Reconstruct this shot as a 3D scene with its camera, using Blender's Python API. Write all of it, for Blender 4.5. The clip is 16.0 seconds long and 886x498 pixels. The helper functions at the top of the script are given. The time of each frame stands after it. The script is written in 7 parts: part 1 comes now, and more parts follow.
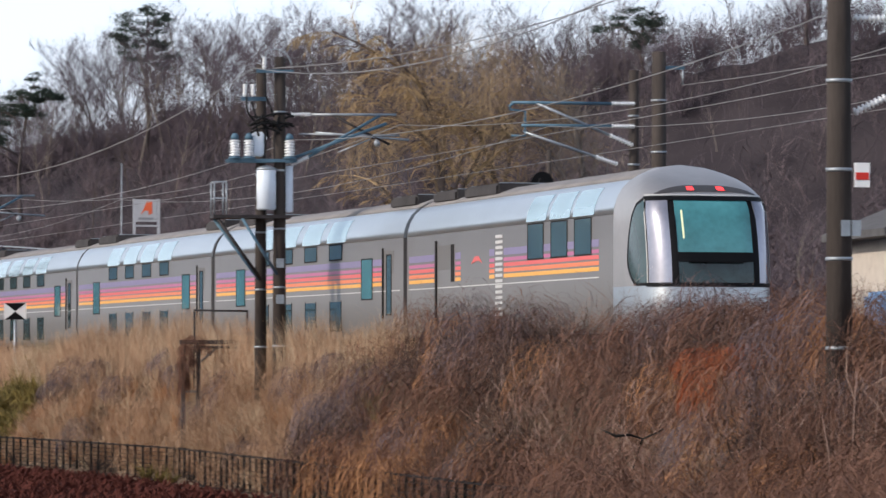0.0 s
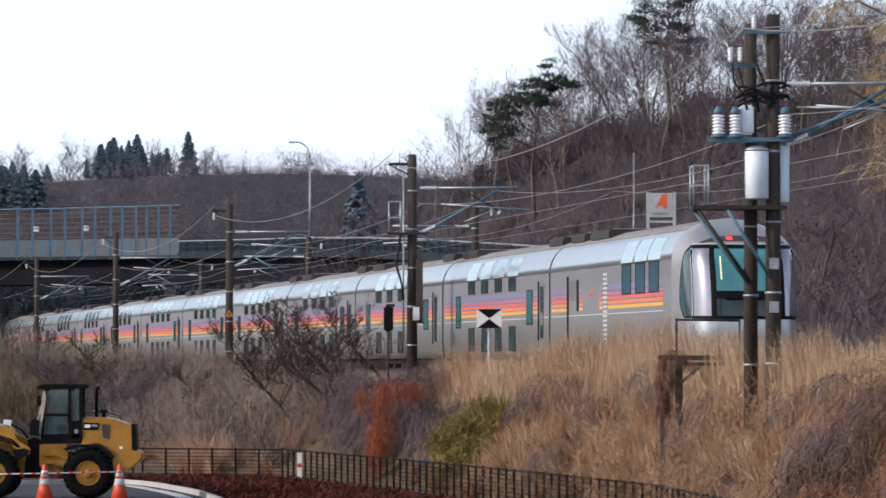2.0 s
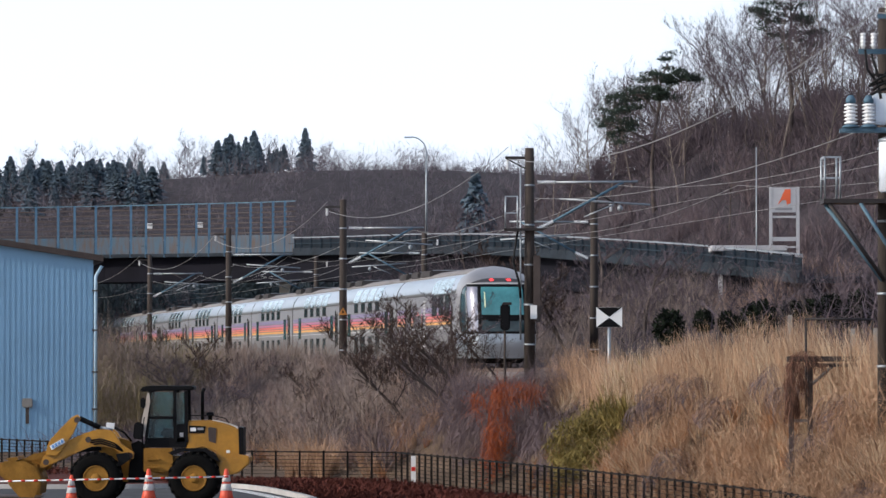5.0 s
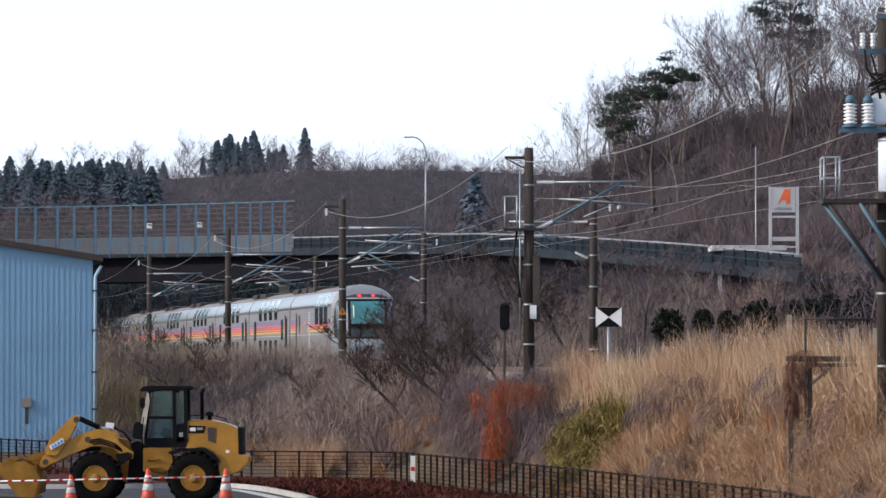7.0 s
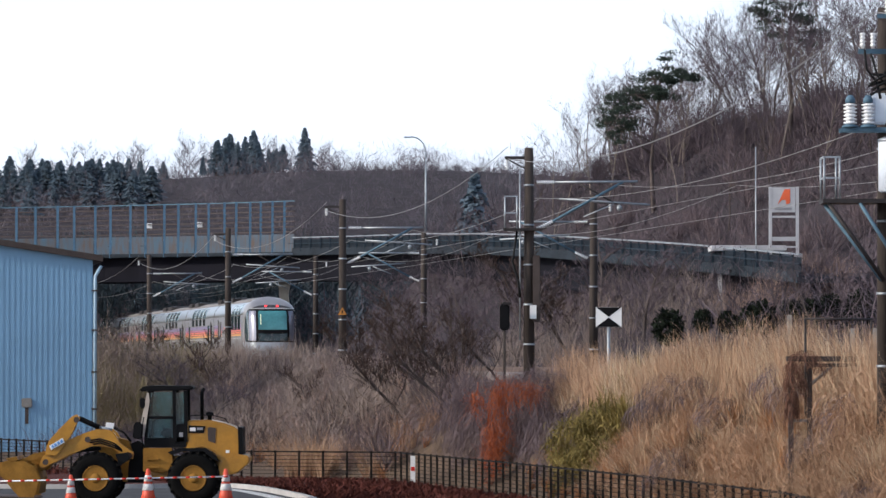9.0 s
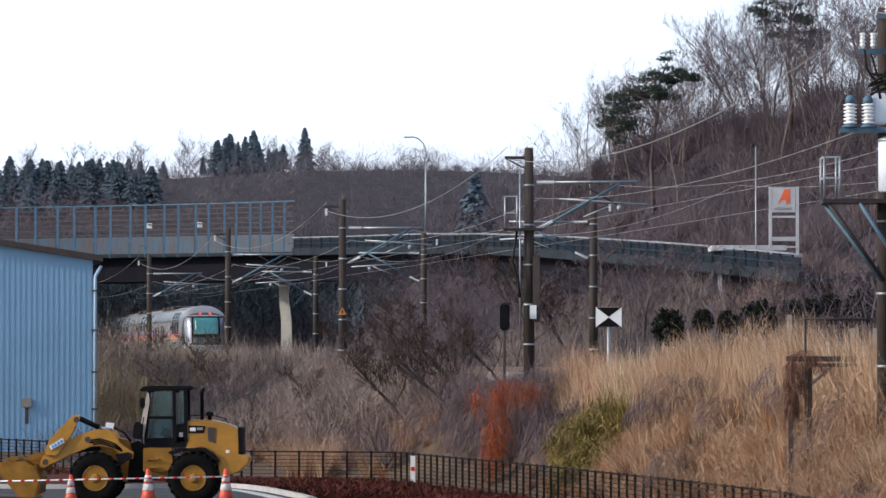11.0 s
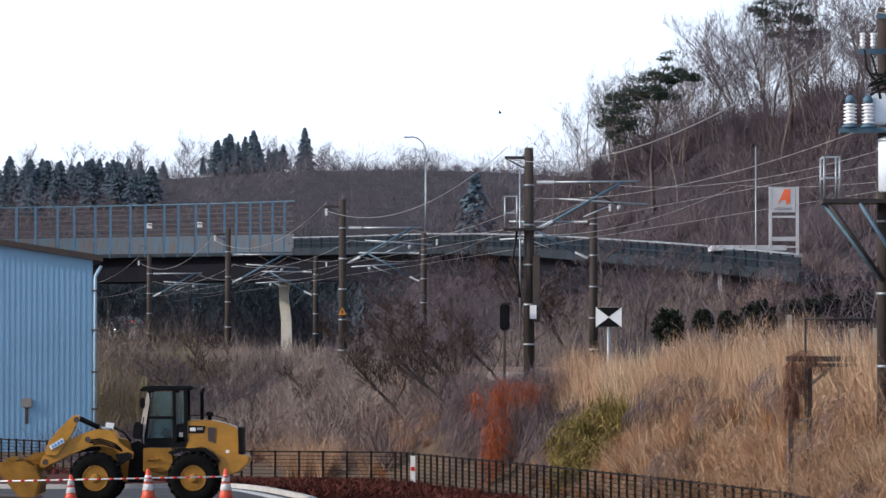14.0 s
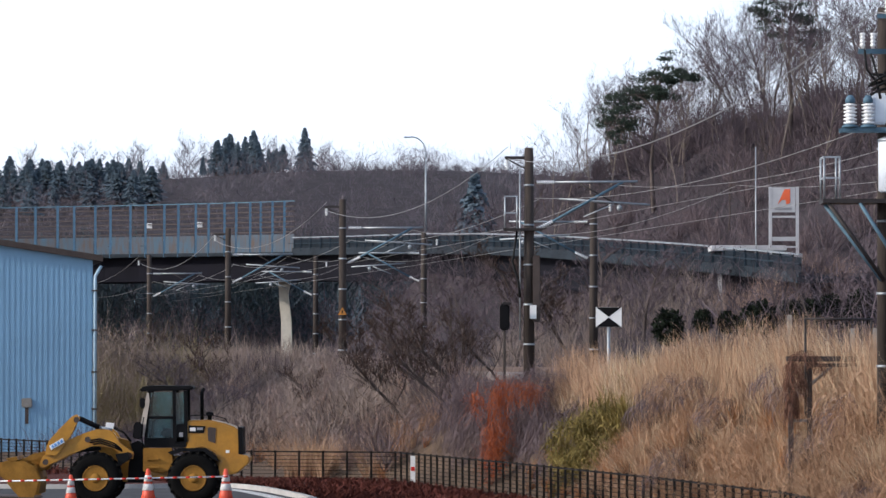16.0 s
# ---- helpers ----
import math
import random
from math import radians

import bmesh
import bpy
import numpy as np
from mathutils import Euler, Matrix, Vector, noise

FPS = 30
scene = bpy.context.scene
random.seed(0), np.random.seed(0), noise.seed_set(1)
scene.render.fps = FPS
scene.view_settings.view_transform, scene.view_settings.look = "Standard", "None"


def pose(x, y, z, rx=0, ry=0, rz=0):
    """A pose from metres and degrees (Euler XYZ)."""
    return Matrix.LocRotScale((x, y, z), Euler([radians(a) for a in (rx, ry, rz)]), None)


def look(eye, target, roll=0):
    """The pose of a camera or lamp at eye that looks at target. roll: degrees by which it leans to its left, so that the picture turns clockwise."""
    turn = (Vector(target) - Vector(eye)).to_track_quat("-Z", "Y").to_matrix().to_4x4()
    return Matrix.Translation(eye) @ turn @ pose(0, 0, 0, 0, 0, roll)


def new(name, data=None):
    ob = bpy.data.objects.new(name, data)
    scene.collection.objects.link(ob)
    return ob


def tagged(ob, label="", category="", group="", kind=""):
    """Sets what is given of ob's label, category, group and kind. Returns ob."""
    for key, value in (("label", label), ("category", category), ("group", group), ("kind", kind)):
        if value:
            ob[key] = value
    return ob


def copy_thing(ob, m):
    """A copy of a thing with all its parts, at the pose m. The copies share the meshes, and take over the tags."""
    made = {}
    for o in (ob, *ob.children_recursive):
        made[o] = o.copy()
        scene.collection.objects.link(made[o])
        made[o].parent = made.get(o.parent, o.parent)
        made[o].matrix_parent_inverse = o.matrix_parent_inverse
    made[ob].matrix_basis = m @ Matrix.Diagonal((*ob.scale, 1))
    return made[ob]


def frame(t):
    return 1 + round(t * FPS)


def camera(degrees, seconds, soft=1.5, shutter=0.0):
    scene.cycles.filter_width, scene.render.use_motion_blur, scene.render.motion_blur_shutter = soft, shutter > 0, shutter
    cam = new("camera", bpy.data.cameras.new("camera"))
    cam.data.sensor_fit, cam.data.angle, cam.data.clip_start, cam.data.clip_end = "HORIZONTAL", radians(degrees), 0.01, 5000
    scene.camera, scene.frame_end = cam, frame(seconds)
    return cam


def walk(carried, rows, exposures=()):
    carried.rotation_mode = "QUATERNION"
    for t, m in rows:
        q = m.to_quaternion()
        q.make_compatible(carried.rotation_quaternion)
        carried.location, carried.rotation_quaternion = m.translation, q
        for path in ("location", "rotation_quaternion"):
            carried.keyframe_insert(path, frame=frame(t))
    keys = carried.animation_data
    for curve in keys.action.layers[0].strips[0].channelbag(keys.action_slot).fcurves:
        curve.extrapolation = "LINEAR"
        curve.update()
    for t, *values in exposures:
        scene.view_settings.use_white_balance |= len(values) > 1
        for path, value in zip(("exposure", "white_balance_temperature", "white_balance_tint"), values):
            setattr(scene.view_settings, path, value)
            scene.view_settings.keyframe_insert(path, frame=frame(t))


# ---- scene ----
CAM_Z = 3.93
cam = camera(11.48, 16.0, soft=1.5, shutter=0.2)


def cam_row(t, yaw, pitch, back, roll=0.0):
    """Stands back metres behind the tripod along its line of sight; yaw to the right, pitch up, in degrees."""
    a, b = radians(yaw), radians(pitch)
    d = Vector((math.sin(a) * math.cos(b), math.cos(a) * math.cos(b), math.sin(b)))
    eye = Vector((0, 0, CAM_Z)) - d * back
    return t, look(eye, eye + d * 100, roll)


walk(cam, [
    cam_row(0.0, 8.714, 1.536, 24.5, 0.1),
    cam_row(0.5, 6.678, 1.516, 19.0, 0.1),
    cam_row(1.0, 4.944, 1.509, 13.0, 0.1),
    cam_row(1.5, 3.144, 1.493, 8.6, 0.1),
    cam_row(2.0, 1.531, 1.495, 4.5, 0.05),
    cam_row(2.5, 0.363, 1.487, 1.3, 0.03),
    cam_row(2.8, -0.02, 1.482, 0.15),
    cam_row(3.0, -0.058, 1.482, 0.0),
    cam_row(3.5, -0.024, 1.454, 0.0),
    cam_row(4.2, -0.01, 1.448, 0.0),
    cam_row(6.5, 0.0, 1.446, 0.0),
    cam_row(16.0, 0.0, 1.446, 0.0)],
    exposures=[(0.0, -0.26, 5900, 10), (16.0, -0.16, 5750, 10)])

# ---- light ----
SUN_FROM = Vector((-0.86, -0.26, 0.42)).normalized()
world = bpy.data.worlds.new("world")
scene.world = world
world.use_nodes = True
wn = world.node_tree.nodes
sky = wn.new("ShaderNodeTexSky")
sky.sky_type = "NISHITA"
sky.sun_disc = False
sky.sun_elevation = math.asin(SUN_FROM.z)
sky.sun_rotation = math.atan2(SUN_FROM.x, SUN_FROM.y)
sky.air_density, sky.dust_density, sky.ozone_density = 1.0, 3.0, 1.5
wn["Background"].inputs["Strength"].default_value = 0.15
veil = wn.new("ShaderNodeMix")  # a thin bright veil of high cloud over the whole sky
veil.data_type = "RGBA"
coord = wn.new("ShaderNodeTexCoord")
split = wn.new("ShaderNodeSeparateXYZ")
fade = wn.new("ShaderNodeMapRange")  # haze thins out towards the zenith
fade.inputs["From Max"].default_value = 0.65
fade.inputs["To Min"].default_value, fade.inputs["To Max"].default_value = 0.72, 0.10
world.node_tree.links.new(coord.outputs["Generated"], split.inputs["Vector"])
world.node_tree.links.new(split.outputs["Z"], fade.inputs["Value"])
world.node_tree.links.new(fade.outputs["Result"], veil.inputs[0])
veil.inputs[7].default_value = (11.6, 12.0, 12.7, 1)
world.node_tree.links.new(sky.outputs["Color"], veil.inputs[6])
world.node_tree.links.new(veil.outputs[2], wn["Background"].inputs["Color"])
sun = new("sun", bpy.data.lights.new("sun", "SUN"))
sun.data.energy, sun.data.angle, sun.data.color = 4.0, radians(0.8), (1.0, 0.86, 0.69)
sun.matrix_world = look(SUN_FROM * 100, (0, 0, 0))


# ---- materials ----
def mat(name, col, rough=0.7, metal=0.0, var=0.25, scale=3.0, bump=0.0, col2=None, island=0.0, coat=0.0, stretch=None):
    """A principled material with two scales of colour variation, and optional relief and change from piece to piece."""
    m = bpy.data.materials.new(name)
    m.use_nodes = True
    nt = m.node_tree
    n, ln = nt.nodes, nt.links
    b = n["Principled BSDF"]
    b.inputs["Roughness"].default_value = rough
    b.inputs["Metallic"].default_value = metal
    b.inputs["Specular IOR Level"].default_value = 0.5 if rough < 0.6 else 0.15
    b.inputs["Coat Weight"].default_value = coat
    co = n.new("ShaderNodeTexCoord")
    mp = n.new("ShaderNodeMapping")
    if stretch:
        mp.inputs["Scale"].default_value = stretch
    ln.new(co.outputs["Object"], mp.inputs["Vector"])
    t1, t2 = n.new("ShaderNodeTexNoise"), n.new("ShaderNodeTexNoise")
    t1.inputs["Scale"].default_value, t2.inputs["Scale"].default_value = scale, scale * 9
    t1.inputs["Detail"].default_value = t2.inputs["Detail"].default_value = 4
    for t in (t1, t2):
        ln.new(mp.outputs["Vector"], t.inputs["Vector"])
    add = n.new("ShaderNodeMath")
    add.operation = "MULTIPLY_ADD"
    add.inputs[1].default_value = 0.35
    ln.new(t2.outputs["Fac"], add.inputs[0])
    ln.new(t1.outputs["Fac"], add.inputs[2])
    last = add.outputs[0]
    if island:
        geo = n.new("ShaderNodeNewGeometry")
        ad2 = n.new("ShaderNodeMath")
        ad2.operation = "MULTIPLY_ADD"
        ad2.inputs[1].default_value = island
        ln.new(geo.outputs["Random Per Island"], ad2.inputs[0])
        ln.new(last, ad2.inputs[2])
        last = ad2.outputs[0]
    ramp = n.new("ShaderNodeMapRange")
    ramp.inputs["From Min"].default_value = 0.4
    ramp.inputs["From Max"].default_value = 0.95 + island
    ln.new(last, ramp.inputs["Value"])
    mix = n.new("ShaderNodeMix")
    mix.data_type = "RGBA"
    c2 = col2 or tuple(min(1, c * (1 + var)) for c in col)
    c1 = col if col2 else tuple(c * (1 - var) for c in col)
    mix.inputs[6].default_value, mix.inputs[7].default_value = (*c1, 1), (*c2, 1)
    ln.new(ramp.outputs["Result"], mix.inputs[0])
    ln.new(mix.outputs[2], b.inputs["Base Color"])
    if bump:
        bp = n.new("ShaderNodeBump")
        bp.inputs["Strength"].default_value = bump
        bp.inputs["Distance"].default_value = 0.05
        ln.new(t2.outputs["Fac"], bp.inputs["Height"])
        ln.new(bp.outputs["Normal"], b.inputs["Normal"])
    return m


def glow(name, col, strength):
    m = bpy.data.materials.new(name)
    m.use_nodes = True
    b = m.node_tree.nodes["Principled BSDF"]
    b.inputs["Base Color"].default_value = (*col, 1)
    b.inputs["Emission Color"].default_value = (*col, 1)
    b.inputs["Emission Strength"].default_value = strength
    return m


M = dict(
    asphalt=mat("asphalt", (0.060, 0.060, 0.064), 0.9, var=0.25, scale=0.6, bump=0.3),
    soil=mat("soil", (0.075, 0.052, 0.036), 0.95, col2=(0.15, 0.105, 0.07), scale=0.5, bump=0.6),
    hillsoil=mat("leaf_litter", (0.028, 0.023, 0.027), 0.95, col2=(0.054, 0.044, 0.048), scale=0.3, bump=0.6),
    redmulch=mat("red_ground_cover", (0.045, 0.014, 0.011), 0.95, col2=(0.105, 0.032, 0.024), scale=1.5, bump=0.8, island=0.6),
    ballast=mat("ballast", (0.22, 0.19, 0.17), 0.95, var=0.35, scale=6, bump=0.8),
    rail=mat("rail_steel", (0.20, 0.14, 0.11), 0.5, 0.7, var=0.3),
    kerb=mat("kerb_concrete", (0.40, 0.385, 0.37), 0.85, var=0.2, scale=1.2),
    paint=mat("road_paint", (0.75, 0.75, 0.74), 0.8, var=0.08),
    concrete=mat("concrete", (0.26, 0.245, 0.225), 0.9, var=0.25, scale=1.0, bump=0.2),
    pier=mat("pier_concrete", (0.62, 0.58, 0.50), 0.9, var=0.2, scale=0.8),
    pole=mat("pole_concrete", (0.055, 0.045, 0.040), 0.85, var=0.4, scale=2.0, bump=0.2, stretch=(1, 1, 0.2)),
    steel=mat("galvanised_steel", (0.33, 0.36, 0.39), 0.5, 0.6, var=0.2, scale=4),
    bluesteel=mat("blue_grey_steel", (0.10, 0.17, 0.23), 0.6, 0.2, var=0.25, scale=3),
    darksteel=mat("dark_steel", (0.045, 0.04, 0.04), 0.6, 0.4, var=0.3),
    fence=mat("dark_brown_paint", (0.012, 0.010, 0.0095), 0.8, 0.0, var=0.3),
    wire=mat("wire_metal", (0.30, 0.29, 0.28), 0.5, 0.6, var=0.15),
    cable=mat("black_rubber", (0.012, 0.012, 0.013), 0.6, var=0.2),
    porcelain=mat("white_porcelain", (0.78, 0.79, 0.80), 0.25, var=0.06),
    tank=mat("pale_painted_tank", (0.66, 0.72, 0.80), 0.45, var=0.08, scale=2),
    white=mat("white_paint", (0.80, 0.80, 0.79), 0.5, var=0.05),
    black=mat("black_paint", (0.004, 0.004, 0.005), 0.62, var=0.2),
    girder=mat("dark_girder_steel", (0.007, 0.007, 0.012), 0.9, var=0.35, scale=0.5),
    deckedge=mat("dark_deck_edge", (0.022, 0.029, 0.038), 0.85, var=0.4, scale=0.4),
    barrier=mat("rusty_grey_panel", (0.10, 0.070, 0.055), 0.85, col2=(0.060, 0.120, 0.180), scale=3.0, stretch=(1, 1, 0.25)),
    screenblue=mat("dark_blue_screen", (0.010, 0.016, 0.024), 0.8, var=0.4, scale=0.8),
    railblue=mat("dull_blue_rail", (0.024, 0.038, 0.054), 0.7, var=0.3, scale=2),
    bluepost=mat("blue_painted_post", (0.09, 0.17, 0.26), 0.6, var=0.2),
    siding=mat("blue_siding", (0.20, 0.355, 0.52), 0.5, 0.0, var=0.10, scale=0.35),
    siding_trim=mat("brown_roof_trim", (0.07, 0.055, 0.05), 0.6, var=0.2),
    pvc=mat("blue_downpipe", (0.34, 0.48, 0.60), 0.5, var=0.1),
    yellow=mat("construction_yellow", (0.40, 0.19, 0.012), 0.38, var=0.3, scale=1.2, coat=0.25),
    # wear, and darkened further for the shade between the wheels
    dullyellow=mat("worn_shaded_yellow", (0.25, 0.125, 0.022), 0.7, var=0.4, scale=2),
    tyre=mat("tyre_rubber", (0.004, 0.004, 0.004), 0.95, var=0.35, scale=4, bump=0.4),
    cone=mat("orange_plastic", (0.62, 0.075, 0.03), 0.5, var=0.1),
    redtape=mat("red_band", (0.55, 0.04, 0.03), 0.6, var=0.1),
    bark=mat("bark", (0.105, 0.085, 0.078), 0.95, var=0.35, scale=2.5, bump=0.4),
    # mauve haze of the hillside mixed into the twig colour
    twig=mat("bare_twigs", (0.068, 0.054, 0.064), 0.95, col2=(0.160, 0.128, 0.144), scale=0.4, island=0.5),
    palebark=mat("pale_bark", (0.22, 0.185, 0.16), 0.95, var=0.3, scale=2.5),
    willow=mat("willow_twigs", (0.25, 0.17, 0.095), 0.9, col2=(0.50, 0.36, 0.20), scale=0.4, island=0.5),
    needles=mat("pine_needles", (0.030, 0.044, 0.034), 0.85, col2=(0.060, 0.080, 0.060), scale=0.6, island=0.4),
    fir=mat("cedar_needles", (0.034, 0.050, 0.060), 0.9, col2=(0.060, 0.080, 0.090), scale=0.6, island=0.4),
    # pale blue distance haze mixed into the needle colour
    farfir=mat("haze_tinted_needles", (0.095, 0.135, 0.170), 0.95, col2=(0.130, 0.170, 0.205), scale=0.6, island=0.4),
    grass=mat("dry_grass", (0.15, 0.084, 0.050), 0.85, col2=(0.64, 0.425, 0.275), scale=0.5, island=0.6),
    rusty=mat("russet_grass", (0.17, 0.075, 0.036), 0.9, col2=(0.52, 0.27, 0.13), scale=0.5, island=0.6),
    olive=mat("olive_weeds", (0.085, 0.074, 0.038), 0.9, col2=(0.27, 0.225, 0.125), scale=0.6, island=0.6),
    greytwig=mat("pale_grey_twigs", (0.165, 0.130, 0.117), 0.95, col2=(0.36, 0.29, 0.25), scale=0.5, island=0.6),
    plum=mat("plum_grey_twigs", (0.085, 0.064, 0.072), 0.95, col2=(0.215, 0.166, 0.172), scale=0.5, island=0.6),
    paleplume=mat("grass_plume", (0.46, 0.35, 0.23), 0.9, col2=(0.62, 0.50, 0.36), scale=0.6, island=0.4),
    bramble=mat("bramble_canes", (0.052, 0.026, 0.020), 0.9, col2=(0.265, 0.145, 0.102), scale=0.6, island=0.6),
    brush=mat("dry_brush", (0.105, 0.074, 0.060), 0.9, col2=(0.37, 0.275, 0.222), scale=0.5, island=0.7),
    vine=mat("red_vine", (0.20, 0.050, 0.022), 0.9, col2=(0.40, 0.115, 0.045), scale=1.0, island=0.6),
    bamboo=mat("bamboo_leaves", (0.022, 0.028, 0.010), 0.7, col2=(0.36, 0.27, 0.085), scale=1.6, island=0.55),
    shrub=mat("clipped_evergreen", (0.009, 0.014, 0.009), 0.9, col2=(0.022, 0.028, 0.018), scale=1.0, island=0.4),
    silver=mat("silver_coach_paint", (0.165, 0.155, 0.15), 0.5, 0.3, var=0.06, scale=0.6),
    roof=mat("coach_roof", (0.23, 0.215, 0.21), 0.75, 0.1, var=0.2, scale=0.8),
    # paler and bluer than the sides: sky reflection put into the silver
    shoulder=mat("sky_tinted_silver", (0.52, 0.56, 0.60), 0.34, 0.8, var=0.04, scale=0.6),
    under=mat("underfloor", (0.025, 0.022, 0.02), 0.8, var=0.3),
    gangway=mat("gangway_rubber", (0.02, 0.019, 0.019), 0.8, var=0.2),
    purple=mat("stripe_purple", (0.20, 0.17, 0.29), 0.4, var=0.05),
    magenta=mat("stripe_magenta", (0.42, 0.12, 0.24), 0.4, var=0.05),
    red=mat("stripe_red", (0.64, 0.11, 0.10), 0.35, var=0.05),
    orange=mat("stripe_orange", (0.70, 0.19, 0.07), 0.35, var=0.05),
    amber=mat("stripe_yellow", (0.74, 0.37, 0.06), 0.35, var=0.05),
    whiteline=mat("stripe_white", (0.50, 0.49, 0.48), 0.4, var=0.04),
    coachglass=mat("tinted_window", (0.035, 0.062, 0.066), 0.10, 0.0, var=0.3, scale=1.0, coat=0.3),
    # pale sky reflection put into the base colour, beside real mirroring
    skyglass=mat("sky_tinted_roof_glass", (0.40, 0.53, 0.58), 0.14, 0.6, var=0.1, scale=1.0),
    # lightened and blued so the colour carries the distance haze
    farwood=mat("haze_tinted_twigs", (0.125, 0.110, 0.128), 0.95, col2=(0.178, 0.156, 0.172), scale=0.05, island=0.5),
    signwhite=mat("faded_sign_white", (0.48, 0.48, 0.50), 0.6, var=0.08),
    darkbush=mat("dark_canes", (0.035, 0.024, 0.022), 0.9, col2=(0.10, 0.068, 0.055), scale=0.6, island=0.5),
    pinkbush=mat("pale_canes", (0.22, 0.145, 0.122), 0.9, col2=(0.43, 0.305, 0.245), scale=0.6, island=0.5),
    # silver darkened to hold the grey-brown shading of the tail dome
    dome=mat("shaded_silver_dome", (0.40, 0.38, 0.375), 0.36, 0.6, var=0.12, scale=0.8),
    coachteal=mat("teal_tinted_window", (0.05, 0.145, 0.155), 0.12, 0.0, var=0.3, scale=1.0, coat=0.3),
    teal=mat("teal_glass", (0.075, 0.25, 0.27), 0.08, 0.0, var=0.35, scale=0.8, coat=0.5),
    cabglass=mat("cab_glass", (0.016, 0.034, 0.037), 0.06, var=0.5, coat=0.1),
    tarp=mat("blue_sheet", (0.17, 0.32, 0.55), 0.6, var=0.25, scale=0.8),
    plaster=mat("house_plaster", (0.50, 0.44, 0.38), 0.9, var=0.1),
    tileroof=mat("grey_roof_tiles", (0.09, 0.085, 0.085), 0.7, var=0.3, scale=3),
    signorange=mat("sign_orange", (0.75, 0.13, 0.04), 0.5, var=0.08),
    caution=mat("caution_yellow", (0.42, 0.17, 0.02), 0.5, var=0.08),
    grime=mat("grey_bars", (0.28, 0.28, 0.30), 0.6, var=0.1),
    signblue=mat("sign_blue", (0.14, 0.30, 0.62), 0.5, var=0.08),
)


def clear_glass(name, tint, gloss):
    """Tinted glass that lets light through and mirrors a share of it."""
    m = bpy.data.materials.new(name)
    m.use_nodes = True
    n, ln = m.node_tree.nodes, m.node_tree.links
    n.remove(n["Principled BSDF"])
    a, b, mix = n.new("ShaderNodeBsdfTransparent"), n.new("ShaderNodeBsdfGlossy"), n.new("ShaderNodeMixShader")
    a.inputs["Color"].default_value = (*tint, 1)
    b.inputs["Roughness"].default_value = 0.03
    b.inputs["Color"].default_value = (0.9, 0.95, 1.0, 1)
    mix.inputs[0].default_value = gloss
    ln.new(a.outputs[0], mix.inputs[1])
    ln.new(b.outputs[0], mix.inputs[2])
    ln.new(mix.outputs[0], n["Material Output"].inputs["Surface"])
    return m


M["clearglass"] = clear_glass("green_tinted_glass", (0.68, 0.90, 0.91), 0.2)
# grey-lavender of the reflected sky put into the tint; it also mirrors
M["cornerglass"] = mat("lavender_mirror_glass", (0.30, 0.30, 0.35), 0.16, 0.65, var=0.2, scale=1.2)
M["roofunit"] = mat("dark_roof_unit", (0.055, 0.05, 0.05), 0.7, 0.1, var=0.35, scale=1.5)
M["brow"] = mat("dark_grey_brow", (0.06, 0.055, 0.055), 0.5, 0.2, var=0.1)
M["tail"] = glow("tail_lamp_red", (1.0, 0.04, 0.04), 2.2)
M["interior"] = glow("lit_lounge_lamp", (0.75, 0.80, 0.50), 0.35)


# ---- mesh helpers ----
def link_bm(name, bm, material):
    me = bpy.data.meshes.new(name)
    bm.normal_update()
    bm.to_mesh(me)
    bm.free()
    me.materials.append(material)
    return new(name, me)


def part(name, bm, material, parent, label=""):
    ob = link_bm(name, bm, material)
    ob.parent = parent
    return tagged(ob, label)


def base(name, x, y, z, label, category, group="", rz=0, kind=""):
    e = new(name)
    e.empty_display_size = 0.2
    e.matrix_basis = pose(x, y, z, 0, 0, rz)
    return tagged(e, label, category, group, kind)


def box(bm, x0, x1, y0, y1, z0, z1, bev=0.0):
    """Adds a box, bevelled where bev is given."""
    vs = [bm.verts.new((x, y, z)) for z in (z0, z1) for y in (y0, y1) for x in (x0, x1)]
    fs = [bm.faces.new([vs[i] for i in f]) for f in
          ((0, 2, 3, 1), (4, 5, 7, 6), (0, 1, 5, 4), (2, 6, 7, 3), (0, 4, 6, 2), (1, 3, 7, 5))]
    if bev:
        es = list({e for f in fs for e in f.edges})
        bmesh.ops.bevel(bm, geom=es, offset=bev, segments=2, affect="EDGES")
    return bm


def boxbm(*a, **k):
    return box(bmesh.new(), *a, **k)


def tube(bm, p0, p1, r0, r1=None, n=8, caps=True):
    """Adds a tapered round bar from p0 to p1."""
    p0, p1 = Vector(p0), Vector(p1)
    r1 = r0 if r1 is None else r1
    d = (p1 - p0).normalized()
    a = d.orthogonal().normalized()
    b = d.cross(a)
    rings = []
    for p, r in ((p0, r0), (p1, r1)):
        rings.append([bm.verts.new(p + (a * math.cos(2 * math.pi * i / n) + b * math.sin(2 * math.pi * i / n)) * r) for i in range(n)])
    for i in range(n):
        f = bm.faces.new((rings[0][i], rings[0][(i + 1) % n], rings[1][(i + 1) % n], rings[1][i]))
        f.smooth = n > 6
    if caps:
        bm.faces.new(rings[0][::-1])
        bm.faces.new(rings[1])
    return bm


def tubebm(*a, **k):
    return tube(bmesh.new(), *a, **k)


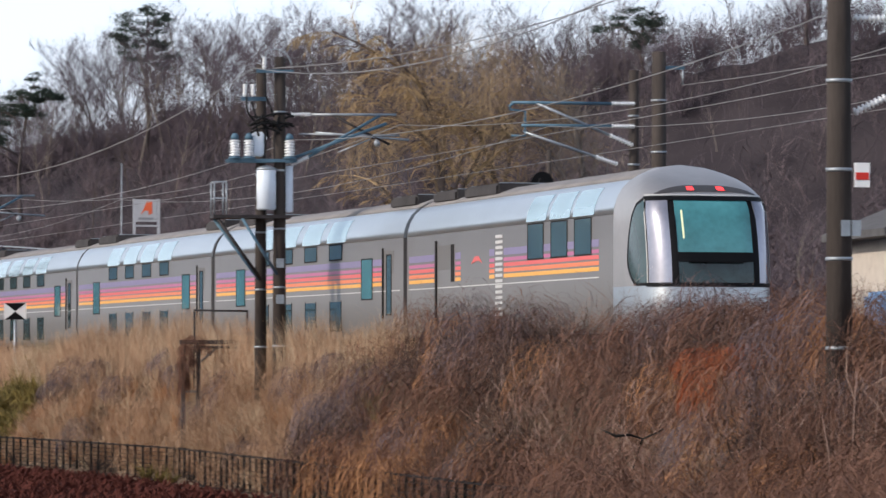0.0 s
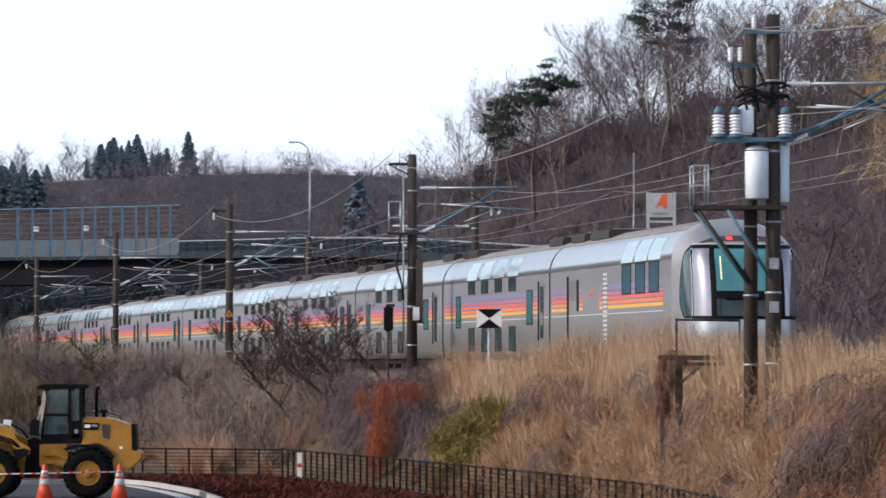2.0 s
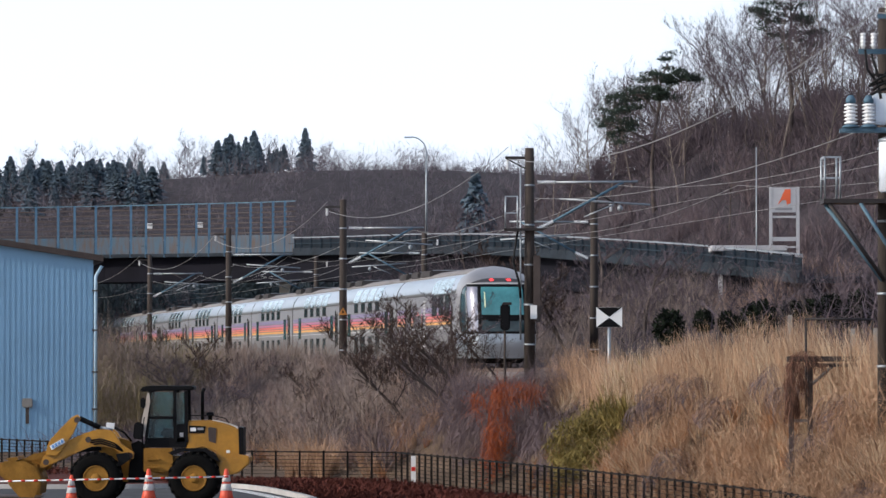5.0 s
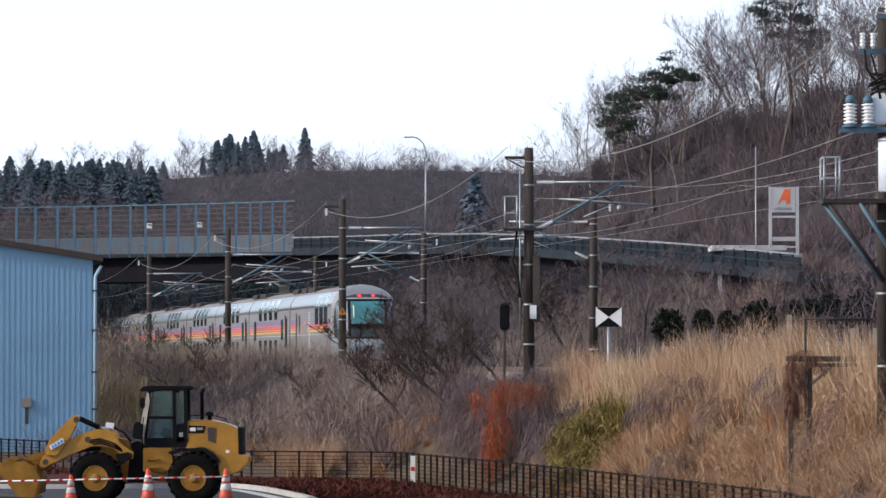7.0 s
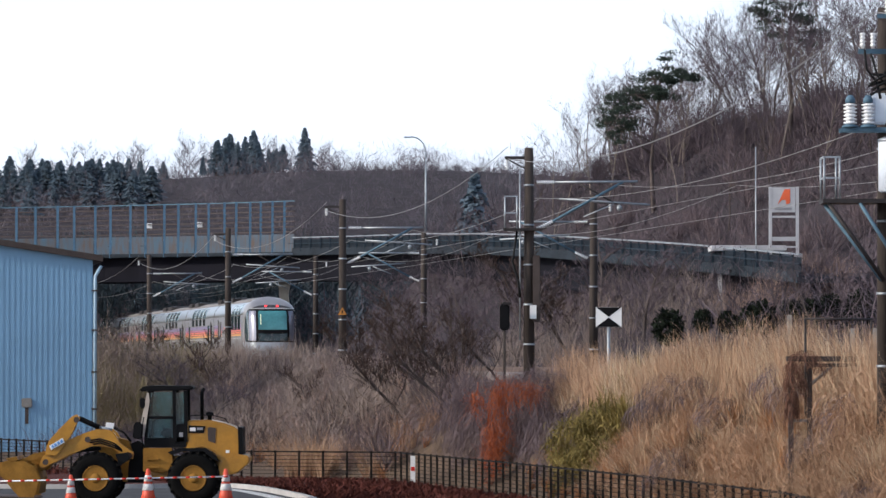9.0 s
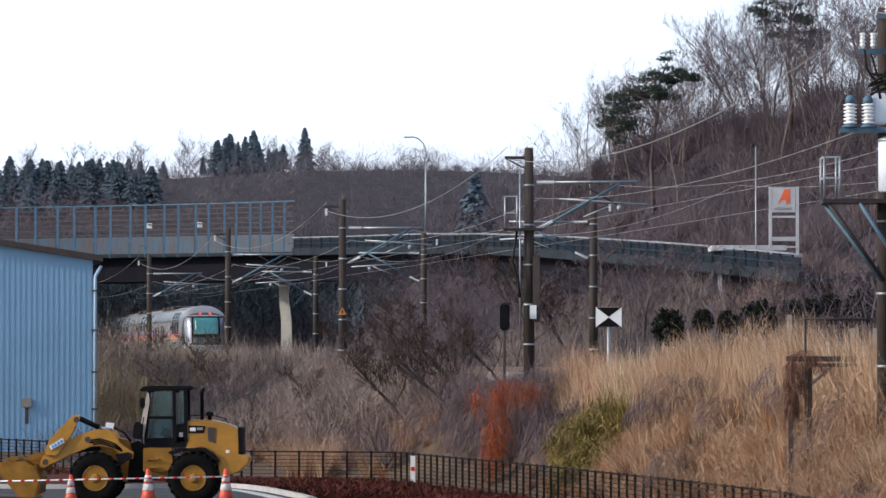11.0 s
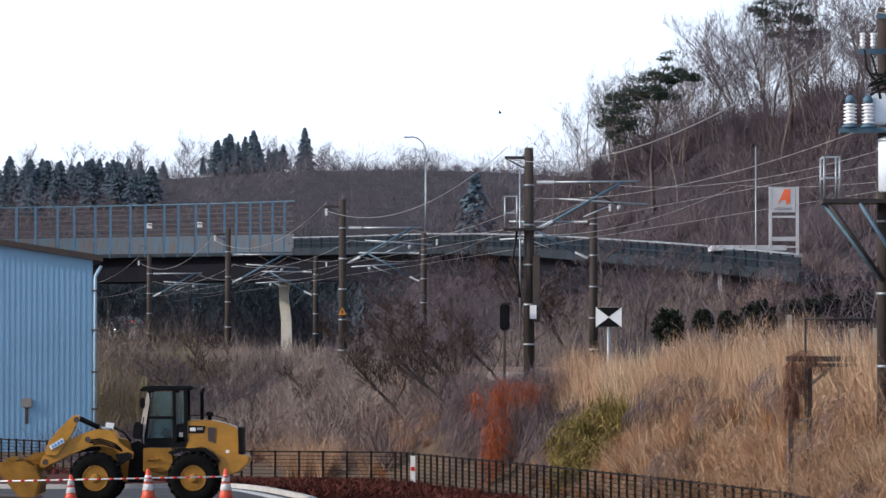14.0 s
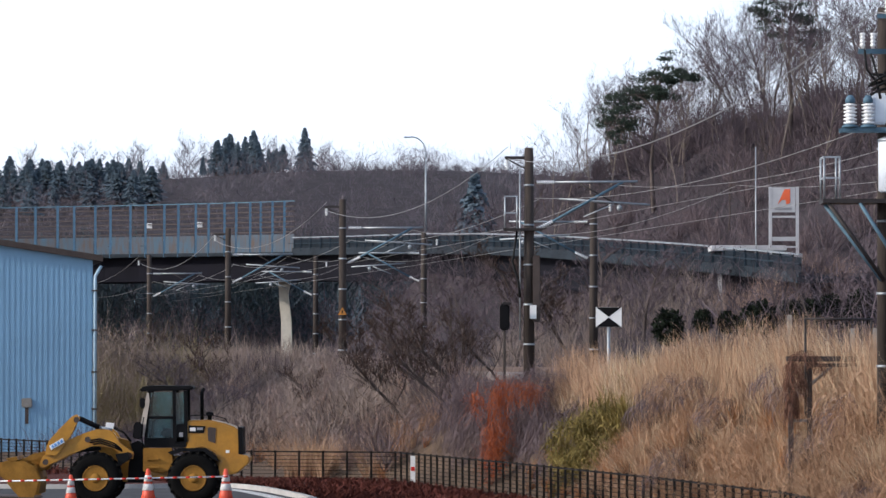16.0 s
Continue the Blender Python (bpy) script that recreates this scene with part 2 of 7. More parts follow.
def path_tube(bm, pts, r, n=6):
    """Adds one bent round bar through the points."""
    pts = [Vector(p) for p in pts]
    rings, a = [], None
    rs = r if isinstance(r, list) else [r] * len(pts)
    for i, p in enumerate(pts):
        d = (pts[min(i + 1, len(pts) - 1)] - pts[max(i - 1, 0)]).normalized()
        a = d.orthogonal().normalized() if a is None else (a - d * a.dot(d)).normalized()
        b = d.cross(a)
        rings.append([bm.verts.new(p + (a * math.cos(2 * math.pi * k / n) + b * math.sin(2 * math.pi * k / n)) * rs[i]) for k in range(n)])
    for u, v in zip(rings[:-1], rings[1:]):
        for k in range(n):
            bm.faces.new((u[k], u[(k + 1) % n], v[(k + 1) % n], v[k])).smooth = True
    bm.faces.new(rings[0][::-1])
    bm.faces.new(rings[-1])
    return bm


def lathe(bm, rings, n=16, x=0, y=0, axis="z"):
    """Adds a turned shape from (radius, height) rings."""
    loops = []
    for r, h in rings:
        ring = []
        for i in range(n):
            c, s = r * math.cos(2 * math.pi * i / n), r * math.sin(2 * math.pi * i / n)
            ring.append(bm.verts.new((x + c, y + s, h) if axis == "z" else (x + c, y + h, s)))
        loops.append(ring)
    for a, b in zip(loops[:-1], loops[1:]):
        for i in range(n):
            f = bm.faces.new((a[i], a[(i + 1) % n], b[(i + 1) % n], b[i]))
            f.smooth = True
    bm.faces.new(loops[0][::-1])
    bm.faces.new(loops[-1])
    bmesh.ops.recalc_face_normals(bm, faces=bm.faces)
    return bm


def lathebm(*a, **k):
    return lathe(bmesh.new(), *a, **k)


def prism(bm, outline, y0, y1):
    """Adds a plate with an outline in x and z, from y0 to y1."""
    a = [bm.verts.new((x, y0, z)) for x, z in outline]
    b = [bm.verts.new((x, y1, z)) for x, z in outline]
    bm.faces.new(a)
    bm.faces.new(b[::-1])
    for i in range(len(a)):
        j = (i + 1) % len(a)
        bm.faces.new((a[j], a[i], b[i], b[j]))
    bmesh.ops.recalc_face_normals(bm, faces=bm.faces)
    return bm


def fast_mesh(name, verts, quads, material, smooth=False):
    """A mesh object out of arrays of vertices and of four-cornered faces."""
    me = bpy.data.meshes.new(name)
    verts, quads = np.asarray(verts, dtype=np.float32), np.asarray(quads, dtype=np.int32)
    me.vertices.add(len(verts))
    me.vertices.foreach_set("co", verts.ravel())
    me.loops.add(quads.size)
    me.loops.foreach_set("vertex_index", quads.ravel())
    me.polygons.add(len(quads))
    me.polygons.foreach_set("loop_start", np.arange(0, quads.size, 4, dtype=np.int32))
    if smooth:
        me.polygons.foreach_set("use_smooth", np.ones(len(quads), dtype=bool))
    me.update(calc_edges=True)
    me.validate()
    me.materials.append(material)
    return new(name, me)


def strips(name, pts, widths, material, rng):
    """Thin strips: pts (count, steps, 3), widths (count, steps); each faces its own way."""
    n, k, _ = pts.shape
    ang = rng.uniform(0, math.pi, n)
    side = np.stack([np.cos(ang), np.sin(ang), rng.uniform(-0.3, 0.3, n)], 1)[:, None, :]
    off = side * widths[:, :, None] * 0.5
    v = np.stack([pts - off, pts + off], 2).reshape(n, k * 2, 3)
    idx = np.arange(n)[:, None] * (2 * k)
    qs = [np.stack([idx[:, 0] + 2 * j, idx[:, 0] + 2 * j + 1, idx[:, 0] + 2 * j + 3, idx[:, 0] + 2 * j + 2], 1) for j in range(k - 1)]
    return fast_mesh(name, v.reshape(-1, 3), np.concatenate(qs), material)


def wire(name, pts, r, material, parent=None):
    cu = bpy.data.curves.new(name, "CURVE")
    cu.dimensions = "3D"
    cu.bevel_depth, cu.bevel_resolution = r, 1
    sp = cu.splines.new("POLY")
    sp.points.add(len(pts) - 1)
    for p, q in zip(sp.points, pts):
        p.co = (*q, 1)
    cu.materials.append(material)
    ob = new(name, cu)
    ob.parent = parent
    return ob


def sag(p, q, drop, n=14):
    p, q = Vector(p), Vector(q)
    return [p.lerp(q, i / n) - Vector((0, 0, drop * 4 * (i / n) * (1 - i / n))) for i in range(n + 1)]


# ---- the lie of the land ----
RAIL_Z = CAM_Z - 0.30
TRACK_Y = np.array([-200, 0, 40, 67, 77.2, 87.4, 97.7, 108, 138.8, 175, 211.3, 253, 316, 340, 380, 430, 520, 700])
TRACK_X = np.array([42, 22.6, 18.5, 15.8, 14.8, 13.55, 12.15, 10.7, 6.74, 1.65, -3.5, -9.7, -19.0, -22.7, -29.4, -39.5, -61, -110])
_d = np.gradient(TRACK_X, TRACK_Y)


def track_x(y):
    """The middle of the near track, eased through its points."""
    y = np.asarray(y, dtype=float)
    i = np.clip(np.searchsorted(TRACK_Y, y) - 1, 0, len(TRACK_Y) - 2)
    h = TRACK_Y[i + 1] - TRACK_Y[i]
    t = (y - TRACK_Y[i]) / h
    return ((2 * t**3 - 3 * t**2 + 1) * TRACK_X[i] + (t**3 - 2 * t**2 + t) * h * _d[i]
            + (-2 * t**3 + 3 * t**2) * TRACK_X[i + 1] + (t**3 - t**2) * h * _d[i + 1])


def foot_x(y):
    """The foot of the bank, along the fence."""
    y = np.asarray(y, dtype=float)
    near = np.interp(y, [-200, 20, 46, 77, 97, 110, 124.7, 139], [14, 12, 10.6, 8.8, 7.4, 5.0, 1.9, -1.5])
    return np.where(y < 139, near, np.maximum(-1.5 - (y - 139) * 0.55, track_x(y) - 10.5))


def smooth(a, b, x):
    t = np.clip((x - a) / float(b - a), 0, 1)
    return t * t * (3 - 2 * t)


RIDGE = [(12, 300, 11.2), (22, 275, 13.4), (30, 245, 12.5), (37, 215, 12.4), (48, 190, 14.4), (68, 170, 16.0), (110, 130, 17.0)]


def land(x, y):
    """Height of the ground."""
    x, y = np.asarray(x, dtype=float), np.asarray(y, dtype=float)
    tx, fx = track_x(np.clip(y, -190, 690)), foot_x(np.clip(y, -190, 690))
    z = 3.25 * smooth(0.0, 1.0, (x - fx) / (tx - 2.6 - fx))
    s = x - tx
    z = z + 1.6 * smooth(7.5, 14, s) * smooth(40, 110, y)
    best = np.zeros_like(z)
    for (ax, ay, ah), (bx, by, bh) in zip(RIDGE[:-1], RIDGE[1:]):
        dx, dy = bx - ax, by - ay
        t = np.clip(((x - ax) * dx + (y - ay) * dy) / (dx * dx + dy * dy), 0, 1)
        d = np.hypot(x - ax - t * dx, y - ay - t * dy)
        best = np.maximum(best, (ah + t * (bh - ah)) * np.exp(-(d / 15.0) ** 2))
    z = z + best * smooth(8, 16, s)
    z = z + smooth(13, 22, s) * smooth(420, 340, y) * (0.3 * np.sin(x * 0.38 + y * 0.21) * np.sin(y * 0.29 - x * 0.17) + 0.15 * np.sin(x * 0.9 - y * 0.55))
    far = (36.0 + 2.5 * np.sin(x * 0.03 + 1.9)) * smooth(520, 930, y) + 6.0 * smooth(950, 1150, y)
    return z + far + 0.10 * np.sin(x * 1.3 + y * 0.7) * smooth(0.1, 0.5, z) * np.sin(y * 0.9 - x * 0.4)


# ---- ground, tracks, road ----
def grid(name, xs, ys, lift, material, kind, label, category):
    gx, gy = np.meshgrid(xs, ys)
    v = np.stack([gx, gy, land(gx, gy) + lift], 2).reshape(-1, 3)
    nx, ny = len(xs), len(ys)
    i = (np.arange(ny - 1)[:, None] * nx + np.arange(nx - 1)[None, :]).ravel()
    ob = fast_mesh(name, v, np.stack([i, i + 1, i + nx + 1, i + nx], 1), material, True)
    return tagged(ob, label, category, kind=kind)


ground = grid("ground", np.concatenate([np.linspace(-1800, -60, 24), np.arange(-55, 95, 1.0), np.linspace(100, 1800, 24)]),
     np.concatenate([np.linspace(-600, 40, 14), np.arange(45, 360, 1.5), np.linspace(366, 1000, 70), np.linspace(1100, 3600, 10)]),
     0.0, M["soil"], "structure", "dry earth and leaf litter under brush", "ground")


ground.data.materials.append(M["hillsoil"])
_c = np.zeros(len(ground.data.polygons) * 3, dtype=np.float32)
ground.data.polygons.foreach_get("center", _c)
_c = _c.reshape(-1, 3)
ground.data.polygons.foreach_set("material_index", ((_c[:, 0] - track_x(np.clip(_c[:, 1], -190, 690)) > 7.5) | (_c[:, 1] > 345)).astype(np.int32))


def lot():
    bm = bmesh.new()
    ys = np.arange(-60, 140.1, 5)
    left = [bm.verts.new((-70, y, 0.02)) for y in ys]
    right = [bm.verts.new((float(min(foot_x(y) - 2.2, 30)), y, 0.02)) for y in ys]
    for i in range(len(ys) - 1):
        bm.faces.new((left[i], right[i], right[i + 1], left[i + 1]))
    ob = link_bm("pavement", bm, M["asphalt"])
    tagged(ob, "worn grey asphalt of a parking lot", "pavement", kind="structure")


lot()


def sweep(bm, pts, outline):
    """Carries an outline (sideways, up) along plan points; the sideways axis is level."""
    pts = [Vector(p) for p in pts]
    rings = []
    for i, p in enumerate(pts):
        d = (pts[min(i + 1, len(pts) - 1)] - pts[max(i - 1, 0)])
        d.z = 0
        side = Vector((d.y, -d.x, 0)).normalized()
        rings.append([bm.verts.new(p + side * a + Vector((0, 0, b))) for a, b in outline])
    n = len(outline)
    for a, b in zip(rings[:-1], rings[1:]):
        for i in range(n):
            bm.faces.new((a[i], a[(i + 1) % n], b[(i + 1) % n], b[i]))
    bm.faces.new(rings[0][::-1])
    bm.faces.new(rings[-1])
    bmesh.ops.recalc_face_normals(bm, faces=bm.faces)
    return bm


def track(off, name):
    ys = list(np.arange(-60, 520, 6.0))
    line = [(float(track_x(y)) + off, y, 0) for y in ys]
    tr = base(name, 0, 0, 0, "railway track with rusty rails on ballast", "track", kind="structure")
    part("ballast", sweep(bmesh.new(), [(x, y, RAIL_Z) for x, y, _ in line], [(-1.9, -0.45), (-1.4, -0.17), (1.4, -0.17), (1.9, -0.45)]), M["ballast"], tr)
    for g in (-0.57, 0.57):
        part("rail", sweep(bmesh.new(), [(x, y, RAIL_Z) for x, y, _ in line],
                           [(g - 0.06, -0.16), (g - 0.03, -0.13), (g - 0.035, 0), (g + 0.035, 0), (g + 0.03, -0.13), (g + 0.06, -0.16)]), M["rail"], tr)


track(0.0, "track_near")
track(4.0, "track_far")


# ---- train ----
PROFILE = [(1.40, 0.38), (1.47, 0.62), (1.49, 1.0), (1.49, 2.92), (1.465, 3.10), (1.40, 3.30), (1.28, 3.50), (1.10, 3.67), (0.82, 3.83), (0.46, 3.95), (0.0, 4.0)]
PZ, PW = np.array([p[1] for p in PROFILE]), np.array([p[0] for p in PROFILE])


def half_width(z):
    return float(np.interp(z, PZ, PW))


def skin(y0, y1, zs, side, out=0.0, steps=1):
    """A patch of the coach's side or shoulder between two stations and along the given heights."""
    bm = bmesh.new()
    rows = []
    for j in range(steps + 1):
        y = y0 + (y1 - y0) * j / steps
        rows.append([bm.verts.new((side * (half_width(z) + out), y, z + (out if z > 3.3 else 0))) for z in zs])
    for a, b in zip(rows[:-1], rows[1:]):
        for i in range(len(zs) - 1):
            f = bm.faces.new((a[i], b[i], b[i + 1], a[i + 1]))
            f.smooth = True
    # edges folded in, so that the patch has a thickness
    ring = [rows[0][i] for i in range(len(zs))] + [rows[j][-1] for j in range(1, steps + 1)] \
        + [rows[-1][i] for i in range(len(zs) - 2, -1, -1)] + [rows[j][0] for j in range(steps - 1, 0, -1)]
    inner = [bm.verts.new((v.co.x - side * (out + 0.012), v.co.y, v.co.z)) for v in ring]
    for i in range(len(ring)):
        k = (i + 1) % len(ring)
        bm.edges.get((ring[i], ring[k])).smooth = False
        bm.faces.new((ring[i], ring[k], inner[k], inner[i]))
    bmesh.ops.recalc_face_normals(bm, faces=bm.faces)
    return bm


def shell(y0, y1, lo, hi, inset=0.0):
    """The coach's hull between heights lo and hi, both sides."""
    bm = bmesh.new()
    zs = [lo] + [z for z in PZ if lo < z < hi] + [hi]
    sec = [(max(half_width(z) - inset, 0.0), z - inset * 0.5) for z in zs]
    full = [(-w, z) for w, z in sec] + [(w, z) for w, z in sec[::-1] if w > 1e-6]
    a = [bm.verts.new((x, y0, z)) for x, z in full]
    b = [bm.verts.new((x, y1, z)) for x, z in full]
    n = len(full)
    for i in range(n):
        f = bm.faces.new((a[i], a[(i + 1) % n], b[(i + 1) % n], b[i]))
        f.smooth = True
    for ring in (a, b[::-1]):
        bm.faces.new(ring)
        for i in range(n):
            bm.edges.get((ring[i], ring[(i + 1) % n])).smooth = False
    bmesh.ops.recalc_face_normals(bm, faces=bm.faces)
    return bm


STRIPES = [("purple", 2.26, 2.42), ("magenta", 2.12, 2.20), ("red", 1.99, 2.08), ("orange", 1.86, 1.95), ("amber", 1.73, 1.82), ("whiteline", 1.58, 1.605)]


def coach_common(car, y0, y1):
    part("body", shell(y0, y1, 0.38, 2.92), M["silver"], car)
    part("shoulder", shell(y0, y1, 2.924, 3.67), M["shoulder"], car, "curved silver shoulder, sky reflection put into its colour")
    part("roof", shell(y0, y1, 3.674, 4.0), M["roof"], car, "matt grey roof")
    part("underframe", boxbm(-1.2, 1.2, y0 + 0.3, y1 - 0.4, 0.18, 0.40, bev=0.04), M["under"], car)
    for yb in (-7.0, 7.0):
        bg = part("bogie", boxbm(-1.1, 1.1, yb - 1.5, yb + 1.5, 0.25, 0.55, bev=0.05), M["under"], car)
        for yw in (-1.05, 1.05):
            for sx in (-1, 1):
                w = part("wheel", lathebm([(0.40, -0.06), (0.43, -0.05), (0.43, 0.06), (0.2, 0.07)], 14, axis="y"), M["rail"], bg)
                w.matrix_basis = pose(sx * 0.57, yb + yw, 0.43, 0, 0, 90)


def window(car, y0, y1, z0, z1, material, side=1, name="window"):
    zs = [z0] + [z for z in PZ if z0 < z < z1] + [z1]
    w = part(name, skin(y0, y1, zs, side, 0.010), material, car)
    fr = bmesh.new()
    for a, b, c, d in ((y0 - 0.035, y0, z0 - 0.03, z1 + 0.03), (y1, y1 + 0.035, z0 - 0.03, z1 + 0.03)):
        h = max(half_width(c), half_width(d)) if z1 < 3 else half_width((c + d) / 2)
        if z1 < 3:
            box(fr, *sorted((side * (h - 0.02), side * (h + 0.016))), a, b, c, d)
    if z1 < 3:
        for c, d in ((z0 - 0.03, z0), (z1, z1 + 0.03)):
            box(fr, *sorted((side * (half_width(z0) - 0.02), side * (half_width(z0) + 0.016))), y0, y1, c, d)
        part("window_frame", fr, M["gangway"], w)
    else:
        fr.free()
    return w


def stripes(car, spans, side=1):
    for name, z0, z1 in STRIPES:
        for a, b in (spans if name != "whiteline" else [(-9.9, 6.6 if spans[-1][1] < 8 else 9.8)]):
            part("stripe", skin(a, b, [z0, z1], side, 0.004), M[name], car)


def roof_unit(car, y0, y1):
    u = part("air_conditioner", boxbm(-0.95, 0.95, y0, y1, 3.74, 4.05, bev=0.06), M["roofunit"], car, "dark rooftop cooling unit")
    for i in range(7):
        y = y0 + 0.25 + i * (y1 - y0 - 0.5) / 6
        part("louvre", boxbm(-0.80, 0.80, y - 0.07, y + 0.07, 3.95, 4.075), M["steel"] if i in (0, 6) else M["gangway"], u)


def gangway(car, y):
    part("gangway", shell(y - 0.13, y + 0.13, 0.55, 3.85, 0.07), M["gangway"], car, "black rubber gangway bellows")
    part("end_ring", shell(y - 0.155, y - 0.125, 0.42, 3.70), M["silver"], car)


def sleeping_coach():
    car = base("sleeping_coach", 0, 0, 0, "silver double-deck sleeping coach with rainbow stripes", "train car", "coaches of the train")
    y0, y1 = -10.12, 10.12
    coach_common(car, y0, y1)
    for i in range(4):
        c = -4.2 + i * 2.6
        for side in (-1, 1):
            window(car, c - 0.62, c + 0.62, 2.52, 2.89, M["coachglass"], side)
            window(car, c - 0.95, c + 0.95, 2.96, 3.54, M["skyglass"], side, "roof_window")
            window(car, c - 0.55, c + 0.55, 0.62, 1.38, M["coachglass"], side)
    for c in (-6.9, 6.7):
        window(car, c - 0.5, c + 0.5, 1.42, 2.44, M["coachteal"], 1)
    window(car, 8.6, 9.0, 1.0, 2.5, M["coachglass"], 1, "door_window")
    door = part("door", skin(8.35, 9.25, [0.62, 2.62], 1, 0.006), M["silver"], car)
    part("handle", boxbm(1.485, 1.525, 8.22, 8.30, 0.9, 2.7), M["gangway"], door)
    stripes(car, [(-9.9, -7.45), (-6.35, 6.15), (7.25, 8.2)])
    roof_unit(car, -9.3, -6.3)
    roof_unit(car, 7.0, 9.4)
    gangway(car, -10.25)
    return car


NOSE_Y, NOSE_D = 7.65, 2.60


def nose_point(a, z, out=0.0):
    """The rounded tail: a from -1 (one flank) over 0 (the middle) to 1."""
    ph = a * math.pi / 2
    n = 2 / 4.2
    sx = math.copysign(abs(math.sin(ph)) ** n, a)
    cy = max(0.0, math.cos(ph)) ** n
    m = min(1.0, max(0.0, (z - 2.98) / 1.02))
    depth = NOSE_D * (1 - 0.045 * max(0.0, z - 1.2) ** 2) * (1 - m ** 2.3) * (1.0 if z > 0.9 else 1 - 0.10 * (0.9 - z))
    w = half_width(z)
    x, y = w * sx, depth * cy
    nx, ny = sx, cy
    ln = math.hypot(nx, ny) or 1
    return Vector((x + out * nx / ln, NOSE_Y + y + out * ny / ln, z + out * 0.4 * m))


def at(v, f):
    return v(f) if callable(v) else v


def nose_patch(a0, a1, z0, z1, out, na=10, nz=6):
    """A patch of the tail; its flanks may be functions of the share of its height, its heights functions of the way round."""
    bm = bmesh.new()
    g = []
    for j in range(nz + 1):
        f = j / nz
        row = []
        for i in range(na + 1):
            a = at(a0, f) + (at(a1, f) - at(a0, f)) * i / na
            row.append(bm.verts.new(nose_point(a, at(z0, a) + (at(z1, a) - at(z0, a)) * f, out)))
        g.append(row)
    for j in range(nz):
        for i in range(na):
            f = bm.faces.new((g[j][i], g[j][i + 1], g[j + 1][i + 1], g[j + 1][i]))
            f.smooth = True
    ring = g[0] + [g[j][-1] for j in range(1, nz + 1)] + g[-1][-2::-1] + [g[j][0] for j in range(nz - 1, 0, -1)]
    mid = Vector((0, NOSE_Y, 2.0))
    inner = []
    for v in ring:
        d = (v.co - mid) * Vector((1, 1, 0.3))
        inner.append(bm.verts.new(v.co - d.normalized() * (out + 0.02)))
    for i in range(len(ring)):
        k = (i + 1) % len(ring)
        bm.edges.get((ring[i], ring[k])).smooth = False
        bm.faces.new((ring[i], ring[k], inner[k], inner[i]))
    bmesh.ops.recalc_face_normals(bm, faces=bm.faces)
    return bm


def corner_arch(s, grow=0.0):
    """The outer edge of the corner glass: it bulges low down and leans in to the mullion at the top."""
    def f(u):
        if u > 0.28:
            k = math.sqrt(max(0.0, 1 - ((u - 0.28) / 0.72) ** 2))
        else:
            k = math.sqrt(max(0.0, 1 - ((0.28 - u) / 0.36) ** 2))
        return s * (0.60 + grow + 0.29 * k)
    return f


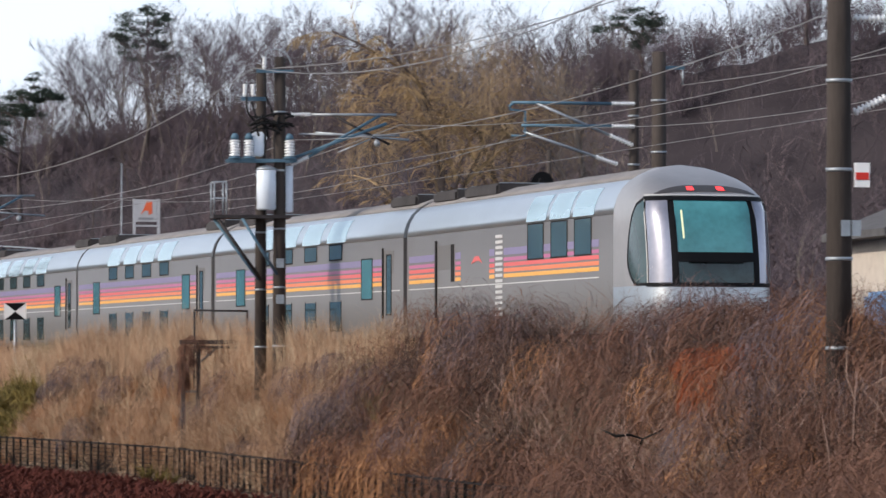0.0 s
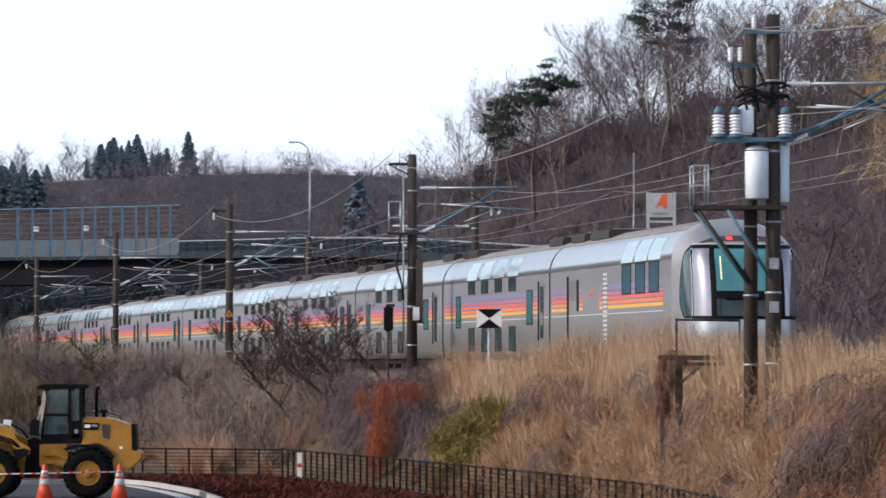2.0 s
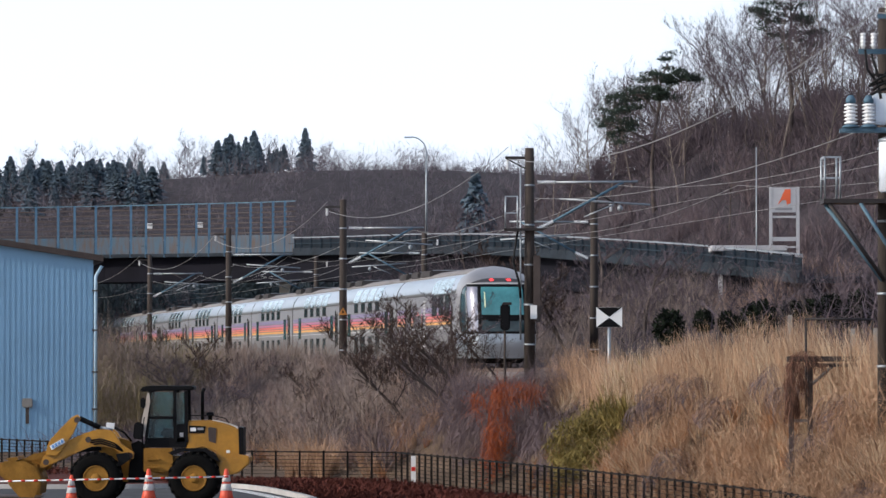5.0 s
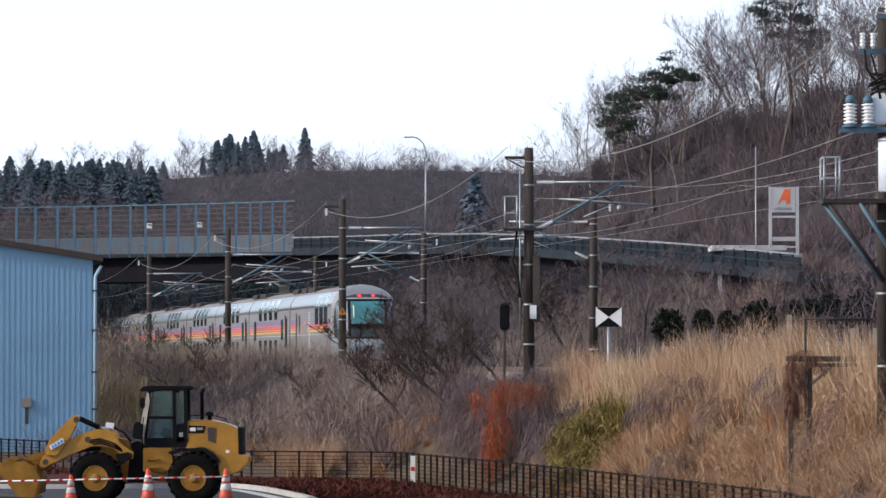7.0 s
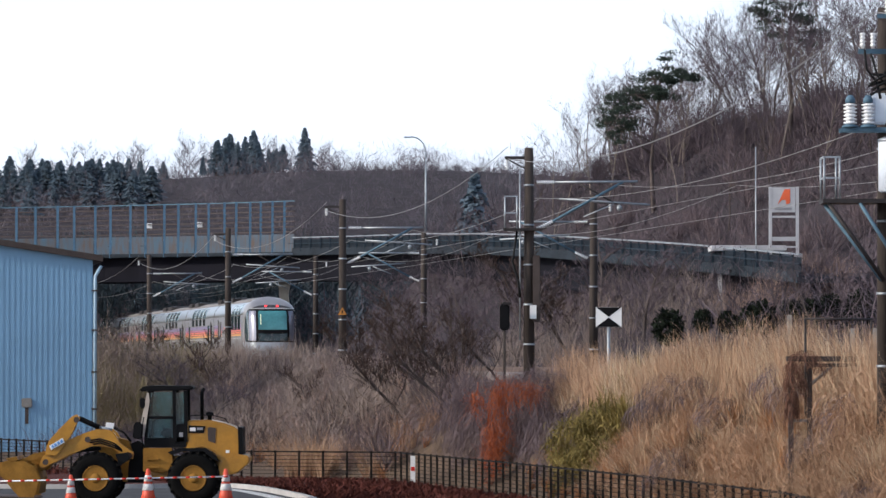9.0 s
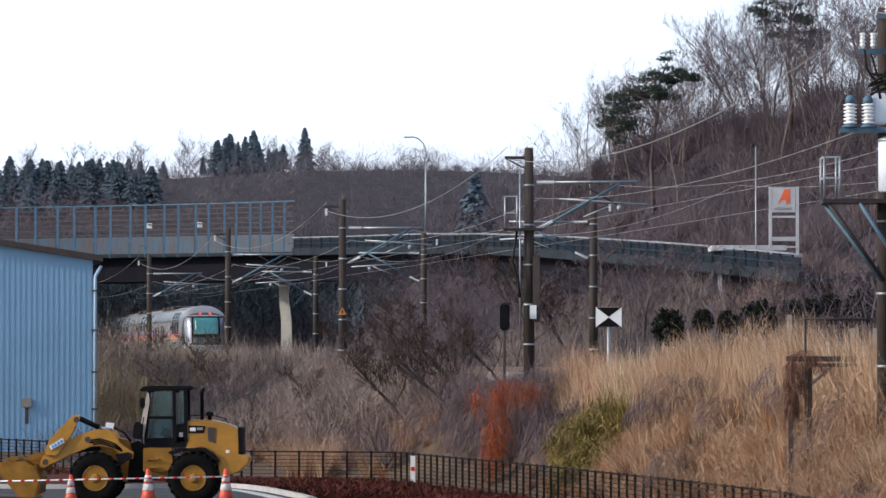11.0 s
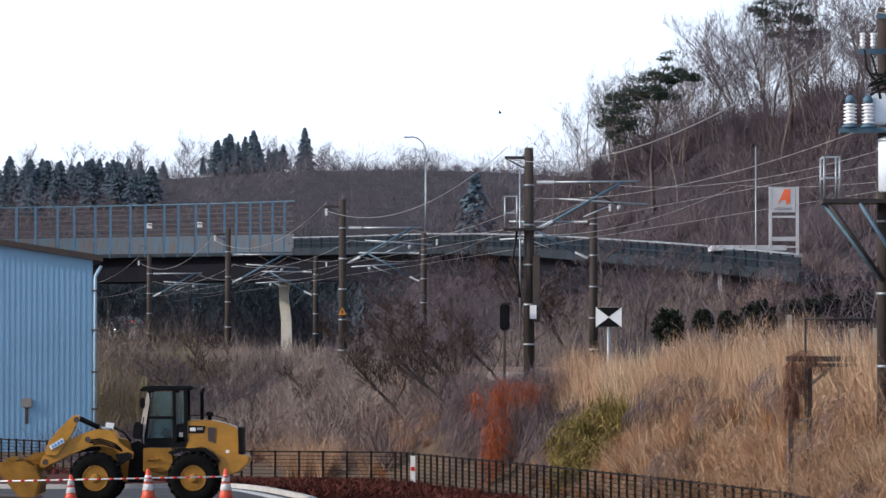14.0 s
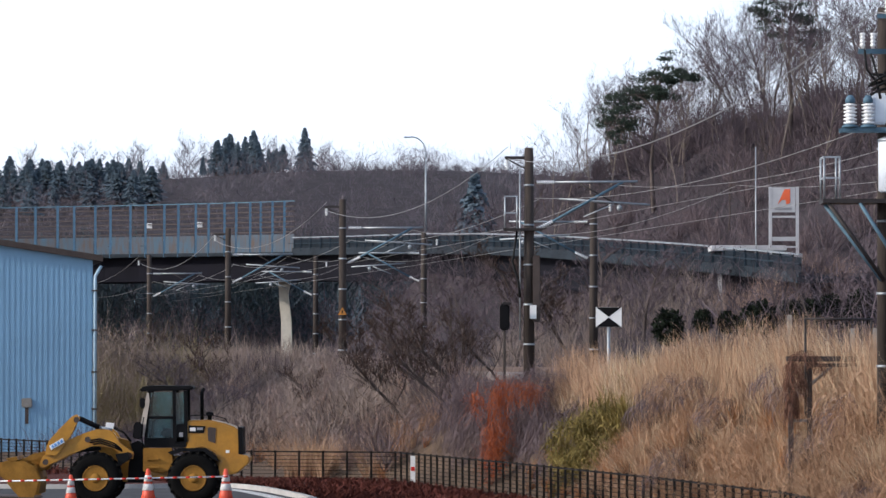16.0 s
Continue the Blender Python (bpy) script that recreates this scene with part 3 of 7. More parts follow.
def lounge_coach():
    car = base("lounge_coach", 0, 0, 0, "silver lounge coach with rounded glazed tail and red lamps", "train car", "coaches of the train")
    coach_common(car, -10.12, NOSE_Y)
    part("tail_skirt", nose_patch(-1, 1, 0.38, 1.36, 0.0, 28, 6), M["shoulder"], car, "silver skirt, sky reflection put into its colour")
    for s in (-1, 1):
        part("tail_side", nose_patch(s * 1.0, s * 0.58, 1.36, 3.2, 0.0, 12, 8), M["dome"], car)
        part("window_frame", nose_patch(corner_arch(s, 0.022), s * 0.585, 1.36, 3.235, 0.006, 10, 16), M["black"], car, "black window surround")
        part("corner_glass", nose_patch(corner_arch(s), s * 0.60, 1.42, 3.18, 0.014, 10, 16), M["coachglass"], car, "dark curved corner glass")
        part("corner_panel", nose_patch(s * 0.595, s * 0.258, 1.42, 3.16, 0.0, 8, 8), M["cornerglass"], car, "corner pane mirroring the pale sky")
        part("window_frame", nose_patch(s * 0.258, s * 0.190, 1.36, 3.24, 0.012, 4, 4), M["black"], car, "black window surround")
        part("mullion", nose_patch(s * 0.606, s * 0.592, 1.42, 3.18, 0.018, 2, 6), M["whiteline"], car)
        part("tail_lamp", nose_patch(s * 0.036 - 0.016, s * 0.036 + 0.016, 3.385, 3.465, 0.022, 4, 2), M["tail"], car, "glowing red tail lamp")
    part("tail_dome", nose_patch(-1, 1, 3.2, 3.998, 0.0, 30, 12), M["dome"], car, "smooth grey silver dome")
    part("end_window", nose_patch(-0.19, 0.19, 2.06, 3.18, -0.01, 14, 8), M["teal"], car, "large teal end window")
    part("lower_window", nose_patch(-0.19, 0.19, 1.42, 1.86, -0.01, 14, 4), M["cabglass"], car)
    for a, b, c, d in ((-0.19, 0.19, 1.86, 2.06), (-0.62, 0.62, 1.33, 1.42), (-0.62, 0.62, 3.16, 3.25)):
        part("window_frame", nose_patch(a, b, c, d, 0.012, 20, 4), M["black"], car, "black window surround")
    part("lamp_band", nose_patch(-0.5, 0.5, lambda a: 3.345 - 0.10 * (a / 0.5) ** 2, lambda a: 3.50 - 0.24 * (abs(a) / 0.5) ** 1.5, 0.008, 36, 3), M["brow"], car, "dark brow holding the tail lamps")
    part("seat_back", boxbm(-0.25, 0.05, NOSE_Y + 2.2, NOSE_Y + 2.26, 1.46, 1.60), M["signorange"], car)
    part("wiper", boxbm(-0.6, 0.6, NOSE_Y + 2.45, NOSE_Y + 2.62, 1.84, 1.87), M["black"], car)
    # glowing strip stands for the yellowish lamp inside the lounge
    part("lamp_strip", nose_patch(0.118, 0.135, 2.35, 2.95, -0.004, 2, 4), M["interior"], car, "pale yellow glowing strip behind the glass")
    part("trim_line", nose_patch(-0.6, 0.6, 3.262, 3.292, 0.016, 24, 1), M["whiteline"], car)
    part("seat_back", boxbm(-0.25, 0.05, NOSE_Y + 1.65, NOSE_Y + 1.71, 1.46, 1.60), M["signorange"], car)
    part("wiper", boxbm(-0.6, 0.6, NOSE_Y + 1.9, NOSE_Y + 2.12, 1.84, 1.87), M["black"], car)
    for c in (1.65, 3.55, 5.4):
        for side in (-1, 1):
            window(car, c - 0.62, c + 0.62, 2.12, 2.89, M["coachglass"], side)
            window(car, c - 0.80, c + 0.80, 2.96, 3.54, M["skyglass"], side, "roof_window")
    door = part("door", skin(-7.1, -5.9, [0.62, 2.62], 1, 0.006), M["silver"], car)
    part("handle", boxbm(1.485, 1.525, -7.25, -7.12, 0.6, 2.75), M["gangway"], door, "dark upright door edge")
    window(car, -5.75, -5.55, 1.75, 2.6, M["gangway"], 1, "door_window")
    emblem = part("emblem", prism(bmesh.new(), [(-0.5, 0), (-0.2, 0.16), (0.15, 0.17), (0.5, -0.02), (0.2, 0.06), (-0.1, 0.05)], -0.003, 0.003), M["red"], car, "red swoosh emblem")
    emblem.matrix_basis = pose(1.496, -3.4, 2.12, 0, 0, 90)
    for i in range(15):
        part("ladder_mark", boxbm(1.488, 1.499, -1.75, -1.15, 0.85 + i * 0.13, 0.92 + i * 0.13), M["whiteline"], car)
    stripes(car, [(-9.9, -7.4), (-5.4, -4.9), (-2.3, -1.85), (-1.05, 6.6)])
    roof_unit(car, -9.6, -7.4)
    roof_unit(car, -6.6, -3.6)
    gangway(car, -10.25)
    return car


LOUNGE = lounge_coach()
SLEEPER = sleeping_coach()
COACHES = [LOUNGE, SLEEPER] + [copy_thing(SLEEPER, pose(0, 100 + 21 * k, RAIL_Z)) for k in range(10)]

_ty = np.arange(-190, 690, 0.5)
_tx = track_x(_ty)
_arc = np.concatenate([[0], np.cumsum(np.hypot(np.diff(_tx), np.diff(_ty)))])


def on_track(s):
    y = float(np.interp(s, _arc, _ty))
    return Vector((float(track_x(y)), y, RAIL_Z))


def coach_pose(t, k):
    """Coach k (0 is the tail) at t seconds, drawing away along the near track."""
    y_tail = 66.0 + 20.9 * t - 0.008 * t * t
    s = float(np.interp(y_tail, _ty, _arc)) + 10.25 + 20.5 * k
    a, b = on_track(s - 7), on_track(s + 7)
    mid, d = (a + b) / 2, a - b
    return pose(mid.x, mid.y, mid.z, 0, 0, math.degrees(math.atan2(-d.x, d.y)))


# ---- overhead line poles ----
def concrete_pole(pole, x, y, z0, z1, r0=0.20, r1=0.15):
    p = part("shaft", tubebm((x, y, z0), (x, y, z1), r0, r1, 14), M["pole"], pole, "stained concrete shaft")
    for k in range(5):
        z = z0 + (z1 - z0) * (0.16 + 0.17 * k)
        r = r0 + (r1 - r0) * (z - z0) / (z1 - z0)
        part("band", tubebm((x, y, z - 0.03), (x, y, z + 0.03), r + 0.015, n=14), M["steel"], pole)
    return p


def long_rod(pole, p, q):
    """A ribbed white insulator between two points."""
    p, q = Vector(p), Vector(q)
    pts, rs = [p], [0.035]
    for k in range(8):
        for f, r in ((0.25, 0.035), (0.35, 0.072), (0.65, 0.072), (0.75, 0.035)):
            pts.append(p.lerp(q, (k + f) / 8))
            rs.append(r)
    bm = path_tube(bmesh.new(), pts + [q], rs + [0.035], 8)
    part("insulator", bm, M["porcelain"], pole, "white porcelain insulator")


def cantilever(pole, x, y, z, reach, sgn, size=1.0):
    """A hinged bracket with a stay, a registration arm and insulators, reaching over the track."""
    e = x + sgn * reach
    long_rod(pole, (x + sgn * 0.25, y, z), (x + sgn * 0.85, y, z))
    part("top_tube", tubebm((x + sgn * 0.8, y, z), (e + sgn * 0.5, y, z + 0.02), 0.04), M["steel"], pole)
    zl = z - 1.55 * size
    long_rod(pole, (x + sgn * 0.25, y, zl), (x + sgn * 0.8, y, zl + 0.26))
    part("strut", tubebm((x + sgn * 0.78, y, zl + 0.25), (e, y, z), 0.045), M["bluesteel"], pole)
    part("register_arm", tubebm((x + sgn * 1.0, y, z - 0.55), (e + sgn * 0.9, y, z - 0.75), 0.035), M["steel"], pole)
    part("brace", tubebm((x + sgn * 1.6, y, z), (e - sgn * 0.2, y, z - 0.72), 0.03), M["darksteel"], pole)
    part("steady_arm", tubebm((e - sgn * 0.3, y, z - 0.73), (e - sgn * 1.3, y, z - 1.15), 0.022), M["steel"], pole)
    part("dropper_clamp", lathebm([(0.03, z - 0.96), (0.09, z - 0.9), (0.09, z - 0.82), (0.03, z - 0.74)], 10, e - sgn * 0.1, y), M["steel"], pole)


def line_pole(x, y, top, sgn, label, reach=3.1, r=0.19, group="railway line poles"):
    z0 = float(land(x, y)) - 0.1
    pole = base("railway_pole", 0, 0, 0, label, "utility pole", group)
    concrete_pole(pole, x, y, z0, top, r, r * 0.78)
    cantilever(pole, x, y, RAIL_Z + 6.2, reach, sgn)
    part("top_arm", boxbm(*sorted((x - sgn * 0.8, x + 0.1 * sgn)), y - 0.05, y + 0.05, top - 0.38, top - 0.28), M["darksteel"], pole)
    part("top_brace", tubebm((x - sgn * 0.75, y, top - 0.36), (x, y, top - 0.75), 0.025), M["darksteel"], pole)
    long_rod(pole, (x - sgn * 0.72, y, top - 0.40), (x - sgn * 0.72, y, top - 0.72))
    return pole


NEAR_POLES = [(2.85, 146, 10.97), (-4.48, 196.5, 11.1), (-12.0, 246, 11.3), (-20.0, 300, 11.1)]
for i, (x, y, top) in enumerate(NEAR_POLES):
    line_pole(x, y, top, 1, ("concrete line pole with a platform and cable boxes", "concrete line pole with a yellow warning plate",
                             "slim concrete line pole beside dry brush", "distant concrete line pole near the overpass")[i])
for x, y, top in ((6.42, 188, 11.0), (-1.06, 243, 11.0), (-8.5, 294, 10.9)):
    line_pole(x, y, top, -1, "concrete line pole beyond the far track")


def platform_pole_extras():
    x, y = 2.85, 146
    pl = base("pole_platform", 0, 0, 0, "small steel service platform with railing on a pole", "platform")
    part("deck", boxbm(x - 0.85, x + 0.45, y - 0.4, y + 0.4, 8.22, 8.30), M["darksteel"], pl)
    for dx in (-0.8, -0.4):
        for dy in (-0.35, 0.35):
            part("rail_post", tubebm((x + dx, y + dy, 8.3), (x + dx, y + dy, 9.35), 0.022), M["steel"], pl)
    for z in (8.8, 9.35):
        part("rail_bar", boxbm(x - 0.82, x - 0.38, y - 0.37, y - 0.33, z - 0.02, z + 0.02), M["steel"], pl)
    part("conduit", tubebm((x - 0.30, y - 0.1, 4.6), (x - 0.30, y - 0.1, 10.3), 0.03), M["steel"], pl)
    part("cable", path_tube(bmesh.new(), [(x - 0.4, y - 0.2, 8.2), (x - 0.55, y - 0.25, 7.2), (x - 0.35, y - 0.25, 6.5), (x - 0.3, y - 0.2, 6.0)], 0.04), M["cable"], pl)
    part("junction_box", boxbm(x + 0.12, x + 0.36, y - 0.28, y - 0.12, 5.2, 7.4, bev=0.02), M["siding_trim"], pl, "long brown cable duct")
    part("plate", boxbm(x + 0.02, x + 0.24, y - 0.33, y - 0.30, 5.3, 5.75), M["white"], pl)
    box_ = base("relay_box", 0, 0, 0, "dark weathered relay box on a post", "box")
    part("cabinet", boxbm(1.87, 2.19, 145.0, 145.4, 4.92, 5.78, bev=0.05), M["black"], box_)
    part("hood", boxbm(1.94, 2.25, 144.95, 145.45, 5.75, 5.84, bev=0.02), M["darksteel"], box_)
    part("post", tubebm((2.02, 145.2, 2.8), (2.02, 145.2, 5.0), 0.04), M["pole"], box_)
    w = base("warning_plate", 0, 0, 0, "yellow triangular warning plate on a pole", "sign")
    part("plate", prism(bmesh.new(), [(-0.2, 0), (0.2, 0), (0.0, 0.34)], -0.01, 0.01), M["caution"], w)
    part("mark", boxbm(-0.03, 0.03, -0.016, -0.011, 0.08, 0.2), M["black"], w)
    w.matrix_basis = pose(-4.48, 196.26, 5.95)


platform_pole_extras()


def transformer_pole():
    """The twin pole with transformer, insulators and service platform."""
    fx, bx, y = 9.71, 9.19, 92.0
    z0 = float(land(fx, y)) - 0.6
    p = base("transformer_pole", 0, 0, 0.0, "twin concrete poles carrying a transformer and platform", "utility pole")
    concrete_pole(p, fx, y, z0, 12.65, 0.21, 0.17)
    concrete_pole(p, bx, y + 0.5, z0, 12.45, 0.19, 0.15)
    tank = part("transformer", lathebm([(0.24, 7.96), (0.30, 8.0), (0.30, 9.2), (0.26, 9.26)], 18, fx - 0.42, y - 0.1), M["tank"], p, "pale cylindrical transformer tank")
    part("lid", lathebm([(0.31, 9.18), (0.31, 9.24), (0.1, 9.32)], 18, fx - 0.42, y - 0.1), M["steel"], tank)
    part("transformer", lathebm([(0.20, 7.9), (0.22, 7.95), (0.22, 9.3), (0.18, 9.33)], 14, fx + 0.22, y + 0.25), M["tank"], p)
    part("surge_box", boxbm(fx - 0.85, fx - 0.5, y - 0.2, y + 0.2, 9.6, 10.35, bev=0.05), M["tank"], p, "pale blue steel box")
    part("cross_beam", boxbm(fx - 1.62, fx + 0.5, y - 0.28, y - 0.16, 9.42, 9.52), M["bluesteel"], p)
    part("cross_beam", boxbm(fx - 1.62, fx + 0.5, y + 0.30, y + 0.42, 9.42, 9.52), M["bluesteel"], p)
    for dx in (-1.40, -0.97, 0.28):
        rings = [(0.10, 9.52)]
        for k in range(6):
            z = 9.60 + k * 0.085
            rings += [(0.10, z), (0.165, z + 0.02), (0.165, z + 0.045), (0.10, z + 0.07)]
        ins = part("insulator", lathebm(rings, 14, fx + dx, y - 0.2), M["porcelain"], p, "stack of white porcelain sheds")
        part("cap", lathebm([(0.12, 10.11), (0.12, 10.2), (0.06, 10.3)], 12, fx + dx, y - 0.2), M["bluesteel"], ins)
        part("foot", lathebm([(0.2, 9.52), (0.2, 9.56), (0.12, 9.6)], 12, fx + dx, y - 0.2), M["bluesteel"], ins)
    part("platform_deck", boxbm(fx - 2.08, fx + 0.3, y - 0.5, y + 0.7, 7.70, 7.80), M["darksteel"], p, "dark steel platform deck")
    for dx in (-2.05, -1.68):
        for dy in (-0.45, 0.55):
            part("rail_post", tubebm((fx + dx, y + dy, 7.8), (fx + dx, y + dy, 8.82), 0.025), M["steel"], p)
    for z in (8.3, 8.8):
        part("rail_bar", boxbm(fx - 2.07, fx - 1.66, y - 0.47, y - 0.43, z - 0.022, z + 0.022), M["steel"], p)
        part("rail_bar", boxbm(fx - 2.07, fx - 2.03, y - 0.47, y + 0.57, z - 0.022, z + 0.022), M["steel"], p)
    for dy in (-0.42, 0.6):
        part("strut", tubebm((fx - 1.95, y + dy, 7.7), (fx - 0.6, y + dy * 0.5, 5.85), 0.05), M["darksteel"] if dy < 0 else M["bluesteel"], p)
    part("strut", tubebm((fx - 1.2, y - 0.45, 7.7), (fx - 0.1, y - 0.2, 6.0), 0.045), M["bluesteel"], p)
    part("top_beam", boxbm(fx - 0.75, fx + 0.4, y - 0.26, y - 0.18, 12.15, 12.25), M["bluesteel"], p)
    part("top_beam", boxbm(fx - 1.2, fx - 0.4, y - 0.1, y - 0.02, 11.3, 11.42), M["bluesteel"], p)
    for x, z in ((fx - 0.5, 12.25), (fx - 1.1, 11.42), (fx - 0.85, 11.42)):
        rings = [(0.04, z)]
        for k in range(4):
            rings += [(0.045, z + 0.05 + k * 0.09), (0.085, z + 0.08 + k * 0.09), (0.045, z + 0.11 + k * 0.09)]
        part("arrester", lathebm(rings, 10, x, y - 0.2), M["porcelain"], p)
    rng = random.Random(5)
    for k in range(11):
        a = Vector((fx + rng.uniform(-1.3, 0.4), y - 0.3 + rng.uniform(-0.1, 0.3), 10.25 + rng.uniform(-0.1, 0.3)))
        b = Vector((fx + rng.uniform(-0.9, 0.5), y - 0.25 + rng.uniform(-0.1, 0.3), 10.5 + rng.uniform(-0.2, 0.4)))
        mid = (a + b) / 2 + Vector((0, 0, rng.uniform(0.15, 0.45)))
        pts = [a.lerp(mid, i / 6).lerp(mid.lerp(b, i / 6), i / 6) for i in range(7)]
        part("cable", path_tube(bmesh.new(), pts, 0.035), M["cable"], p, "looped black cable")
    for a, b in (((fx - 0.75, y - 0.2, 10.6), (fx - 1.05, y - 0.2, 11.4)), ((fx - 0.4, y - 0.25, 10.4), (fx - 0.9, y - 0.2, 11.3)), ((fx - 0.2, y - 0.25, 10.8), (fx - 0.5, y - 0.22, 12.2))):
        part("cable", path_tube(bmesh.new(), [a, tuple((Vector(a) + Vector(b)) / 2 + Vector((-0.1, 0, -0.08))), b], 0.03), M["cable"], p)
    arc = [(fx - 0.5 + 0.42 * (1 - math.cos(t)) / 1.0, y - 0.22, 12.6 + 0.42 * math.sin(t) - 0.3 * t / math.pi) for t in np.linspace(0, math.pi, 10)]
    part("cable", path_tube(bmesh.new(), arc, 0.018), M["steel"], p)
    cantilever(p, fx + 0.1, y, 10.9, 3.0, 1)
    part("strut", tubebm((fx + 0.25, y, 9.5), (fx + 3.3, y, 10.65), 0.05), M["bluesteel"], p)
    part("top_tube", tubebm((fx + 0.6, y, 10.3), (fx + 3.7, y, 10.28), 0.03), M["steel"], p)
    part("brace", tubebm((fx + 1.6, y, 10.9), (fx + 3.4, y, 10.0), 0.035), M["darksteel"], p)
    for z in (5.1, 6.2):
        part("label_plate", boxbm(fx - 0.12, fx + 0.12, y - 0.225, y - 0.205, z, z + 0.28), M["steel"], p)
    k = 0.868  # true size of the fittings
    p.matrix_basis = Matrix.Translation((fx * (1 - k), y * (1 - k), CAM_Z * (1 - k))) @ Matrix.Diagonal((k, k, k, 1))
    return p


transformer_pole()


def far_twin_pole():
    x, y = 21.6, 100.0
    z0 = float(land(x, y)) - 0.1
    p = base("railway_pole", 0, 0, 0, "pair of concrete poles with wide cantilever arms", "utility pole", "railway line poles")
    concrete_pole(p, x, y, z0, 12.35, 0.24, 0.20)
    concrete_pole(p, x - 0.62, y + 0.6, z0, 11.85, 0.19, 0.14)
    for z, r in ((10.85, 3.6), (10.2, 3.3)):
        long_rod(p, (x - 0.7, y, z), (x - 1.4, y, z))
        part("top_tube", tubebm((x - 1.35, y, z), (x - 0.7 - r, y, z), 0.045), M["bluesteel"], p)
    for a, b in (((x - 0.75, y, 9.65), (x - 3.6, y, 10.85)), ((x - 1.2, y, 9.1), (x - 3.9, y, 10.0))):
        pa, pb = Vector(a), Vector(b)
        long_rod(p, pa, pa.lerp(pb, 0.24))
        part("strut", tubebm(pa.lerp(pb, 0.23), pb, 0.04), M["steel"], p)
    part("hoop", path_tube(bmesh.new(), [(x - 4.2, y, 10.85), (x - 4.35, y, 10.75), (x - 4.35, y, 10.65), (x - 3.9, y, 10.6), (x - 3.9, y, 9.9), (x - 4.3, y, 9.9)], 0.04), M["bluesteel"], p)
    part("top_arm", boxbm(x, x + 0.75, y - 0.05, y + 0.05, 11.85, 11.95), M["bluesteel"], p)
    part("dropper", tubebm((x + 0.7, y, 11.4), (x + 0.7, y, 11.9), 0.03), M["steel"], p)


far_twin_pole()


def big_pole():
    x, y = 13.6, 46.0
    z0 = float(land(x, y)) - 0.1
    p = base("railway_pole", 0, 0, 0, "thick weathered concrete pole with sign plates", "utility pole", "railway line poles")
    concrete_pole(p, x, y, z0, 10.8, 0.22, 0.19)
    cantilever(p, x, y, 9.0, 3.2, 1)
    plate = part("sign_plate", boxbm(x + 0.20, x + 0.46, y - 0.24, y - 0.22, 6.22, 6.62), M["white"], p, "white plate with a red bar")
    part("bar", boxbm(x + 0.22, x + 0.44, y - 0.250, y - 0.243, 6.34, 6.46), M["redtape"], plate)
    for dx in (-0.02, 0.16):
        part("sticker", boxbm(x + dx, x + dx + 0.15, y - 0.245, y - 0.225, 5.42, 5.68), M["steel"], p)


big_pole()


def wires():
    """Contact wires, messenger wires and feeders, each hung from pole to pole."""
    line = [(13.6, 46)] + [(9.71, 92)] + [(x, y) for x, y, _ in NEAR_POLES] + [(-30.5, 360)]
    w = base("overhead_wires", 0, 0, 0, "thin overhead wires sagging between railway poles", "wires", kind="structure")
    for (ax, ay), (bx, by) in zip(line[:-1], line[1:]):
        for dz, drop, r in ((5.15, 0.02, 0.008), (6.1, 0.75, 0.009)):
            for off in (0.0, 4.0):
                a = (float(track_x(ay)) + off, ay, RAIL_Z + dz)
                b = (float(track_x(by)) + off, by, RAIL_Z + dz)
                wire("wire", sag(a, b, drop), r, M["wire"], w)
        wire("wire", sag((ax - 0.7, ay, 11.0 if ay != 92 else 11.2), (bx - 0.7, by, 10.6 if by != 92 else 11.2), 1.1), 0.013, M["wire"], w)
        wire("wire", sag((ax + 0.4, ay, 9.3), (bx + 0.2, by, 9.3), 0.6), 0.010, M["wire"], w)
    wire("wire", sag((9.5, 92, 11.2), (19.5, 60, 13.4), 0.9), 0.013, M["wire"], w)
    wire("wire", sag((22.3, 100, 11.4), (30, 40, 12.2), 0.5), 0.013, M["wire"], w)


wires()


# ---- trackside signs and signal ----
def diamond_sign():
    s = base("marker_sign", 5.0, 133, 0, "square white marker with two black triangles on a post", "sign")
    z = CAM_Z + 1.0
    part("board", boxbm(-0.39, 0.39, -0.012, 0.012, z, z + 0.60), M["white"], s)
    part("triangle", prism(bmesh.new(), [(-0.38, z + 0.595), (0.38, z + 0.595), (0, z + 0.31)], -0.02, -0.016), M["black"], s)
    part("triangle", prism(bmesh.new(), [(-0.38, z + 0.005), (0.38, z + 0.005), (0, z + 0.29)], -0.02, -0.016), M["black"], s)
    part("post", tubebm((0, 0.05, 1.5), (0, 0.05, z + 0.3), 0.05), M["steel"], s)


diamond_sign()


def signal():
    x, y = 21.6, 118.0
    z0 = float(land(x, y))
    s = base("railway_signal", x, y, 0, "black round signal head on a slim grey post", "railway signal")
    part("mast", tubebm((0, 0, z0), (0, 0, 10.4), 0.09, 0.07, 10), M["pole"], s)
    target = part("target", lathebm([(0.38, -0.02), (0.38, 0.02)], 20, axis="y"), M["black"], s)
    target.matrix_basis = pose(-0.25, -0.15, 9.3)
    part("hood", tubebm((-0.25, -0.5, 9.35), (-0.25, -0.15, 9.35), 0.14, n=12), M["black"], s)
    part("ladder", boxbm(0.5, 0.54, -0.02, 0.02, 7.6, 9.0), M["steel"], s)
    part("bracket_arm", boxbm(-0.1, 0.54, -0.02, 0.02, 7.6, 7.65), M["steel"], s)
    part("control_box", boxbm(-0.32, -0.12, -0.2, 0.1, 6.2, 7.0, bev=0.02), M["tank"], s)


signal()


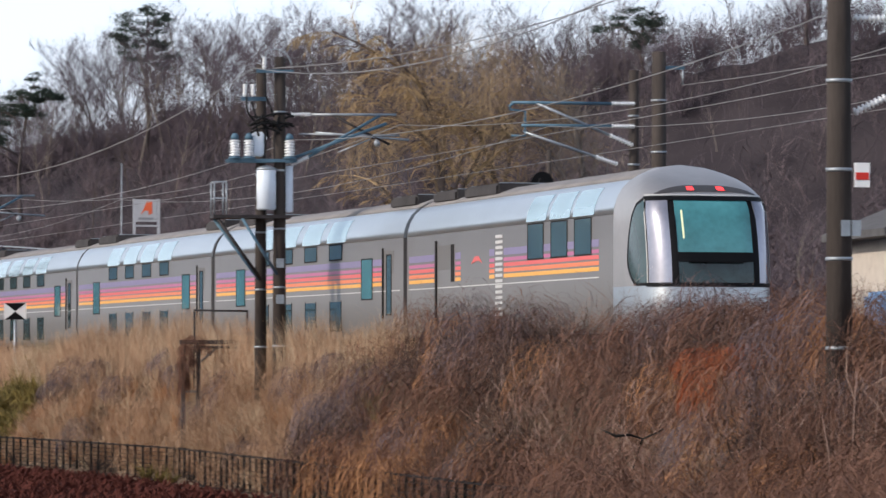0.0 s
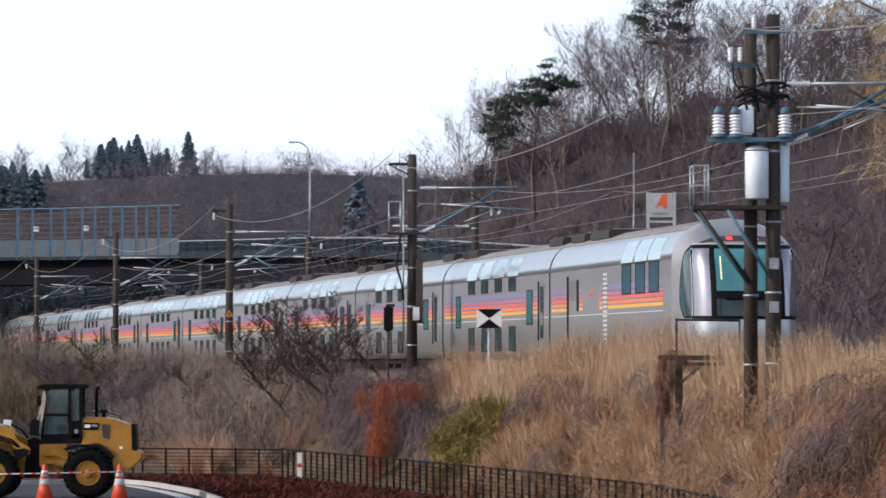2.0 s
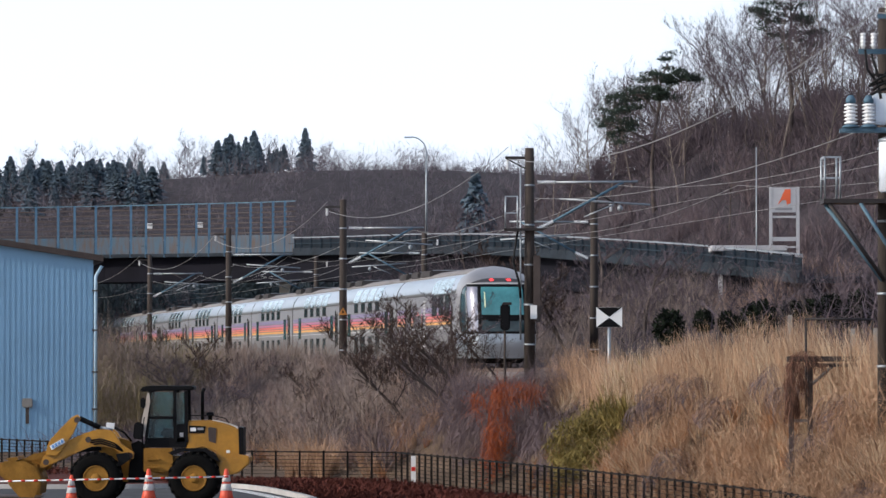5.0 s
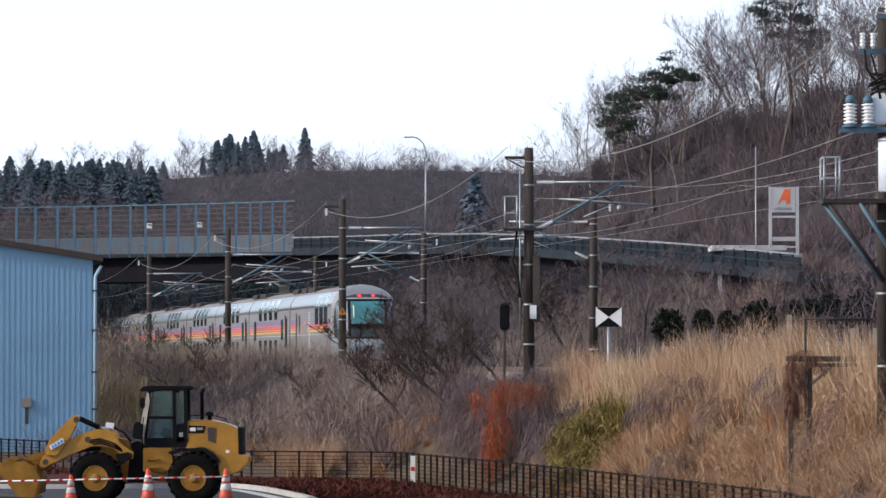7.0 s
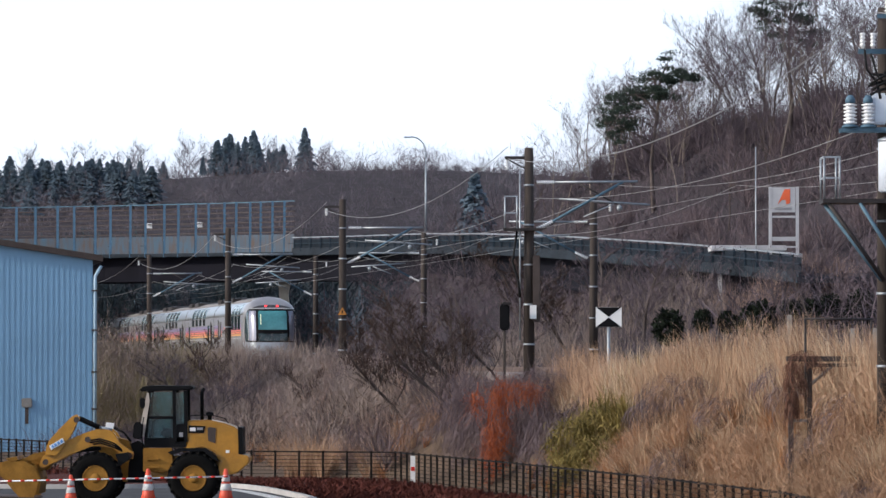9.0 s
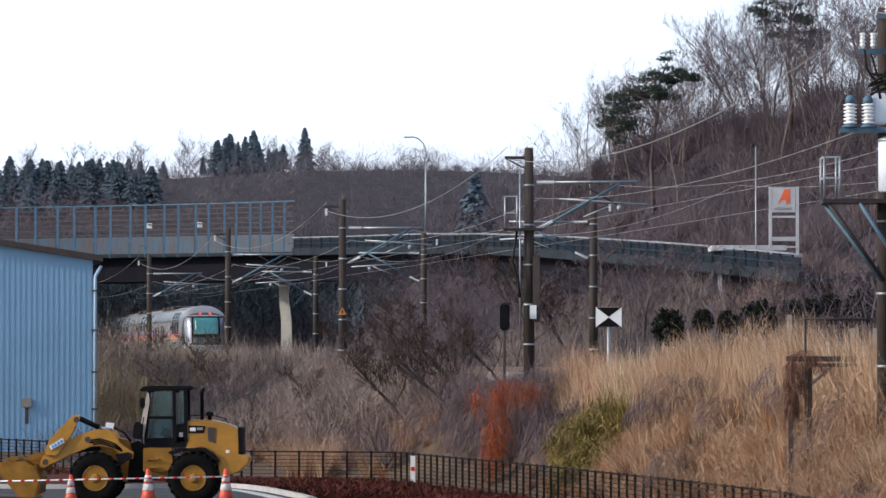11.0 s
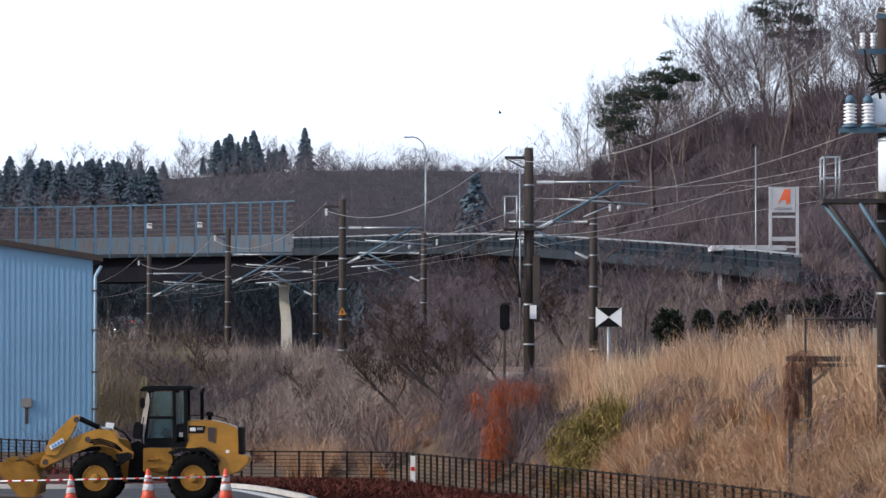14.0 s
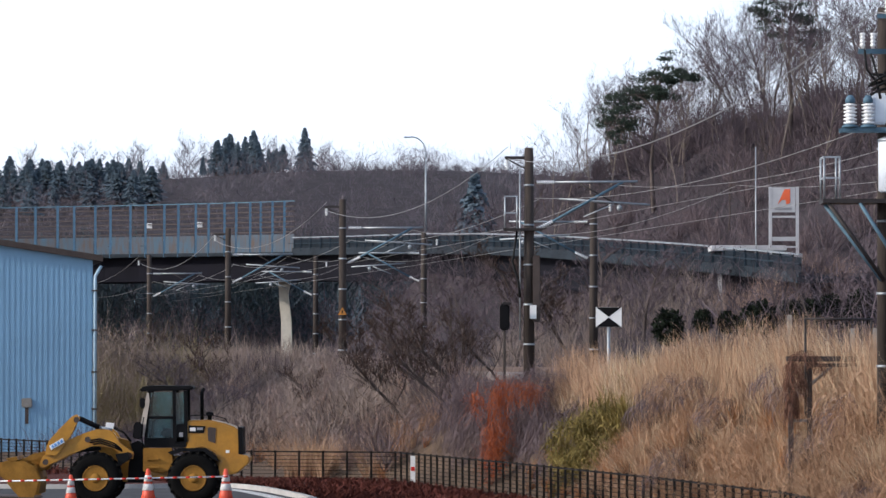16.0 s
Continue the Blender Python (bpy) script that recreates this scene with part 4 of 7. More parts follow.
def old_rack():
    """A rusty trestle overgrown by a vine."""
    y = 98.5
    r = base("old_trestle", 0, y, 0, "rusty old steel trestle overgrown with dry vines", "trestle")
    for x in (7.77, 8.19):
        z0 = float(land(x, y)) - 0.1
        part("leg", boxbm(x - 0.055, x + 0.055, -0.06, 0.06, z0, 3.9), M["siding_trim"], r)
    part("beam", boxbm(7.67, 10.4, -0.08, 0.08, 3.90, 4.02), M["siding_trim"], r)
    part("beam", boxbm(8.1, 9.7, -0.06, 0.06, 3.78, 3.86), M["siding_trim"], r)
    part("brace", tubebm((8.23, -0.02, 3.4), (8.75, -0.02, 3.85), 0.035), M["concrete"], r)
    part("cross_bar", boxbm(7.72, 8.23, -0.03, 0.03, 2.55, 2.62), M["concrete"], r)
    h = base("handrail", 0, 100.0, 0, "thin dark pipe handrail beside the poles", "handrail")
    part("rail", tubebm((8.2, 0, 4.87), (9.75, 0, 4.85), 0.028), M["darksteel"], h)
    for x in (8.22, 9.72):
        part("post", tubebm((x, 0, float(land(x, 100.0)) - 0.1), (x, 0, 4.87), 0.028), M["darksteel"], h)
    for x, yy in ((10.3, 131.0), (12.2, 131.4), (12.75, 130.0)):
        f = base("wire_fence_post", x, yy, 0, "weathered pale concrete fence post in tall grass", "fence post", "fence posts by the track")
        part("post", boxbm(-0.07, 0.07, -0.07, 0.07, float(land(x, yy)) - 0.1, CAM_Z + 1.35 if x < 11.5 else CAM_Z + 0.95, bev=0.015), M["concrete"], f)


old_rack()


# ---- overpass ----
BRIDGE = [(-62, 352, 11.9), (-36, 349, 11.95), (-22, 344, 12.0), (-10.5, 333, 11.9), (-3.0, 316, 11.6), (3.2, 292, 11.1), (8.6, 268, 10.35), (12.8, 246, 9.5), (16.4, 224, 8.6), (20.2, 203, 7.6)]


def along(pts, d):
    """A place d metres along a line of points."""
    for p, q in zip(pts[:-1], pts[1:]):
        l = (Vector(q) - Vector(p)).length
        if d <= l or q is pts[-1]:
            return Vector(p).lerp(Vector(q), d / l), (Vector(q) - Vector(p)).normalized()
        d -= l


def rounded(pts, k=4):
    out = []
    P = [Vector(p) for p in pts]
    for i in range(len(P) - 1):
        p0, p1, p2, p3 = P[max(i - 1, 0)], P[i], P[i + 1], P[min(i + 2, len(P) - 1)]
        for j in range(k):
            t = j / k
            out.append(0.5 * ((2 * p1) + (p2 - p0) * t + (2 * p0 - 5 * p1 + 4 * p2 - p3) * t * t + (3 * p1 - p0 - 3 * p2 + p3) * t ** 3))
    return out + [P[-1]]


def overpass():
    line = rounded(BRIDGE)
    length = sum((b - a).length for a, b in zip(line[:-1], line[1:]))
    b = base("overpass", 0, 0, 0, "long dark steel girder road overpass with blue railings", "bridge")
    part("deck", sweep(bmesh.new(), line, [(-4, -0.12), (4, -0.12), (4, 0.14), (-4, 0.14)]), M["deckedge"], b, "dark blue-grey deck edge")
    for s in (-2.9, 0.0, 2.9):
        part("girder", sweep(bmesh.new(), line, [(s - 0.2, -2.0), (s + 0.2, -2.0), (s + 0.2, -1.94), (s + 0.05, -1.92), (s + 0.05, -0.12), (s - 0.05, -0.12), (s - 0.05, -1.92), (s - 0.2, -1.94)]), M["girder"], b, "near-black steel girder")
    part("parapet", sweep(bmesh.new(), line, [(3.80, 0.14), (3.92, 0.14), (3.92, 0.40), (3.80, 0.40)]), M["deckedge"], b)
    part("top_rail", sweep(bmesh.new(), line, [(3.82, 1.15), (3.92, 1.15), (3.92, 1.23), (3.82, 1.23)]), M["steel"], b)
    part("mid_rail", sweep(bmesh.new(), line, [(3.88, 0.72), (3.93, 0.72), (3.93, 0.78), (3.88, 0.78)]), M["railblue"], b)
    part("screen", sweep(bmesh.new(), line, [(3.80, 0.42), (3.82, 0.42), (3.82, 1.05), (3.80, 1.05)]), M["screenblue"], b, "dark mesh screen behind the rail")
    d = 64.6
    while d < length - 1:
        p, t = along(line, d)
        side = Vector((t.y, -t.x, 0)).normalized()
        q = p + side * 3.88
        part("rail_post", boxbm(q.x - 0.05, q.x + 0.05, q.y - 0.05, q.y + 0.05, q.z + 0.14, q.z + 1.2), M["railblue"], b)
        d += 2.2
    d = 2.0
    k = 0
    while d < 62.5:
        p, t = along(line, d)
        p2, _ = along(line, d + 1.85)
        side = Vector((t.y, -t.x, 0)).normalized()
        q, q2 = p + side * 3.9, p2 + side * 3.9
        part("barrier_post", boxbm(q.x - 0.09, q.x + 0.09, q.y - 0.09, q.y + 0.09, q.z - 0.15, q.z + 3.95), M["bluepost"], b, "tall blue noise barrier post")
        part("barrier_panel", sweep(bmesh.new(), [q + (q2 - q) * 0.07, q2 - (q2 - q) * 0.07], [(-0.03, 0.1), (0.03, 0.1), (0.03, 1.45), (-0.03, 1.45)]), M["barrier"], b, "rust-streaked grey barrier panel")
        for z in (1.62, 2.0, 2.38, 2.76, 3.14, 3.52, 3.9):
            part("barrier_bar", sweep(bmesh.new(), [q, q2], [(-0.03, z - 0.035), (0.03, z - 0.035), (0.03, z + 0.035), (-0.03, z + 0.035)]), M["bluesteel"] if z > 3.8 else M["siding_trim"], b)
        if k in (22, 25):
            part("notice", boxbm(q.x + 0.1, q.x + 0.5, q.y - 0.15, q.y - 0.12, q.z + 2.1, q.z + 2.5), M["white"], b)
        d += 1.85
        k += 1
    for x, y in ((-11.9, 336),):
        col = part("pier", bmesh.new(), M["pier"], b, "pale flared concrete pier")
        bm = bmesh.new()
        prism(bm, [(-0.42, 3.0), (0.42, 3.0), (0.36, 6.9), (0.10, 9.0), (0.30, 10.0), (-0.62, 10.0), (-0.55, 8.2), (-0.42, 6.9)], -0.6, 0.6)
        bm.to_mesh(col.data)
        bm.free()
        col.matrix_basis = pose(x, y, 0)
    for x, y in ((14.5, 235), (2.0, 297)):
        part("pier", boxbm(x - 0.9, x + 0.9, y - 1, y + 1, float(land(x, y)) - 0.2, 9.9 if y > 290 else 7.3, bev=0.1), M["concrete"], b, "grey concrete pier")
    return b


overpass()


def street_lamp():
    x, y = -1.2, 306.0
    s = base("street_lamp", x, y, 11.2, "tall slim grey street lamp with a curved arm", "street lamp")
    part("pole", tubebm((0, 0, 0.1), (0, 0, 7.2), 0.085, 0.05, 10), M["steel"], s)
    arc = [(-1.35 * (1 - math.cos(t)) * 0.75, 0, 7.2 + 1.05 * math.sin(t)) for t in np.linspace(0, math.pi / 2, 9)]
    part("arm", path_tube(bmesh.new(), arc, 0.045), M["steel"], s)
    part("lantern", boxbm(-1.55, -0.95, -0.14, 0.14, 8.16, 8.30, bev=0.05), M["tank"], s)


street_lamp()


def station_sign():
    x, y = 16.6, 215.0
    s = base("roadside_sign", x, y, 0, "white pylon sign with an orange emblem panel", "sign")
    for dx in (-0.70, 0.62):
        part("upright", boxbm(dx, dx + 0.15, -0.07, 0.07, 5.0, 12.4), M["signwhite"], s)
    p = part("panel", boxbm(-0.60, 0.60, -0.06, 0.06, 11.15, 12.36, bev=0.01), M["signwhite"], s)
    part("emblem", prism(bmesh.new(), [(-0.28, 11.52), (0.06, 12.28), (0.34, 12.28), (0.34, 11.6), (0.16, 11.52), (0.12, 11.75), (-0.06, 11.75)], -0.075, -0.066), M["signorange"], p, "plain orange emblem")
    part("text_bar", boxbm(-0.42, 0.42, -0.072, -0.065, 11.26, 11.38), M["grime"], p)
    for z0, z1 in ((9.75, 9.95), (9.42, 9.5), (10.88, 10.98)):
        part("panel", boxbm(-0.60, 0.60, -0.05, 0.05, z0, z1), M["signwhite"], s)
    c = base("canopy", x, y + 3, 0, "flat white filling station canopy among trees", "canopy")
    part("roof", boxbm(-3.4, 0.3, -1.5, 1.5, 9.30, 9.58, bev=0.03), M["signwhite"], c)
    for dx in (-2.9, -0.2):
        part("column", boxbm(dx - 0.1, dx + 0.1, -0.1, 0.1, 4.0, 9.3), M["signwhite"], c)
    k = base("kiosk", x + 0.8, y + 4, 0, "small white kiosk wall beside the sign", "kiosk")
    part("wall", boxbm(-0.9, 0.4, -1, 1, 5.0, 9.2, bev=0.02), M["signwhite"], k)
    mast = base("thin_mast", 15.2, 214, 0, "very thin grey mast in front of the wooded hill", "mast")
    part("pole", tubebm((0, 0, 5), (0, 0, 14.3), 0.03), M["steel"], mast)


station_sign()


# ---- blue shed ----
def shed():
    y0, xr = 190.0, -15.1
    s = base("shed", 0, 0, 0, "large shed clad in ribbed blue metal siding", "building")
    xl, depth = -42.0, 11.0

    def eave(x):
        return 8.25 + (xr - x) * 0.155

    bm = bmesh.new()
    prism(bm, [(xl, -0.1), (xr, -0.1), (xr, eave(xr)), (xl, eave(xl))], y0, y0 + depth)
    part("wall", bm, M["siding"], s)
    x = xr - 0.10
    while x > -26:
        part("rib", boxbm(x - 0.03, x + 0.03, y0 - 0.014, y0 + 0.01, 0, eave(x) - 0.02), M["siding"], s)
        x -= 0.235
    part("roof_edge", prism(bmesh.new(), [(xl, eave(xl)), (xr + 0.42, eave(xr + 0.42)), (xr + 0.42, eave(xr + 0.42) + 0.26), (xl, eave(xl) + 0.26)], y0 - 0.3, y0 + depth + 0.3), M["siding_trim"], s, "dark brown roof edge")
    dp = part("downpipe", path_tube(bmesh.new(), [(xr + 0.36, y0 - 0.12, 8.0), (xr + 0.10, y0 - 0.12, 7.55), (xr + 0.10, y0 - 0.12, 0.2)], 0.075, 10), M["pvc"], s, "pale blue downpipe")
    for z in (1.8, 3.4, 5.2, 6.9):
        part("clip", boxbm(xr - 0.05, xr + 0.22, y0 - 0.22, y0 - 0.02, z, z + 0.06), M["siding_trim"], dp)
    v = part("vent_hood", boxbm(-18.15, -17.7, y0 - 0.16, y0, 1.9, 2.3, bev=0.04), M["concrete"], s, "small grey vent hood")
    part("stain", boxbm(-18.0, -17.85, y0 - 0.052, y0 - 0.047, 1.2, 1.9), M["siding_trim"], v)

    c = Vector((xr, y0, 0))
    s.matrix_basis = Matrix.Translation(c) @ Matrix.Rotation(radians(7.5), 4, "Z") @ Matrix.Translation(-c)


shed()


# ---- fence, kerb and planting strip ----
FENCE = [(-36, 178, 0.9), (-16.6, 163, 0.95), (-6.1, 140.5, 1.03), (-1.5, 139, 1.03), (1.9, 124.7, 1.03), (5.0, 110, 1.03), (7.4, 97, 1.03), (8.8, 77.0, 1.03), (10.6, 46.0, 1.03), (12, 20, 1.03)]


def mesh_fence():
    f = base("mesh_fence", 0, 0, 0, "low dark brown steel mesh fence along the lot", "fence")
    pts = [Vector((x, y, 0)) for x, y, _ in FENCE]
    for (p, q), (_, _, h) in zip(zip(pts[:-1], pts[1:]), FENCE[1:]):
        L = (q - p).length
        n = max(1, round(L / 0.82))
        for z in (h, 0.12):
            part("rail", sweep(bmesh.new(), [p, q], [(-0.02, z - 0.025), (0.02, z - 0.025), (0.02, z + 0.02), (-0.02, z + 0.02)]), M["fence"], f)
        for i in range(n):
            a = p.lerp(q, i / n)
            part("post", boxbm(a.x - 0.033, a.x + 0.033, a.y - 0.033, a.y + 0.033, -0.05, h + 0.04), M["fence"], f)
        bm = bmesh.new()
        for z in np.arange(0.2, h - 0.04, 0.115):
            sweep(bm, [p, q], [(-0.006, z), (0.006, z), (0.006, z + 0.017), (-0.006, z + 0.017)])
        tagged(part("mesh", bm, M["fence"], f), kind="stuff")
    g = base("fence_marker", -0.93, 136.2, 0, "white marker board with red bar on the fence", "sign")
    part("board", boxbm(-0.075, 0.075, -0.03, 0.0, 0.12, 0.98), M["white"], g)
    part("bar", boxbm(-0.06, 0.06, -0.038, -0.033, 0.52, 0.64), M["redtape"], g)


mesh_fence()


def strip_and_kerb():
    pts = [Vector((x, y, 0)) for x, y, _ in FENCE[1:]]
    kerb = [(-24, 138, 0), (-13.5, 134.5, 0), (-9.6, 134.3, 0), (-7.3, 135.6, 0), (-5.9, 133.8, 0), (-4.6, 128, 0), (-3.5, 121, 0), (-2.2, 108, 0), (-0.5, 92, 0), (0.9, 75, 0), (2.6, 50, 0), (4.0, 25, 0)]
    line = rounded(kerb)
    k = base("kerb", 0, 0, 0, "pale concrete kerb round the parking lot", "kerb", kind="structure")
    part("kerbstone", sweep(bmesh.new(), line, [(-0.09, 0.0), (0.09, 0.0), (0.09, 0.16), (-0.07, 0.16)]), M["kerb"], k)
    d = 0.0
    for i in range(26):
        p, t = along(line, 19.0 + i * 0.62)
        p = p + Vector((t.y, -t.x, 0)).normalized() * 0.62
        box_ = boxbm(-0.16, 0.16, -0.2, 0.2, 0.024, 0.03)
        o = part("painted_block", box_, M["paint"], k, "white painted road block")
        o.matrix_basis = pose(p.x, p.y, 0, 0, 0, math.degrees(math.atan2(t.y, t.x)))
    rng = np.random.default_rng(3)
    n = 26000
    ii = rng.integers(0, 7, n)
    u, w = rng.uniform(0, 1, n), rng.uniform(0.03, 0.97, n)
    fx = np.array([[p.x, p.y] for p in pts])
    a = fx[ii] * (1 - u[:, None]) + fx[ii + 1] * u[:, None]
    ln = np.array([[p.x, p.y] for p in line])
    dist = np.linalg.norm(ln[None, :, :] - a[:, None, :], axis=2)
    c = ln[dist.argmin(1)]
    p = a * (1 - w[:, None]) + c * w[:, None]
    h = rng.uniform(0.06, 0.26, n)
    pt = np.zeros((n, 3, 3))
    for k_, f in enumerate((0.0, 0.55, 1.0)):
        pt[:, k_, :2] = p + rng.normal(0, 0.09, (n, 2)) * f
        pt[:, k_, 2] = 0.02 + h * f
    wd = np.stack([np.full(n, 0.03), np.full(n, 0.06), np.full(n, 0.02)], 1)
    ob = strips("ground_cover", pt, wd, M["redmulch"], rng)
    tagged(ob, "dark red low ground cover beside the kerb", "plants", kind="stuff")
    bm = bmesh.new()
    vs = [bm.verts.new((p.x, p.y, 0.03)) for p in pts[:8]] + [bm.verts.new((p.x, p.y, 0.03)) for p in line[-5::-1]]
    bmesh.ops.triangle_fill(bm, edges=[bm.edges.new((vs[i], vs[(i + 1) % len(vs)])) for i in range(len(vs))], use_beauty=True)
    tagged(link_bm("planting_bed", bm, M["redmulch"]), "bed of dark red mulch along the fence", "planting bed", kind="structure")


strip_and_kerb()


# ---- wheel loader ----
def wheel_loader():
    L = base("wheel_loader", -8.37, 120.0, 0.206, "yellow wheel loader with dark glazed cab and lowered bucket", "wheel loader")
    L.scale = (0.952, 0.952, 0.952)
    Wd = 0.95

    def plate(name, outline, y0, y1, m, label="", parent=None, bev=0.0):
        bm = prism(bmesh.new(), outline, y0, y1)
        if bev:
            bmesh.ops.bevel(bm, geom=list(bm.edges), offset=bev, segments=2, affect="EDGES")
        return part(name, bm, m, parent or L, label)

    for name, x in (("front", -1.06), ("rear", 1.72)):
        for y in (-0.82, 0.82):
            w = part("wheel", lathebm([(0.36, -0.20), (0.42, -0.235), (0.62, -0.25), (0.71, -0.18), (0.72, 0), (0.71, 0.18), (0.62, 0.25), (0.42, 0.235), (0.36, 0.20)], 36, axis="y"), M["tyre"], L, "large black tyre with deep lugs")
            w.matrix_basis = pose(x, y, 0.567)
            part("rim", lathebm([(0.37, -0.22), (0.355, -0.24), (0.33, -0.22), (0.31, -0.10), (0.24, -0.05), (0.20, -0.10), (0.17, -0.10), (0.14, -0.22), (0.10, -0.27), (0.0, -0.27)], 24, axis="y"), M["dullyellow"], w, "yellow wheel rim")
            lug = bmesh.new()
            for k in range(22):
                a = k * 2 * math.pi / 22
                m = Matrix.Rotation(a, 4, "Y")
                for yy, da in ((-0.12, 0.0), (0.12, 0.14)):
                    vs = box(bmesh.new(), -0.045, 0.045, yy - 0.12, yy + 0.12, 0.69, 0.745)
                    mm = m @ Matrix.Rotation(da, 4, "Y") @ Matrix.Rotation(0.4 if yy > 0 else -0.4, 4, "Z")
                    bmesh.ops.transform(vs, matrix=mm, verts=vs.verts)
                    t = bpy.data.meshes.new("lug")
                    vs.to_mesh(t)
                    vs.free()
                    lug.from_mesh(t)
                    bpy.data.meshes.remove(t)
            part("tread", lug, M["tyre"], w)
    plate("rear_frame", [(0.35, 0.55), (2.5, 0.60), (2.95, 0.85), (2.95, 1.2), (0.3, 1.2)], -0.5, 0.5, M["yellow"])
    hood = plate("engine_hood", [(1.42, 1.30), (1.50, 2.20), (2.15, 2.22), (2.60, 2.12), (2.92, 2.00), (3.06, 1.85), (3.10, 1.10), (2.45, 1.02), (2.30, 1.30), (1.95, 1.42), (1.45, 1.30)], -0.72, 0.72, M["yellow"], "rounded yellow engine hood", bev=0.05)
    plate("grille", [(2.98, 1.25), (3.12, 1.22), (3.10, 2.00), (2.96, 2.02)], -0.74, 0.74, M["black"], parent=hood)
    plate("vent", [(2.12, 1.62), (2.32, 1.55), (2.34, 1.98), (2.16, 2.02), (2.10, 1.98)], -0.735, -0.715, M["siding_trim"], parent=hood)
    plate("badge", [(1.56, 1.84), (2.00, 1.84), (2.04, 2.04), (1.56, 2.06)], -0.735, -0.716, M["black"], parent=hood)
    plate("badge_bar", [(1.60, 1.90), (1.76, 1.90), (1.76, 2.0), (1.60, 2.0)], -0.745, -0.737, M["white"], parent=hood)
    plate("badge_bar", [(1.80, 1.93), (1.97, 1.93), (1.97, 2.0), (1.80, 2.0)], -0.745, -0.737, M["grime"], parent=hood)
    plate("lamp", [(2.62, 1.28), (2.72, 1.28), (2.72, 1.36), (2.62, 1.36)], -0.74, -0.715, M["white"], parent=hood)
    plate("counterweight", [(2.40, 0.62), (2.95, 0.70), (3.28, 0.98), (3.30, 1.20), (3.02, 1.24), (2.45, 1.06)], -0.9, 0.9, M["yellow"], bev=0.04)
    plate("rear_fender", [(0.98, 1.30), (1.30, 1.42), (2.05, 1.42), (2.35, 1.20), (2.42, 1.05), (2.28, 1.10), (2.0, 1.33), (1.42, 1.33), (1.1, 1.22)], -1.0, -0.6, M["black"])
    part("exhaust", path_tube(bmesh.new(), [(1.92, -0.3, 2.15), (1.92, -0.3, 3.0), (1.98, -0.3, 3.12)], 0.05, 10), M["black"], L, "upright black exhaust pipe")
    part("air_intake", lathebm([(0.06, 2.2), (0.06, 2.32), (0.11, 2.34), (0.11, 2.42), (0.05, 2.44)], 12, 2.14, -0.3), M["black"], L)
    # cab
    cab = plate("cab_floor", [(0.30, 1.44), (1.50, 1.44), (1.56, 1.62), (1.52, 1.70), (0.30, 1.70)], -0.72, 0.72, M["black"], "black cab base")
    plate("cab_roof", [(0.16, 3.02), (1.62, 3.06), (1.72, 3.12), (1.66, 3.19), (0.40, 3.19), (0.20, 3.14)], -0.78, 0.78, M["black"], parent=cab, bev=0.03)
    for y in (-0.70, 0.70):
        for o in ([(0.30, 1.6), (0.38, 1.6), (0.50, 3.05), (0.40, 3.05)], [(1.12, 1.6), (1.22, 1.6), (1.20, 3.05), (1.10, 3.05)], [(1.44, 1.6), (1.54, 1.6), (1.52, 3.05), (1.42, 3.05)], [(0.42, 2.24), (1.14, 2.24), (1.14, 2.32), (0.42, 2.32)]):
            plate("cab_pillar", o, y - 0.05, y + 0.05, M["black"], parent=cab)
        plate("cab_glass", [(0.40, 1.72), (1.12, 1.72), (1.10, 3.0), (0.50, 3.0)], y - 0.012, y + 0.012, M["clearglass"], parent=cab)
        plate("cab_glass", [(1.22, 2.1), (1.46, 2.1), (1.44, 3.0), (1.21, 3.0)], y - 0.012, y + 0.012, M["clearglass"], parent=cab)
        plate("cab_panel", [(1.20, 1.6), (1.5, 1.6), (1.5, 2.1), (1.20, 2.1)], y - 0.02, y + 0.02, M["black"], parent=cab)
    # opaque silver and cream panes hold the sun glare in their colour
    plate("windscreen", [(0.12, 1.75), (0.17, 1.75), (0.44, 2.98), (0.39, 2.98)], -0.66, 0.66, M["shoulder"], "windscreen with sun reflection in its silver colour", parent=cab)
    plate("windscreen_side", [(0.13, 1.75), (0.30, 1.75), (0.46, 2.75), (0.43, 2.98), (0.38, 2.98)], -0.78, -0.755, M["plaster"], "side glass with sun glare painted cream", parent=cab)
    part("seat", boxbm(0.72, 1.12, -0.25, 0.25, 1.70, 1.98, bev=0.07), M["black"], cab, "black seat cushion")
    part("seat_back", boxbm(1.02, 1.16, -0.24, 0.24, 1.95, 2.62, bev=0.06), M["black"], cab)
    part("dashboard", boxbm(0.36, 0.52, -0.35, 0.35, 1.70, 2.16, bev=0.04), M["black"], cab)
    part("steering_column", tubebm((0.46, 0, 2.1), (0.66, 0, 2.32), 0.04), M["black"], cab)
    part("steering_wheel", path_tube(bmesh.new(), [(0.66 + 0.12 * math.cos(a), 0.19 * math.sin(a), 2.33 - 0.10 * math.cos(a)) for a in np.linspace(0, 6.2, 15)], 0.018), M["black"], cab)
    part("door_handle", boxbm(1.30, 1.40, -0.76, -0.72, 1.74, 1.86), M["grime"], cab)
    part("mirror", boxbm(0.20, 0.34, -1.05, -0.9, 2.55, 2.85, bev=0.03), M["black"], L)
    plate("headlamp_box", [(-0.02, 1.7), (0.24, 1.66), (0.28, 2.06), (0.16, 2.18), (0.02, 2.12)], -0.95, -0.7, M["black"], "black mirror and lamp housing", bev=0.03)
    # the dull yellow here paints shade on the step side
    plate("step_side", [(0.28, 0.75), (1.15, 0.75), (1.10, 1.42), (0.28, 1.42)], -0.85, -0.5, M["dullyellow"], bev=0.02)
